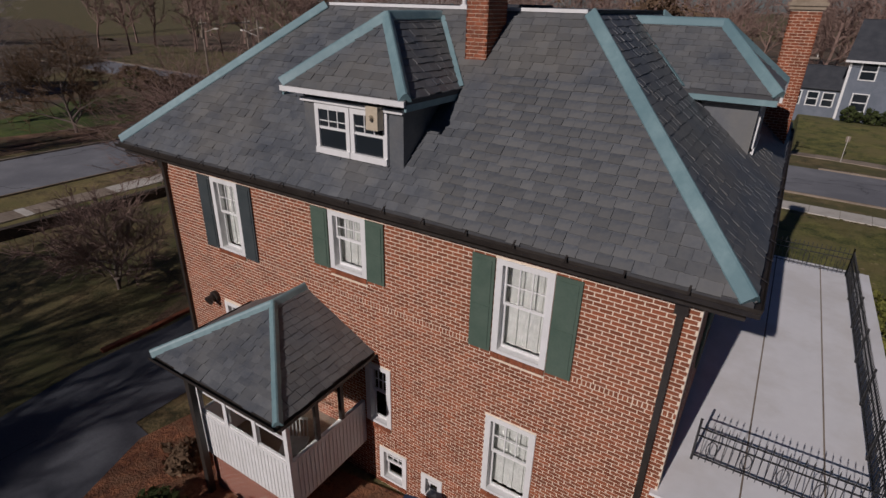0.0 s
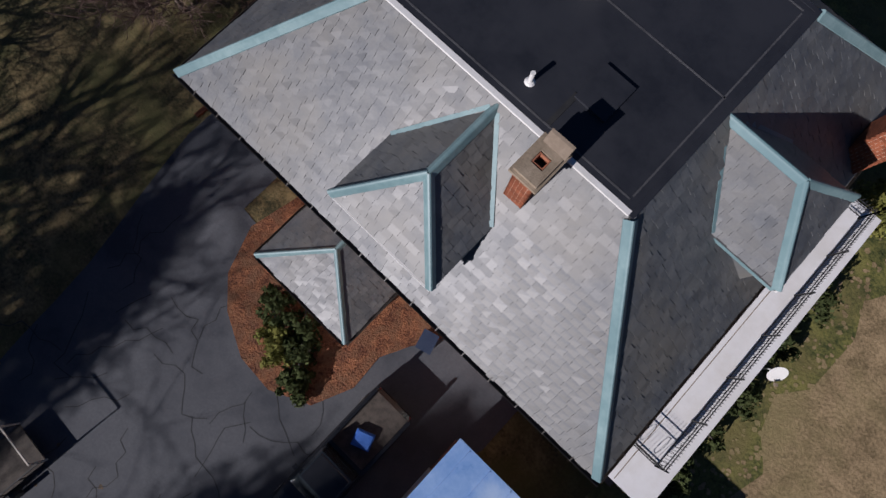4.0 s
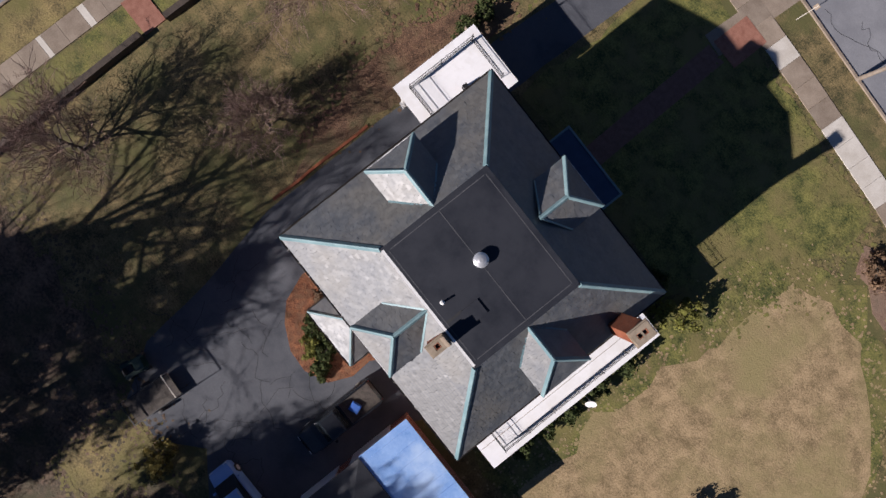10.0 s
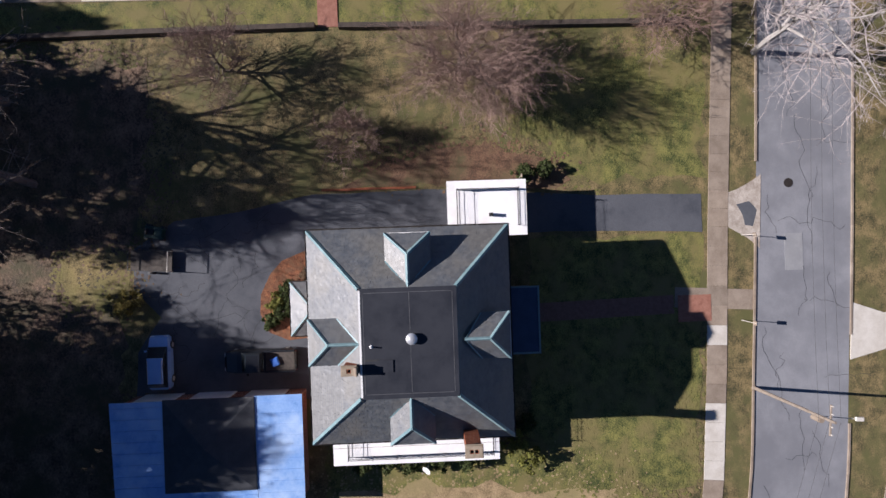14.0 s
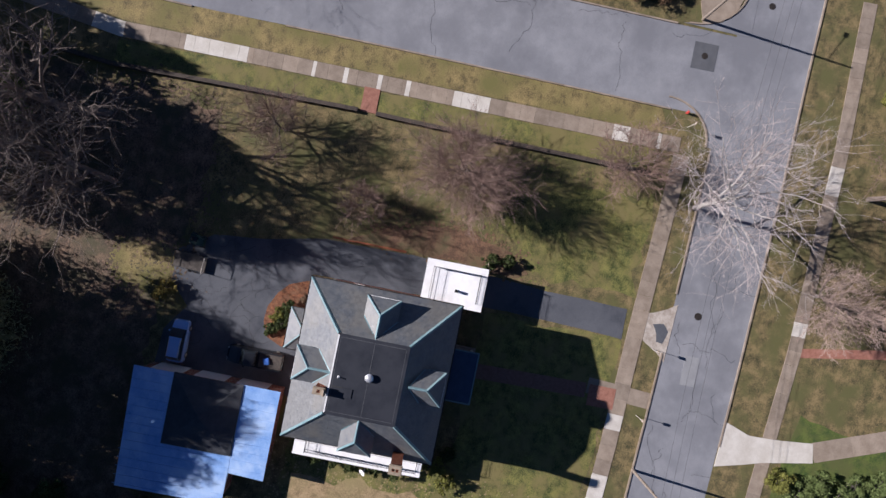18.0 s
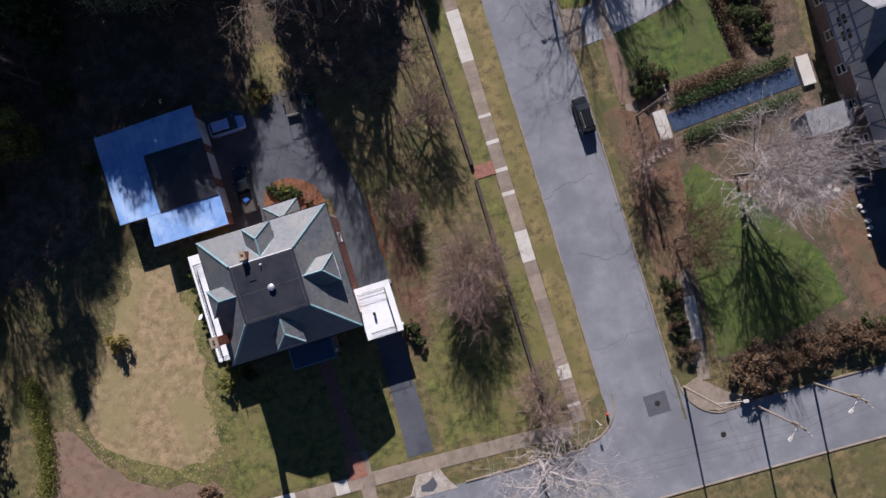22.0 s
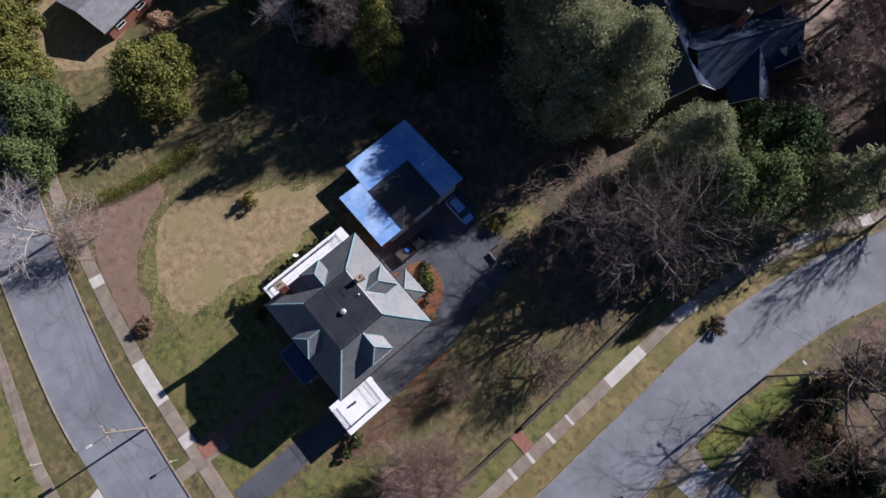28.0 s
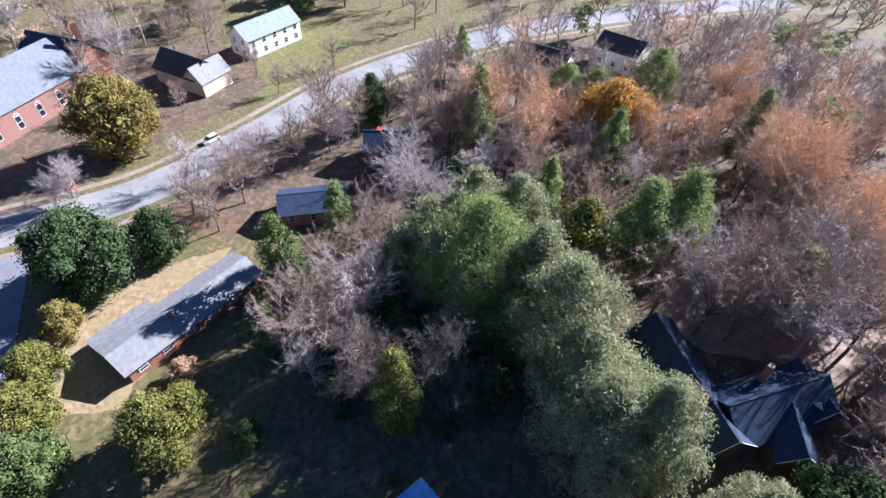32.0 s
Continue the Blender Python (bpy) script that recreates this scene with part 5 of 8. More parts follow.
# dark house in the wood
dh = thing("dark_house", "large dark-roofed house among the trees", "house")
# tree shade is put into both colours: bluer slate, darker walls
slate2 = surf("dark slate with blue shade in its colour", (0.03, 0.045, 0.085), (0.05, 0.07, 0.12), 1.0, 0.88, 0.4, 10, third=(0.045, 0.055, 0.08), spec=0.12)
SHADED_WALL = surf("wall colour darkened for tree shade", (0.07, 0.055, 0.045), (0.11, 0.085, 0.07), 2, 0.9, 0.3)
w1 = gable(dh, 3.0, -62.6, -27, 21, 7.0, 4.6, 7.4, SHADED_WALL, slate2, 0.6)
w2 = gable(dh, -6.6, -68.6, 67, 16, 8.5, 4.6, 8.2, SHADED_WALL, slate2, 0.6)
w3 = gable(dh, -10.8, -66.6, 130, 8.5, 5.0, 4.4, 6.9, SHADED_WALL, slate2, 0.5)
w4 = gable(dh, -9.6, -75.0, 150, 8, 5.6, 4.2, 6.8, SHADED_WALL, slate2, 0.5)
for k in range(4):
    for s_ in (-1, 1):
        far_window(dh, w1, -8 + 5.2 * k, s_ * 3.5, 1.2, 1.2, 1.6, s_)
for wq, L_, W_, ez_, rz_ in ((w3, 4.75, 3.0, 4.4, 6.9), (w1, -11.1, 4.1, 4.6, 7.4), (w4, 4.5, 3.3, 4.2, 6.8)):
    for s_ in (-1, 1):
        Mesh().bar(wq(L_, s_ * W_, ez_ - 0.3), wq(L_, 0, rz_ + 0.05), 0.08, 0.12).make("rake_board", WHITE, dh, "white rake board on the gable")
for x, y in ((-4.6, -62.6), (-11.2, -72.0)):
    Mesh().solid([(x - 0.9, y, 6.0), (x + 0.9, y, 6.0), (x + 0.9, y - 2.6, 6.4), (x - 0.9, y - 2.6, 6.4)], [(x - 0.05, y, 7.6), (x + 0.05, y, 7.6), (x + 0.05, y - 2.8, 7.7), (x - 0.05, y - 2.8, 7.7)]).make("roof_dormer", slate2, dh, "small gabled dormer with a white front")
    Mesh().solid([(x - 0.8, y + 0.01, 6.05), (x + 0.8, y + 0.01, 6.05), (x, y + 0.01, 7.4)], [(x - 0.8, y + 0.04, 6.05), (x + 0.8, y + 0.04, 6.05), (x, y + 0.04, 7.4)]).make("dormer_face", WHITE, dh)
Mesh().box(-4.4, -3.5, -70.6, -69.7, 6, 9.6).make("chimney", BRICK_WALL, dh, "brick chimney")

# church beyond the street
chu = thing("church", "long brick church with a grey roof and arched windows", "church")
w = gable(chu, 153.5, 8.0, -60.4 + 180, 56, 19, 7.2, 13.5, masonry("old brick", (0.2, 0.08, 0.06), (0.25, 0.11, 0.085), (0.4, 0.33, 0.28)), surf("blue-grey shingles", (0.15, 0.16, 0.18), (0.21, 0.22, 0.24), 1.2, 0.85, 0.4, 12, spec=0.2), 0.6)
for k in range(9):
    for s in (-1, 1):
        far_window(chu, w, -24.5 + 6.1 * k, s * 9.5, 1.6, 1.5, 3.2, s, arched=True)
w = gable(chu, 171, -19, 30, 20, 12, 7, 12.5, BRICK_WALL, slate2, 0.5)
Mesh().box(163.5, 164.8, -24.5, -23.2, 8, 17).make("chimney", BRICK_WALL, chu, "tall brick chimney")

# white house, dark cottage group, houses behind the trees
wh = thing("white_house", "white two-storey house with a grey-green roof", "house")
w = gable(wh, 156.5, -72, 102, 20, 9, 6.0, 9.2, WHITE, surf("grey-green shingles", (0.2, 0.24, 0.21), (0.28, 0.32, 0.28), 1, 0.8, 0.3), 0.5)
for k in range(5):
    for z in (1.0, 3.9):
        far_window(wh, w, -8 + 4 * k, 4.5, z, 1.0, 1.6, 1)
for k in range(2):
    for z in (1.0, 3.9):
        far_window(wh, w, 10.0, -2 + 4 * k, z, 1.0, 1.6, 0.0, 1.0)
cot = thing("cottage", "brown cottage with steep dark gables", "house")
TAN = surf("tan stucco", (0.5, 0.4, 0.28), (0.6, 0.5, 0.37), 1, 0.9, 0.2)
gable(cot, 149, -44, 20, 16, 9, 4.2, 8.2, TAN, SHINGLE, 0.4)
gable(cot, 142, -47, 110, 10, 7, 4.2, 7.6, TAN, SHINGLE_GREY, 0.4)
for lab, x, y, tn, L, W, ez, rz, wl, rf in (("grey bungalow with a blue-grey roof behind bare trees", 77, -42, 60, 13, 8, 3.4, 5.2, BRICK_WALL, slate2), ("small dark house behind russet trees", 82.5, -66, 50, 11, 8, 4.6, 7.4, BRICK_WALL, slate2), ("white house half hidden by trees", 88, -125, 20, 14, 9, 5.6, 8.4, WHITE, SHINGLE), ("white-walled house with a dark porch", 78, -148, 10, 13, 10, 5.8, 8.6, WHITE, SHINGLE), ("low house far behind the woods", 42, -168, 80, 16, 9, 3.2, 4.8, WHITE, SHINGLE_GREY), ("low house far behind the woods", 10, -190, 60, 18, 9, 3.2, 4.8, WHITE, SHINGLE_GREY)):
    h = thing("far_house", lab, "house")
    w = gable(h, x, y, tn, L, W, ez, rz, wl, rf, 0.5)
    for k in range(3):
        for s in (-1, 1):
            far_window(h, w, -L / 3 + L / 3 * k, s * W / 2, 1.2, 1.2, 1.6, s)

# house across the front street, on its bank
Mesh().solid([(8, 41.2, -0.1), (44, 38, -0.1), (60, 74, -0.1), (8, 78, -0.1)], [(8.6, 43.2, 0.05), (43, 40.0, 0.05), (50, 54, 1.0), (8.6, 56.6, 1.0)]).make("bank", LAWN, None, "green lawn rising to the house across the street", category="ground", kind="structure")
GREYBLUE = surf("grey-blue clapboard", (0.13, 0.15, 0.18), (0.18, 0.2, 0.235), 1, 0.8, 0.2)
fh = thing("colonial_house", "grey-blue two-storey house with white windows and a dark roof", "house")
w = gable(fh, 20.9, 62.2, -8, 17, 9, 7.4, 10.9, GREYBLUE, SHINGLE, 0.5, z0=0)
for k in range(5):
    far_window(fh, w, -6.8 + 3.4 * k, -4.5, 5.2, 1.4, 1.75, -1)
    if k != 2:
        far_window(fh, w, -6.8 + 3.4 * k, -4.5, 2.0, 1.4, 1.8, -1)
Mesh().bar(w(-9, -4.9, 7.0), w(9, -4.9, 7.0), 0.3, 0.22).make("cornice", WHITE, fh, "white cornice under the eaves")
Mesh().bar(w(-8.5, -4.53, 1), w(-8.5, -4.53, 7.0), 0.24, 0.1, (0, 1, 0)).make("corner_board", WHITE, fh)
m = Mesh()
for a in np.linspace(0, math.pi, 11)[:-1]:
    b = a + math.pi / 10
    m.bar(w(1.1 * math.cos(a), -4.62, 3.5 + 0.9 * math.sin(a)), w(1.1 * math.cos(b), -4.62, 3.5 + 0.9 * math.sin(b)), 0.3, 0.28)
for u in (-1.1, 1.1):
    m.bar(w(u, -4.62, 1), w(u, -4.62, 3.5), 0.28, 0.28, (0, 1, 0))
m.make("door_surround", WHITE, fh, "white arched door surround")
Mesh().solid([w(-0.95, -4.56, 1), w(0.95, -4.56, 1), w(0.95, -4.56, 4.1), w(-0.95, -4.56, 4.1)], [w(-0.95, -4.5, 1), w(0.95, -4.5, 1), w(0.95, -4.5, 4.1), w(-0.95, -4.5, 4.1)]).make("door", PANE, fh, "dark front door")
w2 = gable(fh, 9.6, 64.2, -8, 5.4, 6, 4.0, 5.9, GREYBLUE, SHINGLE, 0.4, z0=0)
for u in (-1.5, 0.2, 1.7):
    far_window(fh, w2, u, -3.0, 1.9, 1.1, 1.5, -1)
COLONIAL = w

# half-timbered neighbour with its slate walk, steps and drive
th = thing("timbered_house", "half-timbered house with pale stucco and a dark roof", "house")
w = gable(th, -79.3, -5, 90, 26, 15, 6.4, 11.0, surf("pale stucco", (0.6, 0.57, 0.54), (0.7, 0.67, 0.64), 1, 0.9, 0.2), surf("charcoal shingles", (0.05, 0.053, 0.06), (0.075, 0.08, 0.088), 1, 0.8, 0.4), 0.6)
TIMBER = surf("blue-grey painted timber", (0.2, 0.24, 0.31), (0.28, 0.32, 0.39), 2, 0.7, 0.2)
for k in range(8):
    x = -10.5 + 3 * k
    Mesh().bar(w(x, -7.56, 3.2), w(x, -7.56, 6.2), 0.22, 0.08, (1, 0, 0)).make("timber", TIMBER, th)
    Mesh().bar(w(x, -7.56, 3.3), w(x + 1.5, -7.56, 6.1), 0.2, 0.07, (1, 0, 0)).make("timber", TIMBER, th)
STUCCO = surf("white stucco", (0.62, 0.6, 0.58), (0.72, 0.7, 0.67), 1, 0.9, 0.2)
Mesh().box(-72.4, -71.797, -17.95, 7.95, -0.1, 3.0).make("brick_base", surf("brown brick base", (0.2, 0.13, 0.1), (0.28, 0.19, 0.15), 3, 0.9, 0.4, 30), th, "brown brick ground storey")
wg = gable(th, -75.2, -9.2, 0, 8, 8.4, 6.3, 9.8, STUCCO, SHINGLE_GREY, 0.5, z0=2.9)
for k in range(6):
    y = -4.1 + 8.2 * k / 5
    top = 6.2 + 3.2 * (1 - abs(y) / 4.2)
    Mesh().bar(wg(4.04, y, 3.0), wg(4.04, y, top), 0.2, 0.09, (1, 0, 0)).make("timber", TIMBER, th)
for z_ in (3.1, 4.7, 6.2):
    Mesh().bar(wg(4.05, -4.1, z_), wg(4.05, 4.1, z_), 0.11, 0.2).make("timber", TIMBER, th)
for y, q in ((-4.0, -2.6), (4.0, 2.6)):
    Mesh().bar(wg(4.045, y, 3.2), wg(4.045, q, 6.1), 0.18, 0.1, (1, 0, 0)).make("timber", TIMBER, th)
far_window(th, wg, 4.0, -0.9, 4.0, 1.3, 1.6, 0.0, 1.0)
far_window(th, wg, 4.0, 0.9, 4.0, 1.3, 1.6, 0.0, 1.0)
for k in range(5):
    far_window(th, w, -9 + 4.5 * k, -7.5, 1.0, 1.1, 1.5, -1)
Mesh().box(-70.2, -64.8, -1.2, 2.0, 3.1, 3.25).make("bay_roof", SHINGLE_GREY, th, "pale flat bay roof")
Mesh().box(-70.2, -65.0, -1.0, 1.8, -0.1, 3.1).make("bay", TIMBER, th)
Mesh().prism([(-70.0, 8.6), (-84, 8.6), (-84, 21), (-70.6, 20.4)], -0.1, 0.05).make("patio", ASPHALT_DRIVE, None, "dark paved yard in the house's shade", category="paving", kind="structure")
random.seed(21)
for k in range(16):
    q = (-65.4 - 0.32 * k + random.uniform(-0.3, 0.3), 8.6 + 0.5 * math.sin(k) + random.uniform(-0.4, 0.4)) if k < 9 else (-70.2 + random.uniform(-0.4, 0.3), 9.4 + 0.9 * (k - 8) + random.uniform(-0.3, 0.3))
    r = random.uniform(0.25, 0.5)
    m = Mesh()
    ring = [(q[0] + r * random.uniform(0.7, 1.1) * math.cos(a), q[1] + r * random.uniform(0.6, 1) * math.sin(a)) for a in np.linspace(0, 2 * math.pi, 8)[:-1]]
    m.solid([(x, y, -0.05) for x, y in ring], [(q[0] + (x - q[0]) * 0.7, q[1] + (y - q[1]) * 0.7, r * 0.8) for x, y in ring]).make("boulder", CONCRETE_NEW, None, "pale garden boulder edging the bed", category="boulder", group="boulders round the bed")
strip("path", dense([(-50.6, -5.1), (-67.6, -6.1)], 1.4), 2.4, -0.1, 0.06, surf("blue slate paving", (0.03, 0.048, 0.095), (0.06, 0.085, 0.14), 2, 0.45, 0.2, 8), "dark blue slate walk to the house", category="path", kind="structure")
for x, y in ((-49.4, -5.1), (-68.6, -6.4)):
    Mesh().box(x - 0.8, x + 0.8, y - 1.9, y + 1.9, -0.1, 0.42).make("stone_landing", CONCRETE_NEW, None, "pale stone landing at the end of the slate walk", category="landing", kind="structure")
for k in range(6):
    a = radians(200 + 14 * k)
    Mesh().bar((-49.0 + 0.55 * k, -2.9 + 0.05 * k * k, 0.1), (-49.5 + 0.55 * k + 0.28 * k, -1.6 + 0.06 * k * k, 0.06), 0.34, 0.16).make("step", CONCRETE_NEW, None, "curved pale stone step", category="step", kind="structure")
strip("driveway", smooth_line([(-41.3, -19.9), (-47.3, -20.4), (-53, -21.5), (-60.3, -23.4), (-71, -25.0), (-84, -24.6)], 4), 4.6, -0.1, 0.036, surf("pale drive", (0.3, 0.3, 0.31), (0.38, 0.38, 0.39), 0.7, 0.9, 0.2), "pale grey driveway of the neighbouring house", category="driveway", kind="structure")
Mesh().prism([(-41.2, -23.2), (-43.9, -22.5), (-43.9, -18.2), (-41.2, -16.9)], -0.1, 0.04).make("apron", CONCRETE, None, "concrete driveway apron", category="apron", kind="structure")
Mesh().prism([(0.0, 38.2), (5.0, 37.9), (4.2, 41.0), (3.6, 43.0), (2.6, 48.4), (0.5, 48.0), (0.9, 44.0), (1.0, 41.0)], -0.1, 0.07).make("driveway", CONCRETE_NEW, None, "white flared concrete driveway across the street", category="driveway", kind="structure")
strip("driveway", dense([(1.5, 48.2), (-1.5, 56.4), (-4, 64)], 2), 2.2, -0.1, 0.05, CONCRETE, "brownish driveway beyond the white concrete", category="driveway", kind="structure")
strip("path", dense([(-8.9, 44.7), (-10.6, 54.4), (-11.4, 60)], 2), 1.0, -0.1, 0.05, surf("red brick path", (0.26, 0.11, 0.07), (0.36, 0.17, 0.12), 3, 0.9, 0.4, 30), "narrow red brick path across the lawn", category="path", kind="structure")
Mesh().prism(wobble([(-8.9, 28.3), (-9.1, 29.3), (-8.2, 29.9), (-6.9, 29.7), (-7.1, 28.9), (-8.0, 28.7)], 0.4, 0.3), 0.0, 0.052).make("apron_patch", ASPHALT_DRIVE, None, "dark worn patch in the broken apron", category="patch", kind="structure")
strip("wall", dense([(-24.75, 24.5), (-24.85, 7), (-25.05, -5.5)], 3), 0.42, -0.1, 0.6, STONE_DARK, "low dark stone garden wall beside the pavement", category="wall", kind="structure")
strip("wall", dense([(-25.1, -7.5), (-24.9, -23.0), (-24.7, -34), (-25.6, -44)], 3), 0.42, -0.1, 0.6, STONE_DARK, "low dark stone garden wall beside the pavement", category="wall", kind="structure")
Mesh().box(-27.75, -25.1, -7.3, -5.6, -0.1, 0.08).make("landing", surf("brick landing", (0.24, 0.1, 0.065), (0.33, 0.16, 0.11), 3, 0.9, 0.4, 30), None, "red brick landing at the garden wall", category="paving", kind="structure")
strip("edging", dense(wobble([(-11.25, -7.5), (-11.2, 2.6)], 1, 0.1)[:-1], 1)[:9], 0.2, -0.05, 0.12, BRICK, "brick edging beside the driveway", category="edging", kind="structure")


# ---------------------------------------------------------------- vehicles
def vehicle(name, label, x, y, turn, paint, length=4.5, width=1.82, height=1.6, bed=False, z=0.03):
    v = thing(name, label, "car", (x, y, z), turn)
    L, W, H = length / 2, width / 2, height

    def sect(px, hw, z0, z1):
        return [(px, -hw, z0), (px, hw, z0), (px, hw * 1.0, z0 + (z1 - z0) * 0.6), (px, hw * 0.9, z1), (px, -hw * 0.9, z1), (px, -hw, z0 + (z1 - z0) * 0.6)]

    def loft(rows):
        m = Mesh()
        k0 = 0
        n = 6
        for r in rows:
            m.v += sect(*r)
        for i in range(len(rows) - 1):
            for j in range(n):
                m.f.append((i * n + j, i * n + (j + 1) % n, (i + 1) * n + (j + 1) % n, (i + 1) * n + j))
        m.f += [tuple(range(n - 1, -1, -1)), tuple(range((len(rows) - 1) * n, len(rows) * n))]
        return m

    body = loft([(-L, W * 0.8, 0.4, 0.85), (-L + 0.15, W * 0.95, 0.28, 0.98), (-L + 1.0, W, 0.25, 1.02), (0, W, 0.25, 1.02), (L - 1.1, W, 0.25, 0.98), (L - 0.2, W * 0.9, 0.28, 0.82), (L, W * 0.72, 0.38, 0.7)]).make("body", paint, v)
    if bed:
        cab = [(-0.35, W * 0.82, 1.0, 1.1), (-0.2, W * 0.84, 1.0, H), (0.9, W * 0.84, 1.0, H), (1.5, W * 0.86, 0.98, 1.05)]
        Mesh().box(-L + 0.15, -0.5, -W * 0.78, W * 0.78, 1.0, 1.03).make("truck_bed", BARK_DARK, v, "dark truck bed")
        for sy in (-1, 1):
            Mesh().box(-L + 0.1, -0.45, sy * W * 0.86 - 0.06, sy * W * 0.86 + 0.06, 1.0, 1.28).make("bed_side", paint, v)
    else:
        cab = [(-L + 0.25, W * 0.8, 0.98, 1.1), (-L + 0.55, W * 0.82, 0.98, H - 0.04), (-0.2, W * 0.83, 1.0, H), (0.55, W * 0.82, 1.0, H - 0.06), (1.35, W * 0.84, 0.97, 1.03)]
    loft(cab).make("cabin", PANE, v, "dark glazed cabin")
    x0, x1 = (cab[1][0] + 0.06, cab[2][0]) if bed else (cab[1][0] + 0.1, cab[3][0] - 0.02)
    Mesh().solid([(x0, -W * 0.72, H - 0.02), (x1, -W * 0.72, H - 0.04), (x1, W * 0.72, H - 0.04), (x0, W * 0.72, H - 0.02)], [(x0 + 0.03, -W * 0.68, H + 0.025), (x1 - 0.03, -W * 0.68, H + 0.005), (x1 - 0.03, W * 0.68, H + 0.005), (x0 + 0.03, W * 0.68, H + 0.025)]).make("roof", paint, v)
    for wx in (-L + 0.82, L - 0.85):
        for sy in (-1, 1):
            wh_ = Mesh().tube((wx, sy * (W - 0.2), 0.33), (wx, sy * (W + 0.01), 0.33), 0.33, 0.33, 16).make("wheel", CRACK, v, "black tyre")
            Mesh().tube((wx, sy * (W + 0.012), 0.33), (wx, sy * (W + 0.02), 0.33), 0.2, 0.18, 12).make("rim", CONCRETE_NEW, wh_)
    for sy in (-1, 1):
        Mesh().box(L - 0.16, L - 0.03, sy * W * 0.6 - 0.14, sy * W * 0.6 + 0.14, 0.62, 0.74).make("headlight", WHITE, v)
        Mesh().box(-L + 0.01, -L + 0.1, sy * W * 0.72 - 0.1, sy * W * 0.72 + 0.1, 0.7, 0.86).make("tail_light", surf("red lens", (0.3, 0.01, 0.01), (0.4, 0.02, 0.02), 2, 0.3, 0), v)
        Mesh().box(0.95, 1.1, sy * (W + 0.08) - 0.08, sy * (W + 0.08) + 0.08, 0.98, 1.1).make("mirror", paint, v)
    if not bed:
        for sy in (-1, 1):
            Mesh().bar((x0, sy * W * 0.64, H + 0.06), (x1 - 0.2, sy * W * 0.64, H + 0.05), 0.035, 0.035).make("roof_rail", CONCRETE_NEW, v)
    return v


BLUE = surf("light blue car paint", (0.24, 0.4, 0.72), (0.28, 0.44, 0.76), 1, 0.22, 0)
BLACK = surf("black car paint", (0.012, 0.013, 0.016), (0.018, 0.019, 0.022), 1, 0.2, 0)
GREENP = surf("dark green paint", (0.012, 0.035, 0.025), (0.02, 0.05, 0.035), 1, 0.4, 0)
vehicle("hatchback", "light blue hatchback with roof rails parked by the garage", 2.75, -21.25, 180, BLUE)
vehicle("pickup_truck", "dark pickup truck in the shade of the house", 2.95, -12.9, -90, BLACK, 6.0, 1.95, 1.8, bed=True)
vehicle("suv", "black estate car parked at the kerb", -40.25, -9.2, -90, BLACK, 4.8, 1.9, 1.7)
vehicle("red_car", "red car on the drive beyond the church tree", 118, -4, 40, surf("red car paint", (0.4, 0.02, 0.02), (0.45, 0.03, 0.02), 1, 0.25, 0))
vehicle("white_car", "white car parked beyond the street", 116, -36, 100, WHITE)
vehicle("red_car", "red car behind the small dark house", 92, -69, 120, surf("bright red paint", (0.5, 0.03, 0.02), (0.55, 0.04, 0.03), 1, 0.25, 0))
crate = thing("tarp_bundle", "folded bright blue tarpaulin on the truck bed", "tarpaulin", (3.0, -11.6, 1.06), 20)
Mesh().box(-0.35, 0.35, -0.3, 0.3, 0, 0.18).box(-0.3, 0.3, -0.25, 0.25, 0.18, 0.24).make("tarp", surf("blue tarp", (0.05, 0.14, 0.5), (0.08, 0.2, 0.6), 3, 0.5, 0.3), crate)
tr = thing("trailer", "utility trailer with a ramp gate, half in shade", "trailer", (-5.75, -21.75, 0.02), 86)
Mesh().box(-1.7, 1.7, -0.85, 0.85, 0.45, 0.52).make("trailer_bed", BARK_DARK, tr, "worn timber bed")
for p, q in (((-1.7, -0.85), (1.7, -0.85)), ((-1.7, 0.85), (1.7, 0.85)), ((-1.7, -0.85), (-1.7, 0.85))):
    Mesh().bar((*p, 0.95), (*q, 0.95), 0.05, 0.05).make("side_rail", IRON, tr)
    for k in range(5):
        x, y = p[0] + (q[0] - p[0]) * k / 4, p[1] + (q[1] - p[1]) * k / 4
        Mesh().box(x - 0.02, x + 0.02, y - 0.02, y + 0.02, 0.5, 0.95).make("upright", IRON, tr)
Mesh().bar((1.78, -0.85, 0.55), (1.78, -0.85, 1.5), 0.05, 0.05, (1, 0, 0)).bar((1.78, 0.85, 0.55), (1.78, 0.85, 1.5), 0.05, 0.05, (1, 0, 0)).bar((1.78, -0.85, 1.5), (1.78, 0.85, 1.5), 0.05, 0.05).make("ramp_gate", CONCRETE_NEW, tr, "pale metal ramp gate")
for sy in (-1, 1):
    Mesh().tube((0, sy * 0.95, 0.32), (0, sy * 1.12, 0.32), 0.32, 0.32, 14).make("wheel", CRACK, tr)
mw = thing("mower", "dark green ride-on mower beside the trailer", "mower", (-8.1, -21.4, 0.02), 80)
Mesh().box(-0.8, 0.8, -0.5, 0.5, 0.3, 0.6).box(0.2, 0.8, -0.35, 0.35, 0.6, 0.95).make("mower_body", GREENP, mw)
Mesh().box(-0.5, 0.0, -0.25, 0.25, 0.6, 0.75).box(-0.55, -0.45, -0.25, 0.25, 0.7, 1.1).make("seat", CRACK, mw)
for wx in (-0.6, 0.6):
    for sy in (-1, 1):
        Mesh().tube((wx, sy * 0.4, 0.28), (wx, sy * 0.62, 0.28), 0.28, 0.28, 12).make("wheel", CRACK, mw)
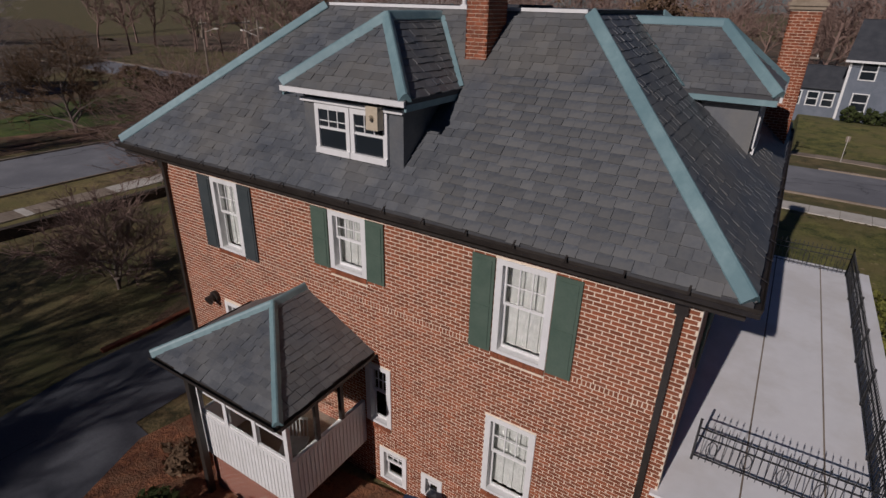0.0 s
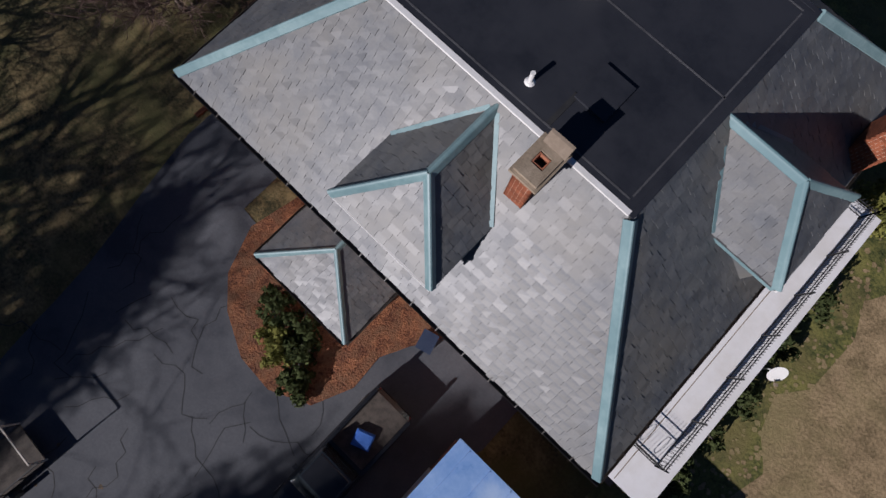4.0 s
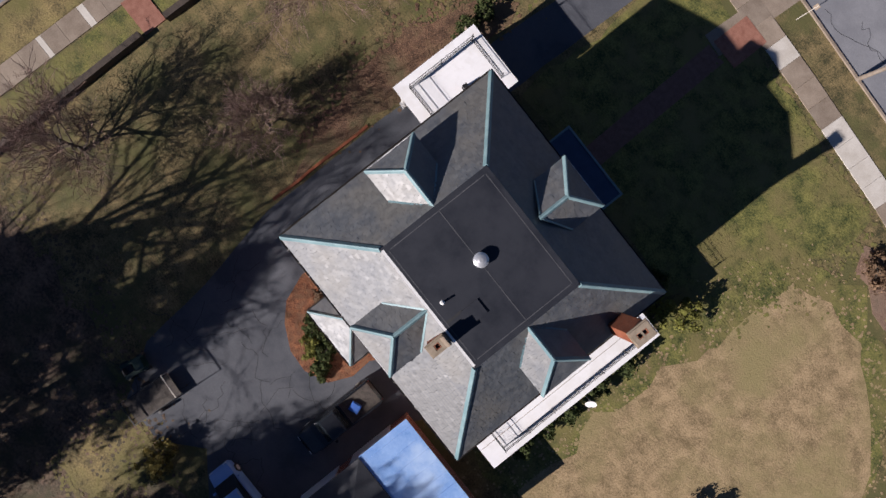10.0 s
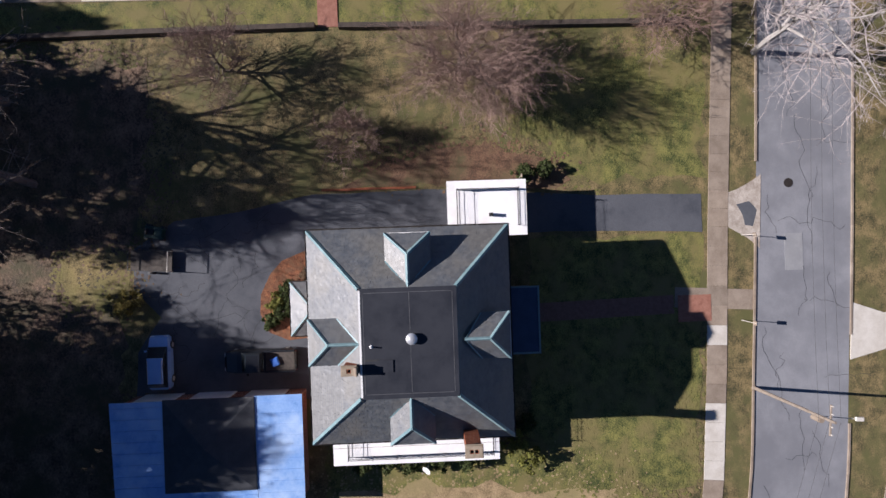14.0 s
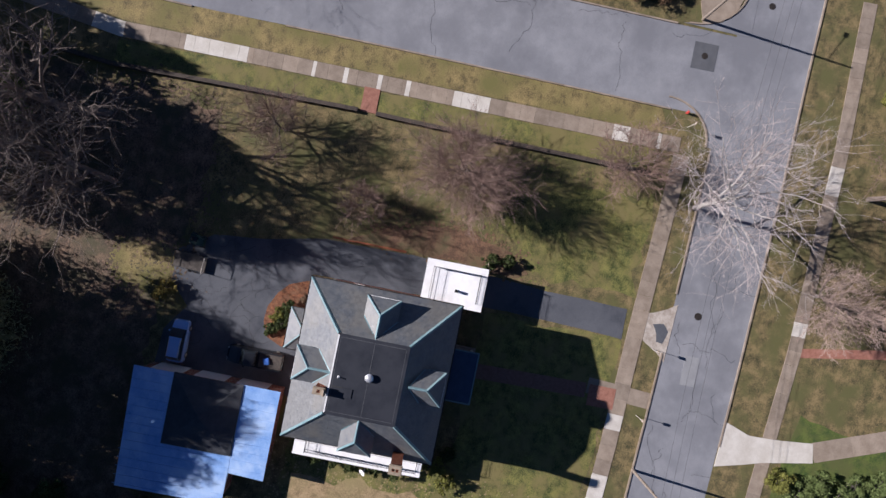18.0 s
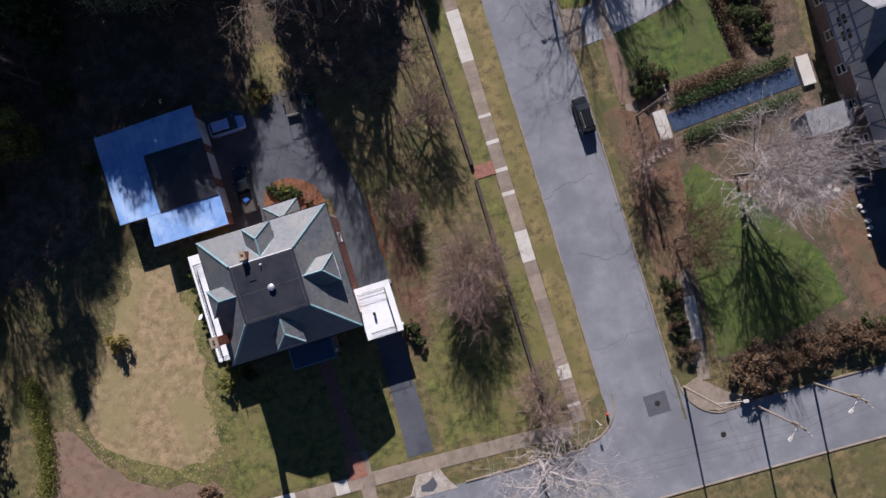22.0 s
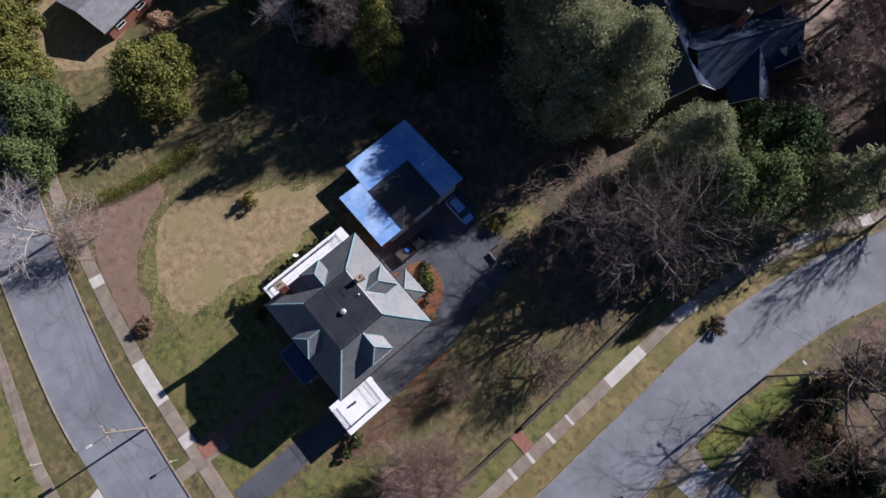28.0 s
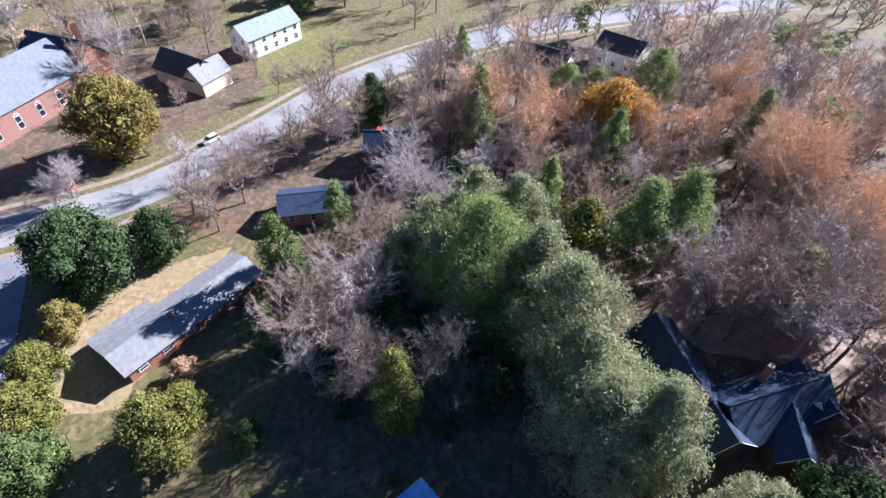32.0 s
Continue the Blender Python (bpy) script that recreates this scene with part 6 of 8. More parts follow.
BIN_BLUE = surf("dark blue plastic", (0.02, 0.035, 0.08), (0.03, 0.05, 0.1), 2, 0.6, 0)
bins = thing("wheeled_bin", "dark blue wheeled bin behind the porch", "bin", (2.25, -7.5, 0.03), 15)
Mesh().solid([(-0.25, -0.3, 0.05), (0.25, -0.3, 0.05), (0.25, 0.3, 0.05), (-0.25, 0.3, 0.05)], [(-0.3, -0.36, 1.0), (0.3, -0.36, 1.0), (0.3, 0.36, 1.0), (-0.3, 0.36, 1.0)]).make("bin_body", BIN_BLUE, bins)
Mesh().box(-0.32, 0.32, -0.38, 0.4, 1.0, 1.06).make("lid", BIN_BLUE, bins)


# ---------------------------------------------------------------- poles, lamps, wires, hydrant, signs
WOODPOLE = surf("weathered pole", (0.2, 0.16, 0.12), (0.3, 0.25, 0.2), 3, 0.95, 0.3, 20)


def pole(x, y, h, label, arm=None, cross=True, turn=0):
    p = thing("utility_pole", label, "pole", (x, y, 0), turn)
    Mesh().tube((0, 0, -0.1), (0, 0, h), 0.16, 0.1, 10).make("shaft", WOODPOLE, p)
    if cross:
        Mesh().bar((-1.1, 0.1, h - 0.6), (1.1, 0.1, h - 0.6), 0.1, 0.12).make("crossarm", WOODPOLE, p)
        for k in (-1.0, -0.45, 0.45, 1.0):
            Mesh().tube((k, 0.1, h - 0.54), (k, 0.1, h - 0.38), 0.04, 0.05, 8).make("insulator", CONCRETE_NEW, p)
        Mesh().tube((0.25, 0, h - 2.2), (0.25, 0, h - 1.3), 0.2, 0.2, 12).make("transformer", CONCRETE, p, "grey transformer drum")
    if arm:
        Mesh().tube((0, 0, h - 1.6), (0, arm, h - 1.1), 0.03, 0.03, 8).make("lamp_arm", CONCRETE_NEW, p)
        Mesh().box(-0.14, 0.14, arm - 0.1, arm + 0.45, h - 1.18, h - 1.02).make("lamp_head", CONCRETE_NEW, p, "pale street lamp head")
    return p


pole(7.1, 29.25, 9.5, "wooden utility pole with a street lamp over the road", arm=2.4, turn=-4)
pole(-42.1, 26.9, 9.4, "wooden utility pole with a street lamp at the corner", arm=3.0, cross=False, turn=80)
pole(-50.1, 31.9, 9.4, "wooden utility pole with a crossarm at the crossing", arm=1.6, turn=-60)
pole(-57.6, 31.2, 9.0, "wooden utility pole along the street", arm=1.6, turn=-60)
pole(-42.2, -37.2, 10.8, "wooden utility pole beside the side street", arm=1.6, turn=-90)
pole(-46.8, -7.2, 9.5, "wooden utility pole beside the neighbour's walk", None, True, 90)
pole(64, 15.5, 9.5, "wooden utility pole down the street", None, True, 70)
wires = thing("overhead_wires", "thin overhead wires strung between the poles", "wire")
for a, b in (((7.1, 29.3, 8.9), (64, 15.5, 8.9)), ((-50.1, 31.9, 8.9), (-42.2, -37.2, 10.2)), ((-50.1, 31.9, 8.9), (7.1, 29.3, 8.9)), ((-50.1, 31.9, 8.9), (-57.6, 31.2, 8.5)), ((-42.2, -37.2, 10.2), (-60, -75, 9))):
    a, b = Vector(a), Vector(b)
    s = (b - a).cross(Vector((0, 0, 1))).normalized()
    for off in (-0.8, 0.0, 0.8):
        m = Mesh()
        pts = [a.lerp(b, k / 10) - Vector((0, 0, (b - a).length * 0.0009 * k * (10 - k))) + s * off for k in range(11)]
        t, n = Vector((0, 0, 0.012)), s * 0.012
        m.v = [tuple(p + q) for p in pts for q in (t, n, -t, -n)]
        m.f = [(4 * k + i, 4 * k + (i + 1) % 4, 4 * k + 4 + (i + 1) % 4, 4 * k + 4 + i) for k in range(10) for i in range(4)]
        m.make("wire", CRACK, wires)
for x, y, lab in ((-6.2, 28.6, "thin pale signpost on the verge"), (1.2, 28.4, "thin signpost near the front walk"), (12.2, 41.6, "small white sign on a post across the street"), (-11.7, 9.3, "bent white pole beside the carriage porch"), (-30.4, 27.6, "street name sign at the corner")):
    s = thing("signpost", lab, "sign", (x, y, 0), random.uniform(-20, 20))
    Mesh().tube((0, 0, -0.1), (0, 0, 2.2), 0.03, 0.03, 6).make("post", CONCRETE_NEW, s)
    Mesh().box(-0.16, 0.16, -0.02, 0.02, 1.75, 2.2).make("sign_plate", CONCRETE, s)
hyd = thing("hydrant", "small red hydrant on the corner verge", "hydrant", (-31.9, 27.2, 0.05))
Mesh().tube((0, 0, 0), (0, 0, 0.55), 0.12, 0.12, 10).tube((0, 0, 0.55), (0, 0, 0.72), 0.14, 0.05, 10).tube((-0.2, 0, 0.4), (0.2, 0, 0.4), 0.06, 0.06, 8).make("barrel", surf("red enamel", (0.4, 0.04, 0.03), (0.48, 0.07, 0.05), 2, 0.4, 0), hyd)
for x, y, r, lab in ((-10.6, 32.9, 0.4, "round iron manhole cover in the street"), (-38.3, 27.9, 0.35, "manhole cover in a dark patch"), (-45.0, 34.0, 0.35, "manhole cover in a pale patch")):
    m = thing("manhole_cover", lab, "manhole", (x, y, 0.02))
    Mesh().tube((0, 0, 0), (0, 0, 0.022), r, r, 24).make("cover", BRONZE, m)
Mesh().box(-39.7, -36.8, 26.6, 29.2, 0.0, 0.036).make("road_patch", surf("patch asphalt", (0.085, 0.088, 0.095), (0.11, 0.112, 0.12), 1, 0.9, 0.2), None, "square darker patch in the asphalt", category="road patch", kind="structure")
Mesh().box(-6.2, -3.0, 32.4, 34.0, 0.0, 0.03).make("road_patch", surf("worn patch", (0.24, 0.24, 0.245), (0.29, 0.29, 0.29), 1, 0.9, 0.2), None, "pale patch in the asphalt", category="road patch", kind="structure")

# tar-filled cracks in streets and drive
rng = np.random.default_rng(12)
m = Mesh()


def crack(x, y, ang, n, step, wd, z):
    for _ in range(n):
        ang2 = ang + rng.normal(0, 0.5)
        x2, y2 = x + step * math.cos(ang2), y + step * math.sin(ang2)
        m.bar((x, y, z), (x2, y2, z), wd, 0.006)
        x, y = x2, y2


for k in range(34):
    x = -28 + 2.3 * k
    yc = float(np.interp(x, [p[0] for p in FRONT], [p[1] for p in FRONT]))
    crack(x, yc + rng.uniform(-3.6, 3.2), 0.05 if k % 3 else 1.5, int(rng.integers(6, 16)), 0.55, 0.028, 0.016)
for k in range(16):
    y = 24 - 5.2 * k
    crack(-40.6 + rng.uniform(0, 1), y, 0.1 if k % 2 else 1.6, int(rng.integers(8, 16)), 0.55, 0.028, 0.021)
m.make("road_cracks", CRACK, None, "dark tar-filled cracks in the streets", category="cracks", kind="stuff")
m = Mesh()
for k in range(40):
    crack(rng.uniform(-9, 2), rng.uniform(-22, -13), rng.uniform(0, 6.28), int(rng.integers(3, 9)), 0.5, 0.03, 0.026)
m.make("drive_cracks", CRACK, None, "dark cracks across the parking court", category="cracks", kind="stuff")


# ---------------------------------------------------------------- trees
def tubes(segs, sides=4):
    """Arrays for tapered limbs: rows of start, end, radius at each."""
    segs = np.asarray(segs, float)
    p, q, r0, r1 = segs[:, 0:3], segs[:, 3:6], segs[:, 6:7], segs[:, 7:8]
    d = q - p
    d /= np.maximum(np.linalg.norm(d, axis=1, keepdims=True), 1e-6)
    ref = np.where(np.abs(d[:, 2:3]) > 0.9, np.array([[1.0, 0, 0]]), np.array([[0, 0, 1.0]]))
    s = np.cross(d, ref)
    s /= np.maximum(np.linalg.norm(s, axis=1, keepdims=True), 1e-6)
    t = np.cross(d, s)
    ang = np.arange(sides) * 2 * math.pi / sides
    c, w = np.cos(ang)[None, :, None], np.sin(ang)[None, :, None]
    ring = c * s[:, None] + w * t[:, None]
    v = np.concatenate([p[:, None] + ring * r0[:, None], q[:, None] + ring * r1[:, None]], 1).reshape(-1, 3)
    k = np.arange(len(segs))[:, None, None] * 2 * sides
    i = np.arange(sides)
    j = (i + 1) % sides
    f = np.stack([i, j, j + sides, i + sides], 1)[None] + k
    return v, f.reshape(-1, 4)


def limbs(rng, height, spread, levels=4, trunk=0.28, kids=(5, 4, 4, 3), lean=0.0, start=0.28, up=0.25, twist=0.25, thin_r=0.016):
    """Limb rows of a bare tree of about that height and crown radius."""
    thick, thin, tips = [], [], []

    def grow(p, d, length, r, level):
        n = 4 if level == 0 else 3 if level < 3 else 2
        pts = [p]
        for k in range(n):
            d = (d + Vector(rng.normal(0, twist * (0.35 if level == 0 else 1), 3)) + Vector((0, 0, up * 0.3))).normalized()
            pts.append(pts[-1] + d * (length / n))
        for k in range(n):
            a, b = r * (1 - 0.6 * k / n), r * (1 - 0.6 * (k + 1) / n)
            (thick if level < 2 else thin).append((*pts[k], *pts[k + 1], a, b))
        if level == levels:
            tips.append(pts[-1])
            return
        m = kids[level]
        for c in range(m):
            f = start + (1 - start) * (c + rng.random()) / m if level == 0 else 0.25 + 0.75 * (c + rng.random()) / m
            f = min(f, 0.98)
            k = min(n - 1, int(f * n))
            at = pts[k].lerp(pts[k + 1], f * n - k)
            az = 2.4 * c + rng.random() * 1.5 + level
            side = d.orthogonal().normalized()
            side.rotate(Matrix.Rotation(az, 3, d))
            out = 0.95 if level == 0 else 0.8
            nd = (d * (1 - out * 0.55) + side * out + Vector((0, 0, up))).normalized()
            grow(at, nd, (spread if level == 0 else length * 0.62) * rng.uniform(0.75, 1.15), max(r * (1 - 0.6 * f) * 0.62, thin_r), level + 1)

    grow(Vector((0, 0, -0.1)), Vector((lean, lean * 0.5, 1)).normalized(), height * 0.72, trunk, 0)
    return thick, thin, tips


def spikes(segs, count, length, r, rng, out=0.35, up=0.15):
    """Fine tapering twigs that leave the limbs in segs: vertices and three-sided faces."""
    segs = np.asarray(segs, float)
    i = rng.integers(0, len(segs), count)
    p, q = segs[i, 0:3], segs[i, 3:6]
    u = rng.random((count, 1))
    o = p + (q - p) * u
    d = q - p
    d /= np.maximum(np.linalg.norm(d, axis=1, keepdims=True), 1e-6)
    rad = o * np.array([1, 1, 0.0])
    rad /= np.maximum(np.linalg.norm(rad, axis=1, keepdims=True), 0.5)
    d = d * 0.7 + rad * out + rng.normal(0, 0.5, (count, 3)) + np.array([0, 0, up])
    d /= np.linalg.norm(d, axis=1, keepdims=True)
    s = np.cross(d, rng.normal(0, 1, (count, 3)))
    s /= np.linalg.norm(s, axis=1, keepdims=True)
    t = np.cross(d, s)
    ln = length * rng.uniform(0.5, 1.3, (count, 1))
    v = np.stack([o + s * r, o - s * r * 0.5 + t * r * 0.87, o - s * r * 0.5 - t * r * 0.87, o + d * ln], 1).reshape(-1, 3)
    f = (np.array([[0, 1, 3], [1, 2, 3], [2, 0, 3]])[None] + 4 * np.arange(count)[:, None, None]).reshape(-1, 3)
    return v, f


def tri(v, f):
    """Four-sided faces split in two."""
    return v, np.concatenate([f[:, [0, 1, 2]], f[:, [0, 2, 3]]])


def joined(*parts):
    n, vs, fs = 0, [], []
    for v, f in parts:
        vs.append(v)
        fs.append(f + n)
        n += len(v)
    return np.concatenate(vs), np.concatenate(fs)


def bare_tree(name, seed, height, spread, bark, twig, label, fine=6000, fine_len=0.7, fine_r=0.014, out=0.35, **kw):
    rng = np.random.default_rng(seed)
    thick, thin, tips = limbs(rng, height, spread, **kw)
    t = thing(name, label, "tree")
    mesh_object("trunk", *tubes(thick, 6), bark, t)
    mesh_object("branch_crown", *joined(tri(*tubes(thin, 3)), spikes(thin, fine, fine_len, fine_r, rng, out)), twig, t)
    return t


def leaf_cards(points, size, rng, count, spread, flat=0.0):
    """Small bent leaf clumps scattered round points."""
    points = np.asarray(points, float)
    c = points[rng.integers(0, len(points), count)] + rng.normal(0, 1, (count, 3)) * np.asarray(spread)
    n = rng.normal(0, 1, (count, 3))
    n[:, 2] = np.abs(n[:, 2]) + flat
    return cards(c, n, size * rng.uniform(0.6, 1.4, (count, 1)), rng)


def cards(c, n, s, rng, slim=0.55):
    n = n / np.linalg.norm(n, axis=1, keepdims=True)
    u = np.cross(n, rng.normal(0, 1, n.shape))
    u /= np.linalg.norm(u, axis=1, keepdims=True)
    w = np.cross(n, u)
    v = np.stack([c - u * s, c + w * s * slim, c + u * s + n * s * 0.3, c - w * s * slim], 1).reshape(-1, 3)
    return v, np.arange(len(c) * 4).reshape(-1, 4)


def lump_leaves(centres, radii, size, rng, count, middle, squash=0.8, inner=9, slim=0.55):
    """Leaves that clothe uneven lumps, with larger leaf sprays filling the lumps' hearts."""
    c, r = np.asarray(centres, float), np.asarray(radii, float)
    i = rng.choice(len(c), count, p=r ** 2 / (r ** 2).sum())
    o = c - np.asarray(middle)
    o /= np.maximum(np.linalg.norm(o, axis=1, keepdims=True), 0.3)
    d = rng.normal(0, 1, (count, 3))
    d /= np.linalg.norm(d, axis=1, keepdims=True)
    d += o[i] * 0.55 + np.array([0, 0, 0.15])
    d /= np.linalg.norm(d, axis=1, keepdims=True)
    far_out = 1.25 if slim > 0.4 else 1.6
    pos = c[i] + d * (r[i][:, None] * rng.uniform(0.45, far_out, (count, 1))) * np.array([1, 1, squash])
    a = cards(pos, d + rng.normal(0, 0.42 if slim > 0.4 else 0.8, (count, 3)), size * rng.uniform(0.6, 1.4, (count, 1)), rng, slim)
    j = np.repeat(np.arange(len(c)), inner)
    pos = c[j] + rng.normal(0, 0.28, (len(j), 3)) * r[j][:, None]
    b = cards(pos, rng.normal(0, 1, (len(j), 3)), r[j][:, None] * rng.uniform(0.4, 0.6, (len(j), 1)), rng)
    return joined(a, b)


def leafy_tree(name, seed, height, radius, leaf, label, shape="round", count=2600, size=0.2, bark=None, base=0.25, lumps=26, category="tree"):
    """A trunk with limbs and a crown of leaf clumps gathered in uneven lumps."""
    rng = np.random.default_rng(seed)
    t = thing(name, label, category)
    centres, radii, segs = [], [], []
    needles = leaf in (PINE, PINE_GREEN)
    lumps = int(lumps * 1.3) if needles else lumps
    for k in range(lumps):
        f = (k + rng.random()) / lumps
        z = height * (base + (1 - base) * f * 0.95)
        if shape == "cone":
            full = radius * (1 - f) ** 0.7
            lump = radius * (0.3 - 0.14 * f)
        elif shape == "dome":
            full = radius * min(1, 1.75 * (1 - f) ** 0.6) * min(1, 0.66 + 1.1 * f)
            lump = radius * (0.32 - 0.1 * f)
        elif shape == "column":
            full = radius * min(1, 1.9 * (1 - f) ** 0.6) * min(1, 0.55 + 1.5 * f)
            lump = radius * 0.36
        else:
            full = radius * math.sqrt(max(0.03, 1 - (2 * f - 0.85) ** 2 / 1.35))
            lump = radius * 0.3
        lump *= rng.uniform(0.5, 1.15) if needles else rng.uniform(0.7, 1.3)
        r = max(0.0, full - lump * 0.7) * (rng.uniform(0.7, 1.2 if needles else 1.08) if k % 4 else rng.uniform(0.1, 0.5))
        a = k * 2.4 + rng.random() * 0.9
        c = (r * math.cos(a), r * math.sin(a), z)
        centres.append(c)
        radii.append(lump)
        zt = z - r * (0.25 if shape != "cone" else -0.05)
        segs.append((0, 0, max(0.3, zt), *c, 0.05 + 0.012 * radius, 0.02))
    segs.append((0, 0, -0.1, 0, 0, height * 0.55, 0.05 + height * 0.017, height * 0.01))
    segs.append((0, 0, height * 0.55, 0, 0, height * 0.97, height * 0.01, 0.02))
    mesh_object("trunk", *tubes(segs, 5), bark or BARK_DARK, t)
    mid = (0, 0, height * (base + (1 - base) * 0.35))
    mesh_object("crown", *lump_leaves(centres, radii, size * (1.25 if needles else 1), rng, int(count * (1.45 if needles else 1)), mid, 0.8 if shape == "round" else 0.9, 4 if shape == "dome" else 9, 0.26 if needles else 0.55), leaf, t)
    return t


def shrub(name, seed, height, radius, leaf, label, count=700, size=0.11):
    return leafy_tree(name, seed, height, radius, leaf, label, "round", count, size, base=0.15, lumps=14, category="shrub")


def plant(src, x, y, size=1.0, turn=0.0, label="", z=0.0):
    o = copy_thing(src, pose(x, y, z, 0, 0, turn))
    o.scale = (size, size, size * random.uniform(0.92, 1.08))
    if label:
        tagged(o, label)
    return o


def put(t, x, y, z=0.0):
    t.matrix_basis = pose(x, y, z)
    return t


# trees that stand by themselves
put(bare_tree("oak_tree", 3, 20, 8.6, BARK, BARK, "tall bare oak with wide grey limbs", 4200, 0.9, 0.011, levels=3, trunk=0.42, kids=(12, 8, 7), start=0.3), -19.5, -33.5)
put(bare_tree("oak_tree", 8, 17.5, 7.8, BARK, BARK, "bare grey oak behind the parking court", 4200, 0.9, 0.011, levels=3, trunk=0.36, kids=(12, 8, 7), start=0.3), -12.5, -31.5)
put(bare_tree("sycamore", 5, 13, 7.6, BARK_PALE, TWIG_GREY, "bare pale-barked tree at the street corner", 8500, 0.75, 0.006, levels=3, trunk=0.28, kids=(12, 8, 7), start=0.4, up=0.15, thin_r=0.0115), -22.0, 30.2)
put(bare_tree("crape_myrtle", 6, 5.2, 4.8, BARK, TWIG_BROWN, "dense twiggy bare tree with a wide low crown", 24000, 0.85, 0.0075, 0.7, levels=3, trunk=0.2, kids=(20, 9, 8), start=0.06, up=0.22, thin_r=0.0105), -21.1, 4.3)
put(bare_tree("small_tree", 7, 4.6, 3.2, BARK, TWIG_BROWN, "small bare tree with greyish pink twigs", 8000, 0.5, 0.008, 0.6, levels=3, trunk=0.14, kids=(13, 8, 7), start=0.1), -21.6, -15.2)
put(bare_tree("small_tree", 9, 3.0, 2.4, BARK, TWIG_BROWN, "low reddish bare bush tree on the lawn", 7000, 0.4, 0.008, 0.6, levels=3, trunk=0.1, kids=(12, 8, 7), start=0.08), -15.3, -4.6)
put(bare_tree("small_tree", 10, 4.8, 3.6, BARK, TWIG_BROWN, "brown twiggy bush tree at the street corner", 9000, 0.5, 0.009, 0.6, levels=3, trunk=0.12, kids=(12, 8, 7), start=0.08), -24.6, 21.5)
put(bare_tree("maple_tree", 11, 11.5, 6.8, BARK, TWIG_GREY, "bare grey tree with a wide fanned crown", 22000, 0.75, 0.008, 0.6, levels=3, trunk=0.22, kids=(18, 10, 8), start=0.2, thin_r=0.011), -56.4, 3.6)
put(bare_tree("oak_tree", 18, 16, 8.2, BARK_DARK, BARK, "bare dark oak leaning over the side street", 3000, 0.9, 0.013, levels=3, trunk=0.4, kids=(9, 7, 6), start=0.35), -47.6, -41.5)
put(bare_tree("small_tree", 19, 4.2, 3.0, BARK, TWIG_BROWN, "brown twiggy bush beside the pavement", 8000, 0.5, 0.009, 0.6, levels=3, trunk=0.12, kids=(12, 8, 7), start=0.08), -48.4, -29.6)
put(bare_tree("street_tree", 12, 13, 6.5, BARK, TWIG_BROWN, "bare grey tree across the street", 7000, 0.8, 0.014, levels=3, trunk=0.3, kids=(11, 8, 7), start=0.3), -26.7, 48.5)
put(bare_tree("street_tree", 13, 7.5, 4.4, BARK, TWIG_RED, "bare brown tree on the opposite verge", 7000, 0.6, 0.012, levels=3, trunk=0.2, kids=(11, 8, 7), start=0.2), -15.5, 44.6)
put(bare_tree("small_tree", 14, 6.2, 4.2, BARK, BROWNLEAF, "bare tree with a few russet leaves", 9000, 0.6, 0.012, levels=3, trunk=0.16, kids=(11, 8, 7), start=0.15), -46.6, 9.0)
put(bare_tree("small_tree", 17, 4.6, 3.6, BARK, TWIG_BROWN, "bare pinkish bush tree by the curved steps", 8000, 0.5, 0.009, 0.6, levels=3, trunk=0.12, kids=(12, 8, 7), start=0.08), -45.6, -2.0)
put(bare_tree("street_tree", 15, 12, 6.0, BARK_PALE, TWIG_GREY, "bare pale tree arching over the street", 3500, 0.8, 0.014, levels=3, trunk=0.28, kids=(8, 6, 5), start=0.35), 37.0, 24.6)
put(bare_tree("small_tree", 16, 5.5, 4.0, BARK, TWIG_RED, "bare grey tree on the mulch bed", 6500, 0.6, 0.01, levels=3, trunk=0.15, kids=(11, 8, 7), start=0.12), 33.5, 20.0)
for k, (x, y, h, r, m, lab) in enumerate([(51, -28, 13, 6.5, TWIG_RED, "bare brown tree behind the long house"), (46, -34, 14, 6.2, TWIG_GREY, "bare pale tree behind the long house"), (89, -32, 12, 6.6, TWIG_RED, "broad bare tree beside the street"), (62, -57, 13, 6.6, TWIG_GREY, "bare grey tree with a dense crown"),
                                          (70, -62, 12, 6.0, TWIG_GREY, "bare grey tree by the blue-grey roof"), (94, -59, 9, 4.6, TWIG_GREY, "small bare tree on the verge"), (45, -77, 14, 6.4, TWIG_RED, "bare brown tree in the wood's edge"), (112, -4, 7, 4.5, TWIG_GREY, "small pale bare tree by the lawn"), (58, -42, 12, 6.0, TWIG_RED, "bare brown tree near the back gardens"), (162, -55, 14, 7, TWIG_RED, "bare brown tree beyond the cottage"), (166, -32, 14, 7, TWIG_GREY, "bare grey tree beyond the church")]):
    put(bare_tree("garden_tree", 200 + k, h, r, BARK, m, lab, 7500, 1.0, 0.019, 0.5, levels=3, trunk=0.24, kids=(12, 7, 5), start=0.22, up=0.3, thin_r=0.022), x, y)
put(leafy_tree("cedar_tree", 21, 19.5, 3.8, OLIVE, "olive-green column-shaped cedar tree on the lawn", "column", 9000, 0.15, base=0.06, lumps=44), 26.6, -26.8)
put(leafy_tree("pine_tree", 22, 20.5, 8.2, PINE, "tall grey-green pine with feathery boughs", "dome", 30000, 0.2, base=0.04, lumps=150), 6.0, -44.0)
put(leafy_tree("pine_tree", 41, 22.0, 5.8, PINE, "shorter grey-green pine crowding its neighbour", "dome", 22000, 0.2, base=0.04, lumps=110), 1.0, -48.2)
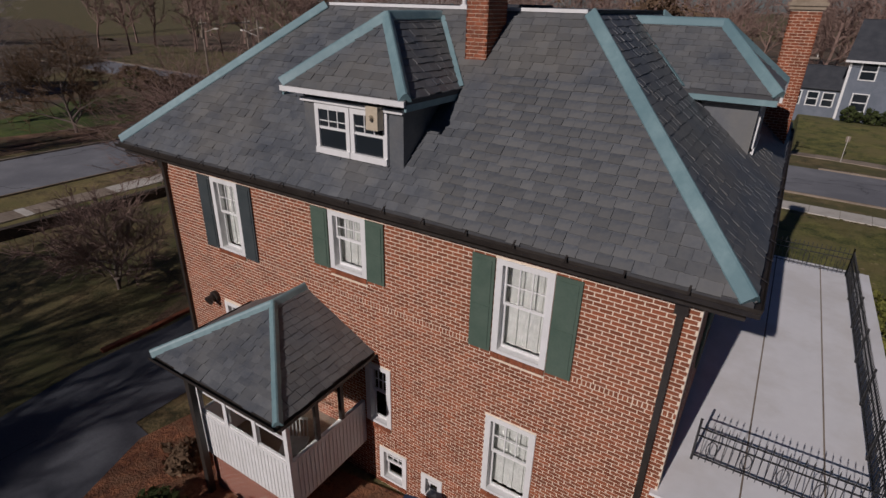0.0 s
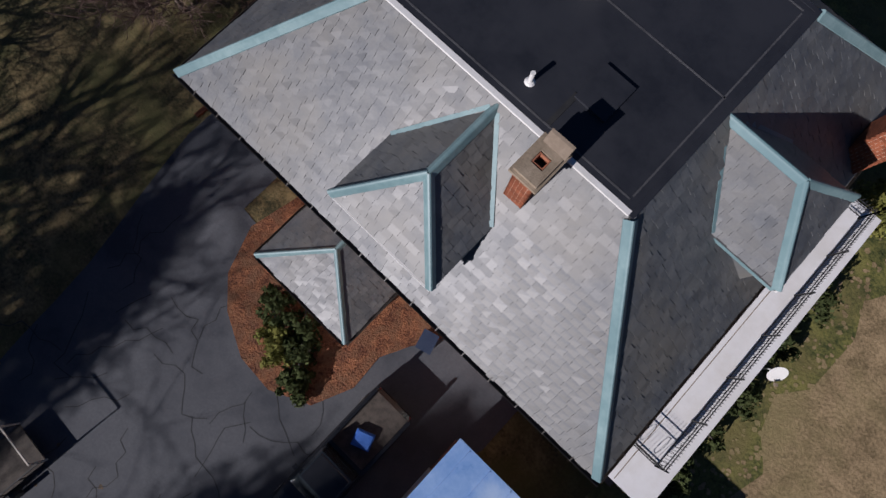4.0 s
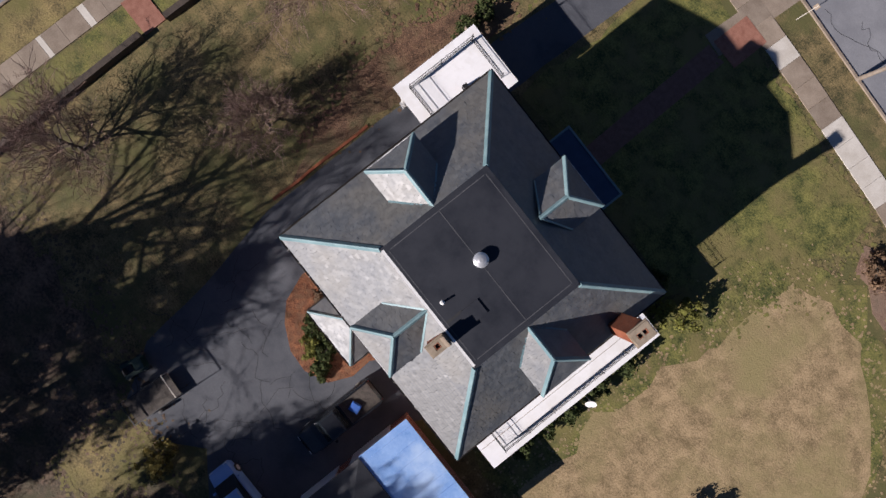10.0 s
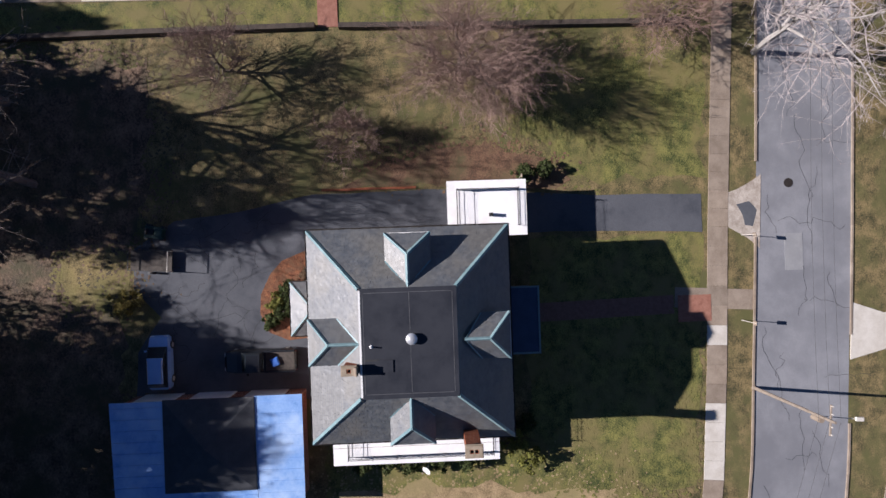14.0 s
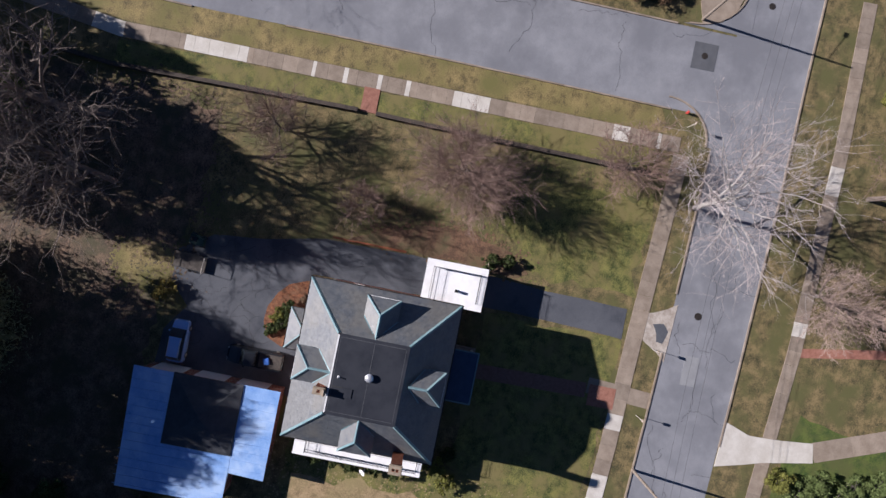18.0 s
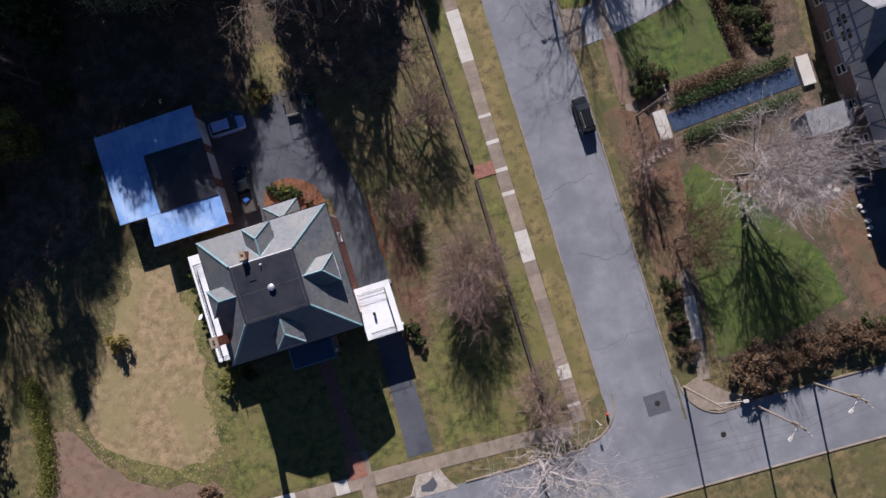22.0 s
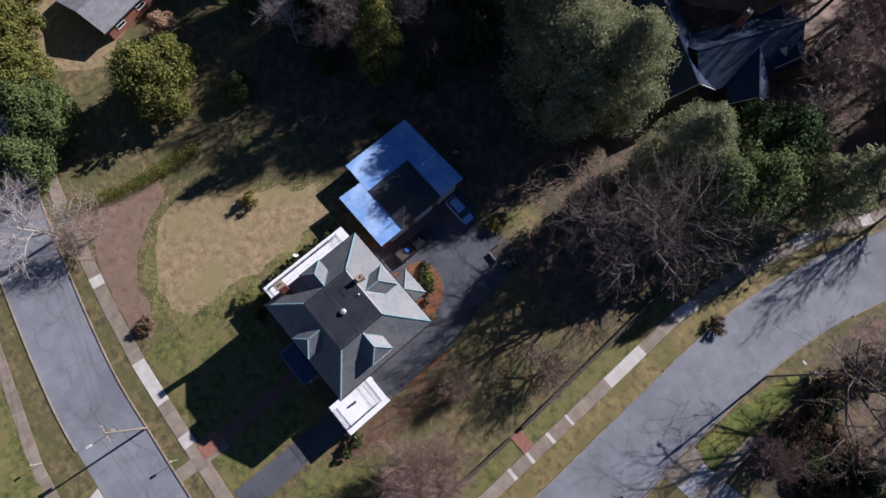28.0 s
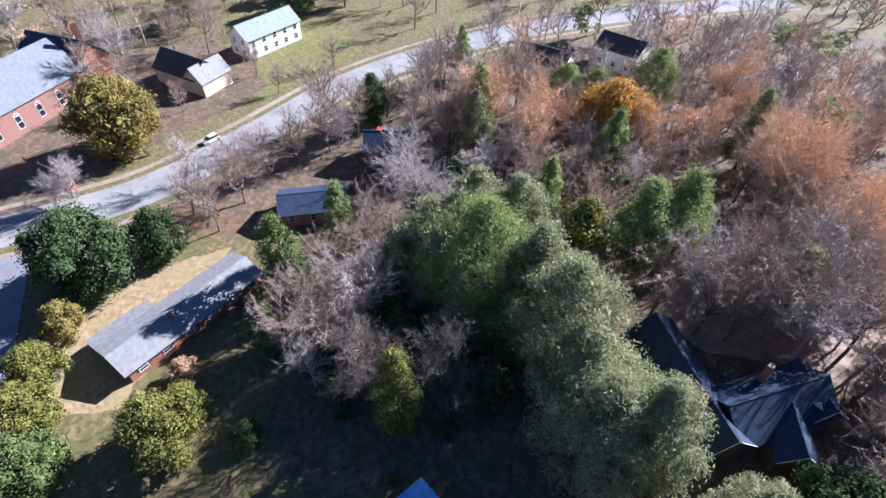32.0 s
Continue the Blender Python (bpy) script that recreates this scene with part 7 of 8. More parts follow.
put(leafy_tree("pine_tree", 42, 12, 6.6, DARKLEAF, "dark evergreen beside the dark house", "dome", 10000, 0.26, base=0.04, lumps=70), -20.5, -61.0)
put(leafy_tree("holly_tree", 43, 3.0, 2.6, GOLDEN, "low yellow-green bush behind the dark house", "round", 2500, 0.2, base=0.05, lumps=24), -19.0, -80.5)
put(leafy_tree("holly_tree", 44, 3.4, 2.6, HOLLY, "bright green bush by the lawn", "round", 3000, 0.16, base=0.03, lumps=26), 39.0, -8.6)
put(leafy_tree("pine_tree", 23, 25, 8.0, PINE, "tall pine with pale needle clumps", "dome", 22000, 0.21, base=0.12, lumps=90), 19.0, -51.5)
put(leafy_tree("pine_tree", 24, 25, 8.8, PINE_GREEN, "broad bright green pine among bare trees", "dome", 22000, 0.22, base=0.15, lumps=90), 35.5, -50.5)
put(leafy_tree("pine_tree", 25, 20.0, 5.0, PINE, "grey-green pine beside the dark house", "dome", 18000, 0.2, base=0.05, lumps=100), -12.7, -46.5)
# invented tree, added only to cast shade on the side lawn
put(bare_tree("garden_tree", 246, 21.5, 4.2, BARK_DARK, BARK_DARK, "dark bare tree added behind the garage to shade the lawn", 9000, 1.0, 0.016, 0.5, levels=3, trunk=0.26, kids=(16, 8, 6), start=0.25, up=0.4, thin_r=0.02), 22.2, -32.0)
put(leafy_tree("holly_tree", 45, 15.5, 5.4, HOLLY, "dark glossy evergreen among the bare oaks", "round", 16000, 0.2, base=0.05, lumps=90), -18.6, -45.8)
put(bare_tree("garden_tree", 46, 18, 5.2, BARK, BARK, "tall dense bare tree at the lawn's end", 12000, 1.0, 0.018, 0.5, levels=3, trunk=0.3, kids=(16, 9, 6), start=0.15, up=0.3, thin_r=0.026), 34.0, -26.5)
for k, (x, y, h, r, m, lab) in enumerate([(22.5, -74, 24.5, 4.4, PINE_GREEN, "tall bright green pine in the wood"), (20, -82, 24, 4.4, PINE_GREEN, "tall narrow green pine in the wood"), (1.7, -89, 17, 6.5, PINE, "grey-green pine behind the dark house"), (57, -132, 17, 5.5, PINE_GREEN, "pine beside the far houses"), (70, -112, 13, 4.2, PINE_GREEN, "small pine beside the far houses"), (65, -118, 12, 4.0, PINE_GREEN, "small round-topped pine by the far houses"), (26.8, -54, 24, 4.6, PINE, "slim grey-green pine among the bare trees"), (27, -64, 24, 4.6, OLIVE, "tall olive pine with a rounded top"),
                                          (11.5, -47.5, 20.5, 6.8, PINE, "grey-green pine crowded by others"), (27, -48, 15, 5.0, PINE_GREEN, "lower green pine at the wood's edge"), (40, -63, 21, 5.6, PINE, "tall grey-green pine in the wood"), (-22, -51, 15.0, 6, HOLLY, "dark evergreen behind the oaks"), (46, -49, 20, 6.0, PINE, "grey-green pine at the edge of the bare trees"),
                                          (45, -58, 22, 5.5, PINE, "grey-green pine among the bare crowns")]):
    put(leafy_tree("tall_pine", 220 + k, h, r, m, lab, "column" if r < 4.7 else "dome", 6500, 0.28, base=0.25 if r < 4.7 else 0.12, lumps=60), x, y)
put(leafy_tree("magnolia", 26, 15, 8.6, DARKLEAF, "dark glossy magnolia beside the long house", "round", 19000, 0.25, base=0.03, lumps=90), 85.5, -1.0)
put(leafy_tree("magnolia", 27, 11, 5.0, DARKLEAF, "smaller dark magnolia beside the long house", "round", 7500, 0.21, base=0.03, lumps=44), 84, -13.5)
put(leafy_tree("holly_tree", 28, 10.5, 5.6, OLIVE, "yellow-green evergreen with a lumpy crown", "round", 13000, 0.19, base=0.03, lumps=56), 45.5, 0.2)
put(leafy_tree("holly_tree", 29, 7.5, 3.4, OLIVE, "smaller yellow-green evergreen on the lawn", "round", 6400, 0.18, base=0.05, lumps=34), 47.5, -4.2)
put(leafy_tree("holly_tree", 30, 8.0, 4.2, HOLLY, "deep green evergreen by the street", "round", 8500, 0.19, base=0.05, lumps=40), 47.0, 20.5)
put(leafy_tree("holly_tree", 31, 8.5, 4.4, OLIVE, "olive evergreen near the long house", "round", 8500, 0.19, base=0.05, lumps=40), 67.5, 11.5)
put(leafy_tree("holly_tree", 32, 7.0, 3.6, GOLDEN, "pale olive evergreen on the dry lawn", "round", 7000, 0.18, base=0.05, lumps=34), 76.0, 6.0)
put(leafy_tree("holly_tree", 37, 4.6, 2.6, ORANGE, "small russet tree at the long house's end", "round", 3500, 0.17, base=0.1, lumps=26), 54.5, -5.8)
put(leafy_tree("holly_tree", 39, 9.0, 5.0, OLIVE, "broad yellow-green evergreen by the dry lawn", "round", 9000, 0.2, base=0.05, lumps=44), 60, 14.5)
put(leafy_tree("holly_tree", 40, 9.5, 5.4, HOLLY, "broad green evergreen near the street", "round", 9000, 0.2, base=0.05, lumps=44), 52, 15.5)
put(leafy_tree("holly_tree", 47, 12.5, 4.0, HOLLY, "grey-green evergreen behind the long house", "column", 9000, 0.2, base=0.1, lumps=50), 57.5, -27.5)
put(leafy_tree("holly_tree", 48, 17.0, 3.8, HOLLY, "tall thin evergreen shading the long house", "column", 5000, 0.2, base=0.2, lumps=40), 61.6, -27.5)
put(leafy_tree("holly_tree", 51, 11.0, 3.2, HOLLY, "grey-green evergreen at the bare trees' edge", "column", 7000, 0.19, base=0.06, lumps=44), 50.4, -19.0)
put(leafy_tree("holly_tree", 38, 9.0, 5.0, DARKLEAF, "dark evergreen under the maple", "round", 7000, 0.24, base=0.05, lumps=40), 65, -92)
put(leafy_tree("oak_tree", 33, 17, 9.5, GOLDEN, "broad golden-olive tree beside the church", "round", 17000, 0.28, base=0.1, lumps=90), 126, -19)
put(leafy_tree("spruce", 34, 13, 3.6, DARKLEAF, "dark pointed conifer beside the street", "column", 7000, 0.22, base=0.05, lumps=44), 98, -72)
put(leafy_tree("maple_tree", 35, 19, 8.6, YELLOW, "bright yellow-orange maple in the wood", "round", 12000, 0.26, base=0.3, lumps=70), 50, -104)
put(bare_tree("beech_tree", 36, 17, 8.6, BARK, TWIG_RUSSET, "large russet tree by the blue-grey roof", 16000, 1.0, 0.026, 0.5, levels=3, trunk=0.3, kids=(16, 9, 6), start=0.2, up=0.3, thin_r=0.026), 75, -86)
put(bare_tree("beech_tree", 136, 19, 10.5, BARK, TWIG_RUSSET, "broad coppery tree beyond the dark house", 18000, 1.1, 0.03, 0.5, levels=3, trunk=0.36, kids=(16, 9, 6), start=0.2, up=0.3, thin_r=0.03), 13, -112)
put(bare_tree("beech_tree", 137, 17, 9.0, BARK, TWIG_RUSSET, "coppery tree at the wood's far edge", 14000, 1.1, 0.03, 0.5, levels=3, trunk=0.3, kids=(16, 9, 6), start=0.2, up=0.3, thin_r=0.03), -2, -106)

# shrubs near the house and on the lawns
for i, (x, y, h, r, m, lab) in enumerate([(-2.9, -10.6, 0.9, 0.8, SHRUB, "low green shrub in the mulch bed"), (-1.9, -11.6, 1.0, 0.9, OLIVE, "low green shrub in the mulch bed"), (-0.9, -11.2, 1.1, 1.0, SHRUB, "rounded green shrub in the mulch bed"), (-1.6, -10.4, 1.0, 0.9, SHRUB, "dark spreading shrub by the back porch"), (-0.2, -12.1, 0.8, 0.7, SHRUB, "low dark shrub in the mulch bed"), (-4.2, -9.0, 0.7, 0.6, BROWNLEAF, "dry russet shrub in the mulch bed"),
                                          (12.0, -4.6, 1.4, 1.0, SHRUB, "clipped shrub along the side porch"), (12.0, -2.6, 1.3, 1.0, SHRUB, "clipped shrub along the side porch"), (12.1, -0.7, 1.5, 1.1, SHRUB, "clipped shrub along the side porch"), (12.0, 2.0, 1.3, 1.0, SHRUB, "clipped shrub along the side porch"), (12.0, 4.2, 1.6, 1.2, SHRUB, "clipped shrub along the side porch"), (10.6, 8.0, 2.0, 1.3, OLIVE, "loose yellow-green shrub by the chimney"), (12.2, 9.6, 1.8, 1.2, OLIVE, "loose yellow-green shrub by the lawn"), (9.2, 9.2, 1.5, 1.0, SHRUB, "green shrub in the house's shade"),
                                          (23.6, 0.6, 2.1, 1.7, GOLDEN, "round olive shrub alone on the dry lawn"), (-11.8, 9.6, 1.6, 1.1, SHRUB, "broad-leaved shrub beside the carriage porch"), (-12.4, 11.4, 1.3, 0.9, SHRUB, "green shrub by the driveway"), (18.2, 22.0, 1.3, 1.6, BROWNLEAF, "low brown shrub in the mulch bed"), (-49.2, -11.6, 1.8, 2.4, SHRUB, "grey-green shrub beside the walk"), (-52.5, 26.0, 2.6, 2.6, BROWNLEAF, "russet-brown shrub by the corner"), (-49.5, 27.8, 2.4, 2.4, BROWNLEAF, "russet shrub by the crossing"), (-2.4, -23.9, 1.6, 1.4, GOLDEN, "yellowing shrub at the court's edge"), (-33.0, -37.2, 1.4, 1.6, BROWNLEAF, "dry russet bush hanging over the kerb"), (-31.0, 52.0, 1.6, 1.5, SHRUB, "green shrub by a front garden")]):
    put(shrub("shrub", 60 + i, h, r, m, lab), x, y)
for i, u in enumerate((-7.2, -5.6, -4.0, -2.6, 2.6, 4.2, 5.8, 7.4)):
    q = COLONIAL(u, -5.7, 1.0)
    put(shrub("shrub", 160 + i, 1.5, 1.0, SHRUB, "clipped green shrub before the grey-blue house", 900, 0.12), q.x, q.y, 0.95)
for i, (x, y, h, r, m) in enumerate([(4.9, 44.6, 2.0, 1.5, OLIVE), (5.8, 46.8, 2.2, 1.7, HOLLY), (4.4, 48.6, 2.0, 1.6, HOLLY), (5.6, 50.6, 2.4, 1.8, HOLLY), (4.0, 52.6, 2.0, 1.6, HOLLY), (3.2, 55.0, 2.2, 1.7, HOLLY), (-41.5, 52.0, 2.6, 2.2, HOLLY), (-46, 51.4, 2.2, 1.9, HOLLY), (-37.5, 48.8, 1.6, 1.4, OLIVE), (-35, 52, 1.8, 1.6, SHRUB)]):
    put(shrub("shrub", 180 + i, h, r, m, "bright green shrub beside the driveway across the street" if i < 6 else "green garden shrub across the street", 1600, 0.13), x, y)
hedge = thing("hedge", "trimmed green hedge along the lawn", "hedge")
rng = np.random.default_rng(5)
line = [(39.5 - 3.6 * math.sin(min(1.0, k / 20) * 1.57), 21.3 - 0.8 * k, 0.45) for k in range(25)]
mesh_object("leaves", *leaf_cards(line, 0.09, rng, 14000, (0.6, 0.45, 0.28), 0.3), OLIVE, hedge)
for a, b in (((-52, -2.9), (-66.5, -3.7)), ((-52, -7.4), (-66.5, -8.4)), ((-52.6, -8.9), (-61, -9.4)), ((-61.4, -11), (-60.8, -19.4))):
    h = thing("hedge", "thin dark hedge beside the neighbour's walk", "hedge")
    line = [(a[0] + (b[0] - a[0]) * k / 20, a[1] + (b[1] - a[1]) * k / 20, 0.6) for k in range(21)]
    mesh_object("leaves", *leaf_cards(line, 0.1, rng, 4200, (0.42, 0.42, 0.28), 0.3), (DARKLEAF, BROWNLEAF)[a[1] < -8], h)


SHRUBS = [shrub("garden_shrub", 90 + k, 1.6 + 0.5 * k, 1.5 + 0.3 * k, (SHRUB, SHRUB, BROWNLEAF)[k], ("grey-green garden shrub among leaf litter", "dark evergreen garden shrub", "bare brown garden shrub with dense twigs")[k], 1400, 0.1) for k in range(3)]
random.seed(8)
SPOTS = [(random.uniform(-66, -61.8), random.uniform(-22, -11), random.uniform(0.6, 0.9)) for k in range(16)] + [(-50 - 1.5 * k, 26.8 + random.uniform(-0.8, 1.6), random.uniform(0.8, 1.1)) for k in range(14)] + [(random.uniform(-74, -48.5), random.uniform(-39, -29.5), random.uniform(0.9, 1.5)) for k in range(60)] + [(-43.9 + random.uniform(-0.4, 0.5), 13.5 + 1.1 * k, random.uniform(0.5, 0.7)) for k in range(9)] + [(-47.8 - 1.1 * k, -10.6 + random.uniform(-0.8, 0.6), 0.75) for k in range(4)] + [(-66.5 + random.uniform(-1, 1), 3.5 + 1.6 * k, 0.7) for k in range(3)] + [(-46.8 - 0.55 * k + random.uniform(-2.5, 1.0), -41 - 1.1 * k + random.uniform(-1, 1), random.uniform(0.6, 1.1)) for k in range(22)]
for k, (x, y, sc) in enumerate(SPOTS):
    o = copy_thing(SHRUBS[2 if 16 <= k < 30 else k % 3], pose(x, y, 0, 0, 0, 57 * k))
    o.scale = (sc, sc, sc * 0.9)
for k, t in enumerate(SHRUBS):
    put(t, -66.5 - 1.2 * k, 26 + k)

# woods: a few trees of each sort, planted many times
WOOD = [bare_tree("wood_tree", 40 + k, 14 + k, 4.8 + 0.4 * k, (BARK, BARK_DARK, BARK_PALE)[k % 3], (TWIG_RED, TWIG_RED, TWIG_GREY)[k % 3], ("bare grey tree in the wood", "bare reddish tree in the wood", "bare pale tree in the wood")[k % 3], 1700, 1.5, 0.032, 0.4, levels=2, trunk=0.24, kids=(13, 8), start=0.3, up=0.4, thin_r=0.03) for k in range(4)]
RUSSET = [bare_tree("beech_tree", 50 + k, 15 + 2 * k, 6.0, BARK, TWIG_RUSSET, "coppery beech tree with clinging leaves", 5200, 1.0, 0.04, 0.5, levels=3, trunk=0.26, kids=(13, 7, 4), start=0.22, up=0.35, thin_r=0.03) for k in range(2)]
PINES = [leafy_tree("wood_pine", 54 + k, 19 + 2 * k, 5.0, (PINE, PINE_GREEN)[k], "tall green pine in the wood", "cone", 3000, 0.36, None, 0.2, 50) for k in range(2)]
DARKS = [leafy_tree("wood_holly", 57, 8, 4, DARKLEAF, "dark evergreen holly in the undergrowth", "round", 2400, 0.28, None, 0.05, 34)]
for k, t in enumerate(WOOD + RUSSET + PINES + DARKS):
    put(t, 38 + 5.2 * k, -80 - 6 * (k % 3))
taken = [(x, y) for x, y in ((51, -28), (46, -34), (89, -32), (62, -57), (70, -62), (45, -77), (58, -42), (34, -52), (19, -54), (22.5, -74), (20, -82), (27, -64), (50, -104), (75, -86), (65, -92), (57, -132), (31, -73))]
taken += [(38 + 5.2 * k, -80 - 6 * (k % 3)) for k in range(9)]
KEEP = [(-30, 40, -42, 60), (50, 80, -32, 18), (-18, 18, -90, -54), (-90, -42, -30, 30), (122, 175, -100, 20), (68, 92, -74, -36), (0, 45, 40, 84), (74, 96, -158, -118), (-60, 60, 20, 62)]


def free(x, y, gap):
    """Keeps the woods off streets, lawns and houses."""
    for line, w in ((FRONT, 7), (SIDE, 8), (CROSS, 10)):
        if any((x - p[0]) ** 2 + (y - p[1]) ** 2 < w * w for p in line):
            return False
    for x0, x1, y0, y1 in KEEP:
        if x0 < x < x1 and y0 < y < y1:
            return False
    if any((x - a) ** 2 + (y - b) ** 2 < gap * gap for a, b in taken):
        return False
    taken.append((x, y))
    return True


random.seed(4)


def spots(x0, x1, y0, y1, n, gap):
    for _ in range(n):
        x, y = random.uniform(x0, x1), random.uniform(y0, y1)
        if free(x, y, gap):
            yield x, y


def wood(x0, x1, y0, y1, n, mix, gap, lo=0.75, hi=1.15):
    for x, y in spots(x0, x1, y0, y1, n, gap):
        u = random.random()
        src = random.choice(WOOD) if u < mix[0] else random.choice(RUSSET) if u < mix[1] else random.choice(PINES) if u < mix[2] else DARKS[0]
        plant(src, x, y, random.uniform(lo, hi), random.uniform(0, 360))


wood(30, 66, -75, -20, 75, (0.78, 0.79, 0.86), 4.6, 0.6, 0.95)
wood(-45, 105, -108, -56, 240, (0.79, 0.83, 0.92), 5.3, 0.75, 1.1)
wood(-35, 45, -150, -106, 70, (0.35, 0.92, 0.96), 8.5, 0.8, 1.2)
wood(-75, -44, -90, -32, 30, (0.75, 0.82, 0.86), 5.5, 0.5, 0.85)

# small dark hollies added to stand in for deep shade under the trees
for k in range(30):
    x, y = random.uniform(16, 50), random.uniform(-47, -20)
    if abs(x - 26.6) > 4 and not (40 < x < 58 and y > -22):
        plant(DARKS[0], x, y, random.uniform(0.25, 0.5), random.uniform(0, 360))
for k, (x, y, sc) in enumerate(((-15, -84, 1.25), (-10, -88, 1.3), (-5, -84, 1.2), (0, -82, 1.25), (4, -78, 1.2), (8, -75, 1.15), (12, -79, 1.25), (6, -85, 1.3), (11, -90, 1.3), (-20, -88, 1.2), (-3, -92, 1.3), (15, -72, 1.15), (-18, -74, 1.15), (-24, -80, 1.2), (-14, -95, 1.3), (3, -97, 1.3))):
    plant(WOOD[k % 4], x, y, sc, 77 * k)
# pines and hollies added to shade the ground beyond the side lawn
for x, y, sc in ((33, -43, 0.9), (40, -45, 1.0), (47, -42, 0.95)):
    plant(PINES[0], x, y, sc, 51 * x)
for x, y, sc in ((37, -35, 1.15), (43, -37, 1.05), (31, -37, 1.2), (22, -40, 1.0)):
    plant(DARKS[0], x, y, sc, 33 * x)
for k, (x, y, sc) in enumerate(((190, -60, 1.2), (196, -80, 1.2), (200, -40, 1.2), (188, -100, 1.1), (205, -105, 1.2), (198, -10, 1.2), (210, -25, 1.3), (176, -95, 1.0), (168, -108, 1.0), (160, -118, 1.0), (186, -72, 1.1), (192, 10, 1.2), (180, 24, 1.2))):
    plant((PINES[0], WOOD[2], WOOD[0], DARKS[0])[k % 4], x, y, sc * (1.6 if k % 4 == 3 else 1), 61 * k)
for k, (x, y, sc) in enumerate(((92, -22, 0.9), (96, -40, 0.75), (99, -52, 0.7), (101, -62, 0.8), (94, -48, 0.8), (108, -96, 0.8), (101, -90, 0.9), (113, -128, 0.8), (127, -60, 0.6), (131, -80, 0.6), (103, -28, 0.7), (84, -24, 0.8))):
    plant(WOOD[k % 4], x, y, sc, 47 * k)
for x, y, sc in ((146, -28, 0.9), (158, -22, 1.0), (172, -48, 1.0), (178, -62, 1.1), (182, -30, 1.1), (140, -60, 0.7), (134, -36, 0.6)):
    plant(WOOD[0], x, y, sc, 29 * x)
for x, y, sc in ((-58, -46, 0.85), (-50, -50, 0.9), (-66, -43, 0.8), (-73, -47, 0.9)):
    plant(WOOD[1], x, y, sc, 40 * x)

# the far woods, too many to count: one object for bare trees, one for leafy ones
rng = np.random.default_rng(31)
FAR_BARE = []
for k in range(3):
    la, lb, _ = limbs(np.random.default_rng(70 + k), 14, 4.6, levels=2, trunk=0.26, kids=(9, 3), start=0.3, up=0.4, thin_r=0.05)
    FAR_BARE.append(joined(tri(*tubes(la, 3)), spikes(la[4:] + lb, 420, 2.0, 0.05, rng, 0.4, 0.3)))
FAR_TUFT = []
for k in range(2):
    cs = [(rng.normal(0, 2.4), rng.normal(0, 2.4), rng.uniform(4, 14)) for _ in range(26)]
    FAR_TUFT.append(lump_leaves(cs, [rng.uniform(1.2, 2.2) for _ in cs], 0.4, rng, 760, (0, 0, 7), 0.8, 5))


def far_wood(name, label, kinds, places, mat, lo, hi):
    parts = []
    for x, y in places:
        v, f = kinds[int(rng.integers(len(kinds)))]
        a, sc = rng.uniform(0, 6.28), rng.uniform(lo, hi)
        c, s_ = math.cos(a) * sc, math.sin(a) * sc
        parts.append((np.c_[v[:, 0] * c - v[:, 1] * s_ + x, v[:, 0] * s_ + v[:, 1] * c + y, v[:, 2] * sc], f))
    return tagged(mesh_object(name, *joined(*parts), mat), label, "woods", kind="stuff")


far = [*spots(-60, 105, -185, -108, 330, 4.6), *spots(-110, 130, -290, -180, 260, 6.5), *spots(120, 290, -280, 70, 200, 7)]
near_front = [*spots(-130, 150, 62, 130, 260, 5), *spots(-160, 160, 130, 220, 80, 10), *spots(-160, -88, -120, 130, 80, 8)]
pick = rng.random(len(far))
front_pick = rng.random(len(near_front))
far_wood("far_bare_woods", "distant bare woods of pinkish grey trees", FAR_BARE, [p for p, u in zip(far, pick) if u < 0.5], TWIG_RED, 0.85, 1.25)
far_wood("far_bare_woods", "distant bare woods of pale trees", FAR_BARE, [p for p, u in zip(far, pick) if 0.5 <= u < 0.84], TWIG_GREY, 0.85, 1.25)
far_wood("far_leafy_woods", "distant russet-twigged trees", FAR_BARE, [p for p, u in zip(far, pick) if 0.84 <= u < 0.96], TWIG_RUSSET, 0.8, 1.2)
far_wood("far_green_woods", "distant evergreen trees", FAR_TUFT, [p for p, u in zip(far, pick) if 0.96 <= u], PINE, 0.8, 1.2)
far_wood("far_bare_woods", "brown bare woods across the street", FAR_BARE, [p for p, u in zip(near_front, front_pick) if u < 0.9], TWIG_BROWN, 0.85, 1.25)
far_wood("far_leafy_woods", "dry brown trees in the woods across the street", FAR_TUFT, [p for p, u in zip(near_front, front_pick) if 0.9 <= u], BROWNLEAF, 0.7, 1.1)


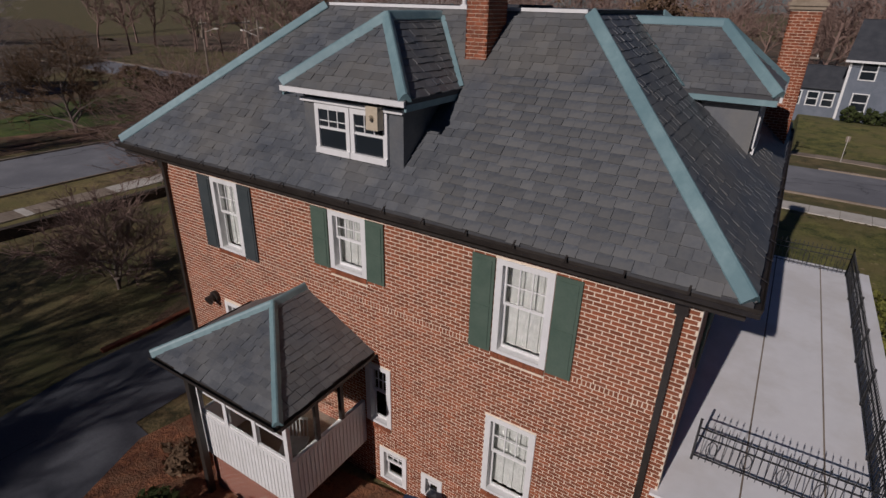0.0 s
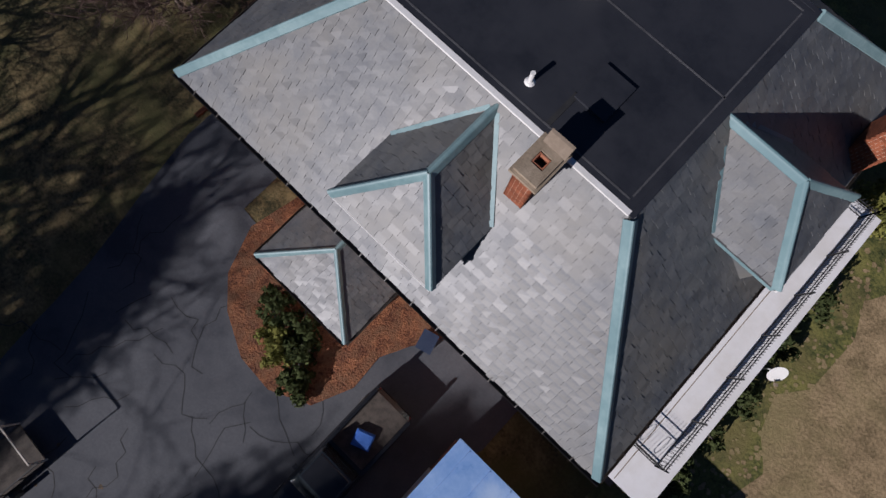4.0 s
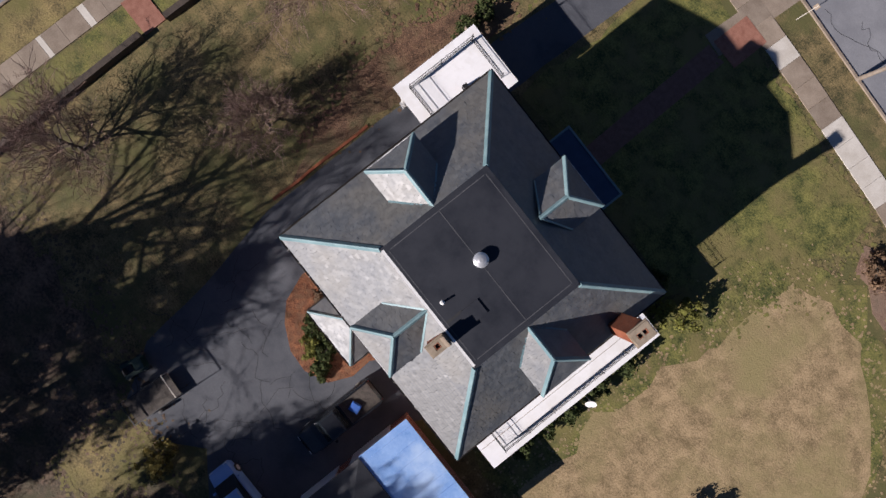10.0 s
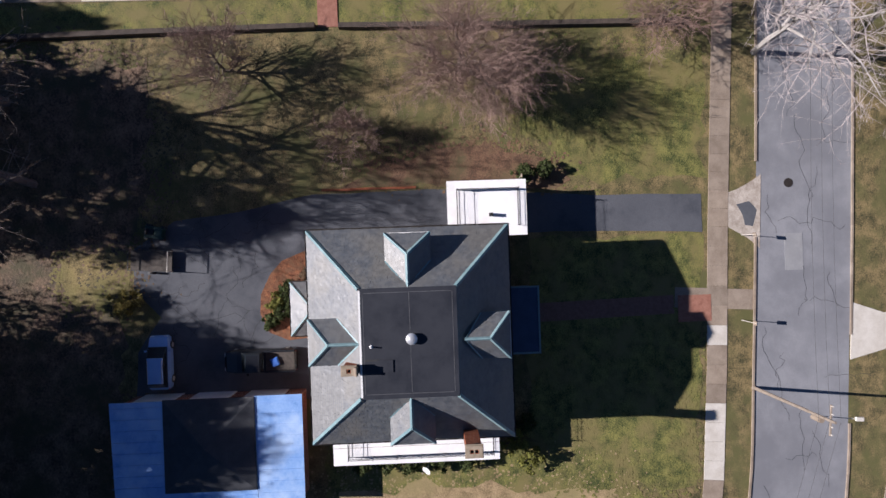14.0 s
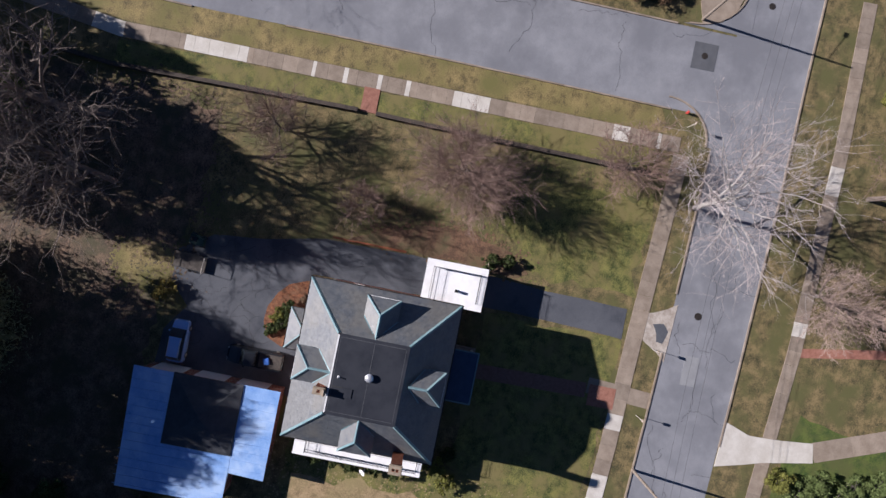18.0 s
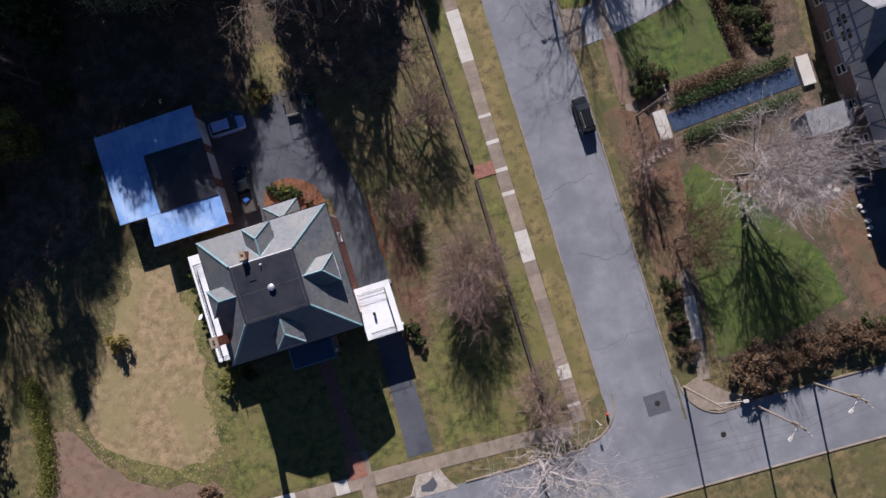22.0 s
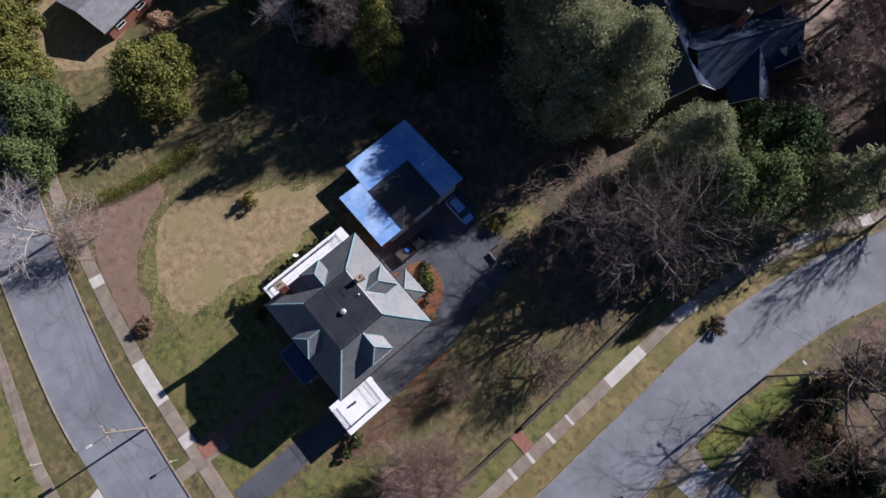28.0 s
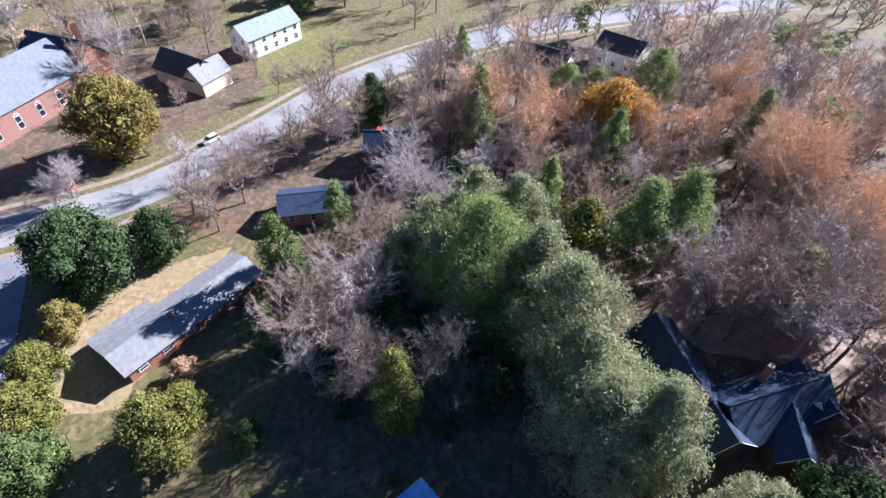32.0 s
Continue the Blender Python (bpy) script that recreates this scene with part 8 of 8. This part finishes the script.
# ---------------------------------------------------------------- slates and bricks, piece by piece
def slates(corners, rng, exposure=0.2):
    """Slates over a sloping face, as corner arrays: eave left, eave right, top right, top left."""
    p, q, r, s = (np.array(c, float) for c in corners)
    up = (s + r) / 2 - (p + q) / 2
    n = np.cross(q - p, up)
    n /= np.linalg.norm(n)
    if n[2] < 0:
        n = -n
    e = (q - p) / np.linalg.norm(q - p)
    g = np.cross(n, e)
    if g[2] < 0:
        g = -g
    L = (s - p) @ g
    rows, out = int(L / exposure), []
    exposure = L / rows
    for k in range(rows):
        h0, h1 = k * exposure, (k + 1) * exposure + 0.05
        hm = min(L, (k + 0.5) * exposure)
        lo = ((s - p) @ e) * hm / L
        hi = (q - p) @ e + ((r - q) @ e) * hm / L
        u = lo - rng.random() * 0.25
        while u < hi:
            w = rng.uniform(0.2, 0.34)
            a, b = max(u, lo) + 0.003, min(u + w, hi) - 0.003
            u += w
            if b - a < 0.04:
                continue
            t0, t1, t2 = 0.016 + rng.random() * 0.017, 0.005 + rng.random() * 0.006, rng.normal(0, 0.0032)
            d = rng.normal(0, 0.011)
            base = p + n * 0.004
            c = [base + e * a + g * (h0 + d), base + e * b + g * (h0 + d + rng.normal(0, 0.003)), base + e * b + g * h1, base + e * a + g * h1]
            out.append([c[0] + n * (t0 - t2), c[1] + n * (t0 + t2), c[2] + n * t1, c[3] + n * t1, c[0] - n * 0.002, c[1] - n * 0.002, c[2] - n * 0.012, c[3] - n * 0.012])
    return np.array(out)


BOX = np.array([(0, 1, 2, 3), (4, 0, 3, 7), (1, 5, 6, 2), (4, 5, 1, 0)])


def joined(name, blocks, mat, parent, label):
    n = len(blocks)
    f = (BOX[None] + (np.arange(n) * 8)[:, None, None]).reshape(-1, 4)
    return tagged(mesh_object(name, blocks.reshape(-1, 3), f, mat, parent), label, kind="stuff")


def singles(name, blocks, mat, parent):
    """Blocks as pieces of their own, each with its origin at its middle."""
    for b in blocks:
        c = b.mean(0)
        o = mesh_object(name, b - c, BOX, mat, parent)
        o.location = Vector(c)


rng = np.random.default_rng(7)
slopes = [o for o in house.children if o.name.startswith("roof_slope")]
for i, (sl, corners) in enumerate(zip(slopes, SLOPES)):
    bl = slates(corners, rng)
    if i == 0:  # the back slope keeps some slates apart
        mid = bl.mean(1)
        near = (mid[:, 0] > 2.3) & (mid[:, 0] < 6.0) & (mid[:, 2] < EZ + 2.2)
        pick = np.where(near)[0][:290]
        singles("slate", bl[pick], SLATE, sl)
        bl = np.delete(bl, pick, 0)
    joined("slate_cover", bl, SLATE, sl, "grey slates in uneven courses")
for d, corners in DORMER_PLANES + PORCH_PLANES:
    joined("slate_cover", slates(corners, rng, 0.17), SLATE, d, "grey slates")

# bricks of the back wall, with a soldier band under the upper sills
course, length, joint = 0.086, 0.232, 0.02
holes = [(c - h, c + h, s - 0.13, t) for c, h, s, t in BACK]
blocks, k, z = [], 0, 0.0
band = 5.3
while z < ZT - 0.03:
    tall = 0.12 if abs(z - band) < course / 2 else course
    wide = 0.083 if tall > course else length
    x = -WX + 0.002 - (0.5 * wide if k % 2 else 0.0)
    while x < WX:
        a, b = max(x, -WX) + joint / 2, min(x + wide, WX) - joint / 2
        x += wide
        if b - a < 0.03:
            continue
        cuts = [(a, b)]
        for h0, h1, s0, s1 in holes:
            if z + tall > s0 and z < s1:
                cuts = [c for u, w in cuts for c in ((u, min(w, h0 - 0.004)), (max(u, h1 + 0.004), w)) if c[1] - c[0] > 0.025]
        for u, w in cuts:
            y = -WY - 0.005 - 0.003 * rng.random()
            z0, z1 = z + joint / 2, min(z + tall - joint / 2, ZT - 0.02)
            blocks.append([(u, y, z0), (w, y, z0), (w, y, z1), (u, y, z1), (u, -WY + 0.005, z0), (w, -WY + 0.005, z0), (w, -WY + 0.005, z1), (u, -WY + 0.005, z1)])
    z += tall
    k += 1
blocks = np.array(blocks)
mid = blocks.mean(1)
pick = np.where((mid[:, 0] > 5.25) & (mid[:, 2] > 4.4) & (mid[:, 2] < 7.5))[0][:290]
BOX_B = np.array([(0, 1, 2, 3), (4, 0, 3, 7), (1, 5, 6, 2), (4, 5, 1, 0), (3, 2, 6, 7)])
BOX = BOX_B
singles("brick", blocks[pick], BRICK, wall_back)
joined("brick_cover", np.delete(blocks, pick, 0), BRICK, wall_back, "red bricks in running bond")
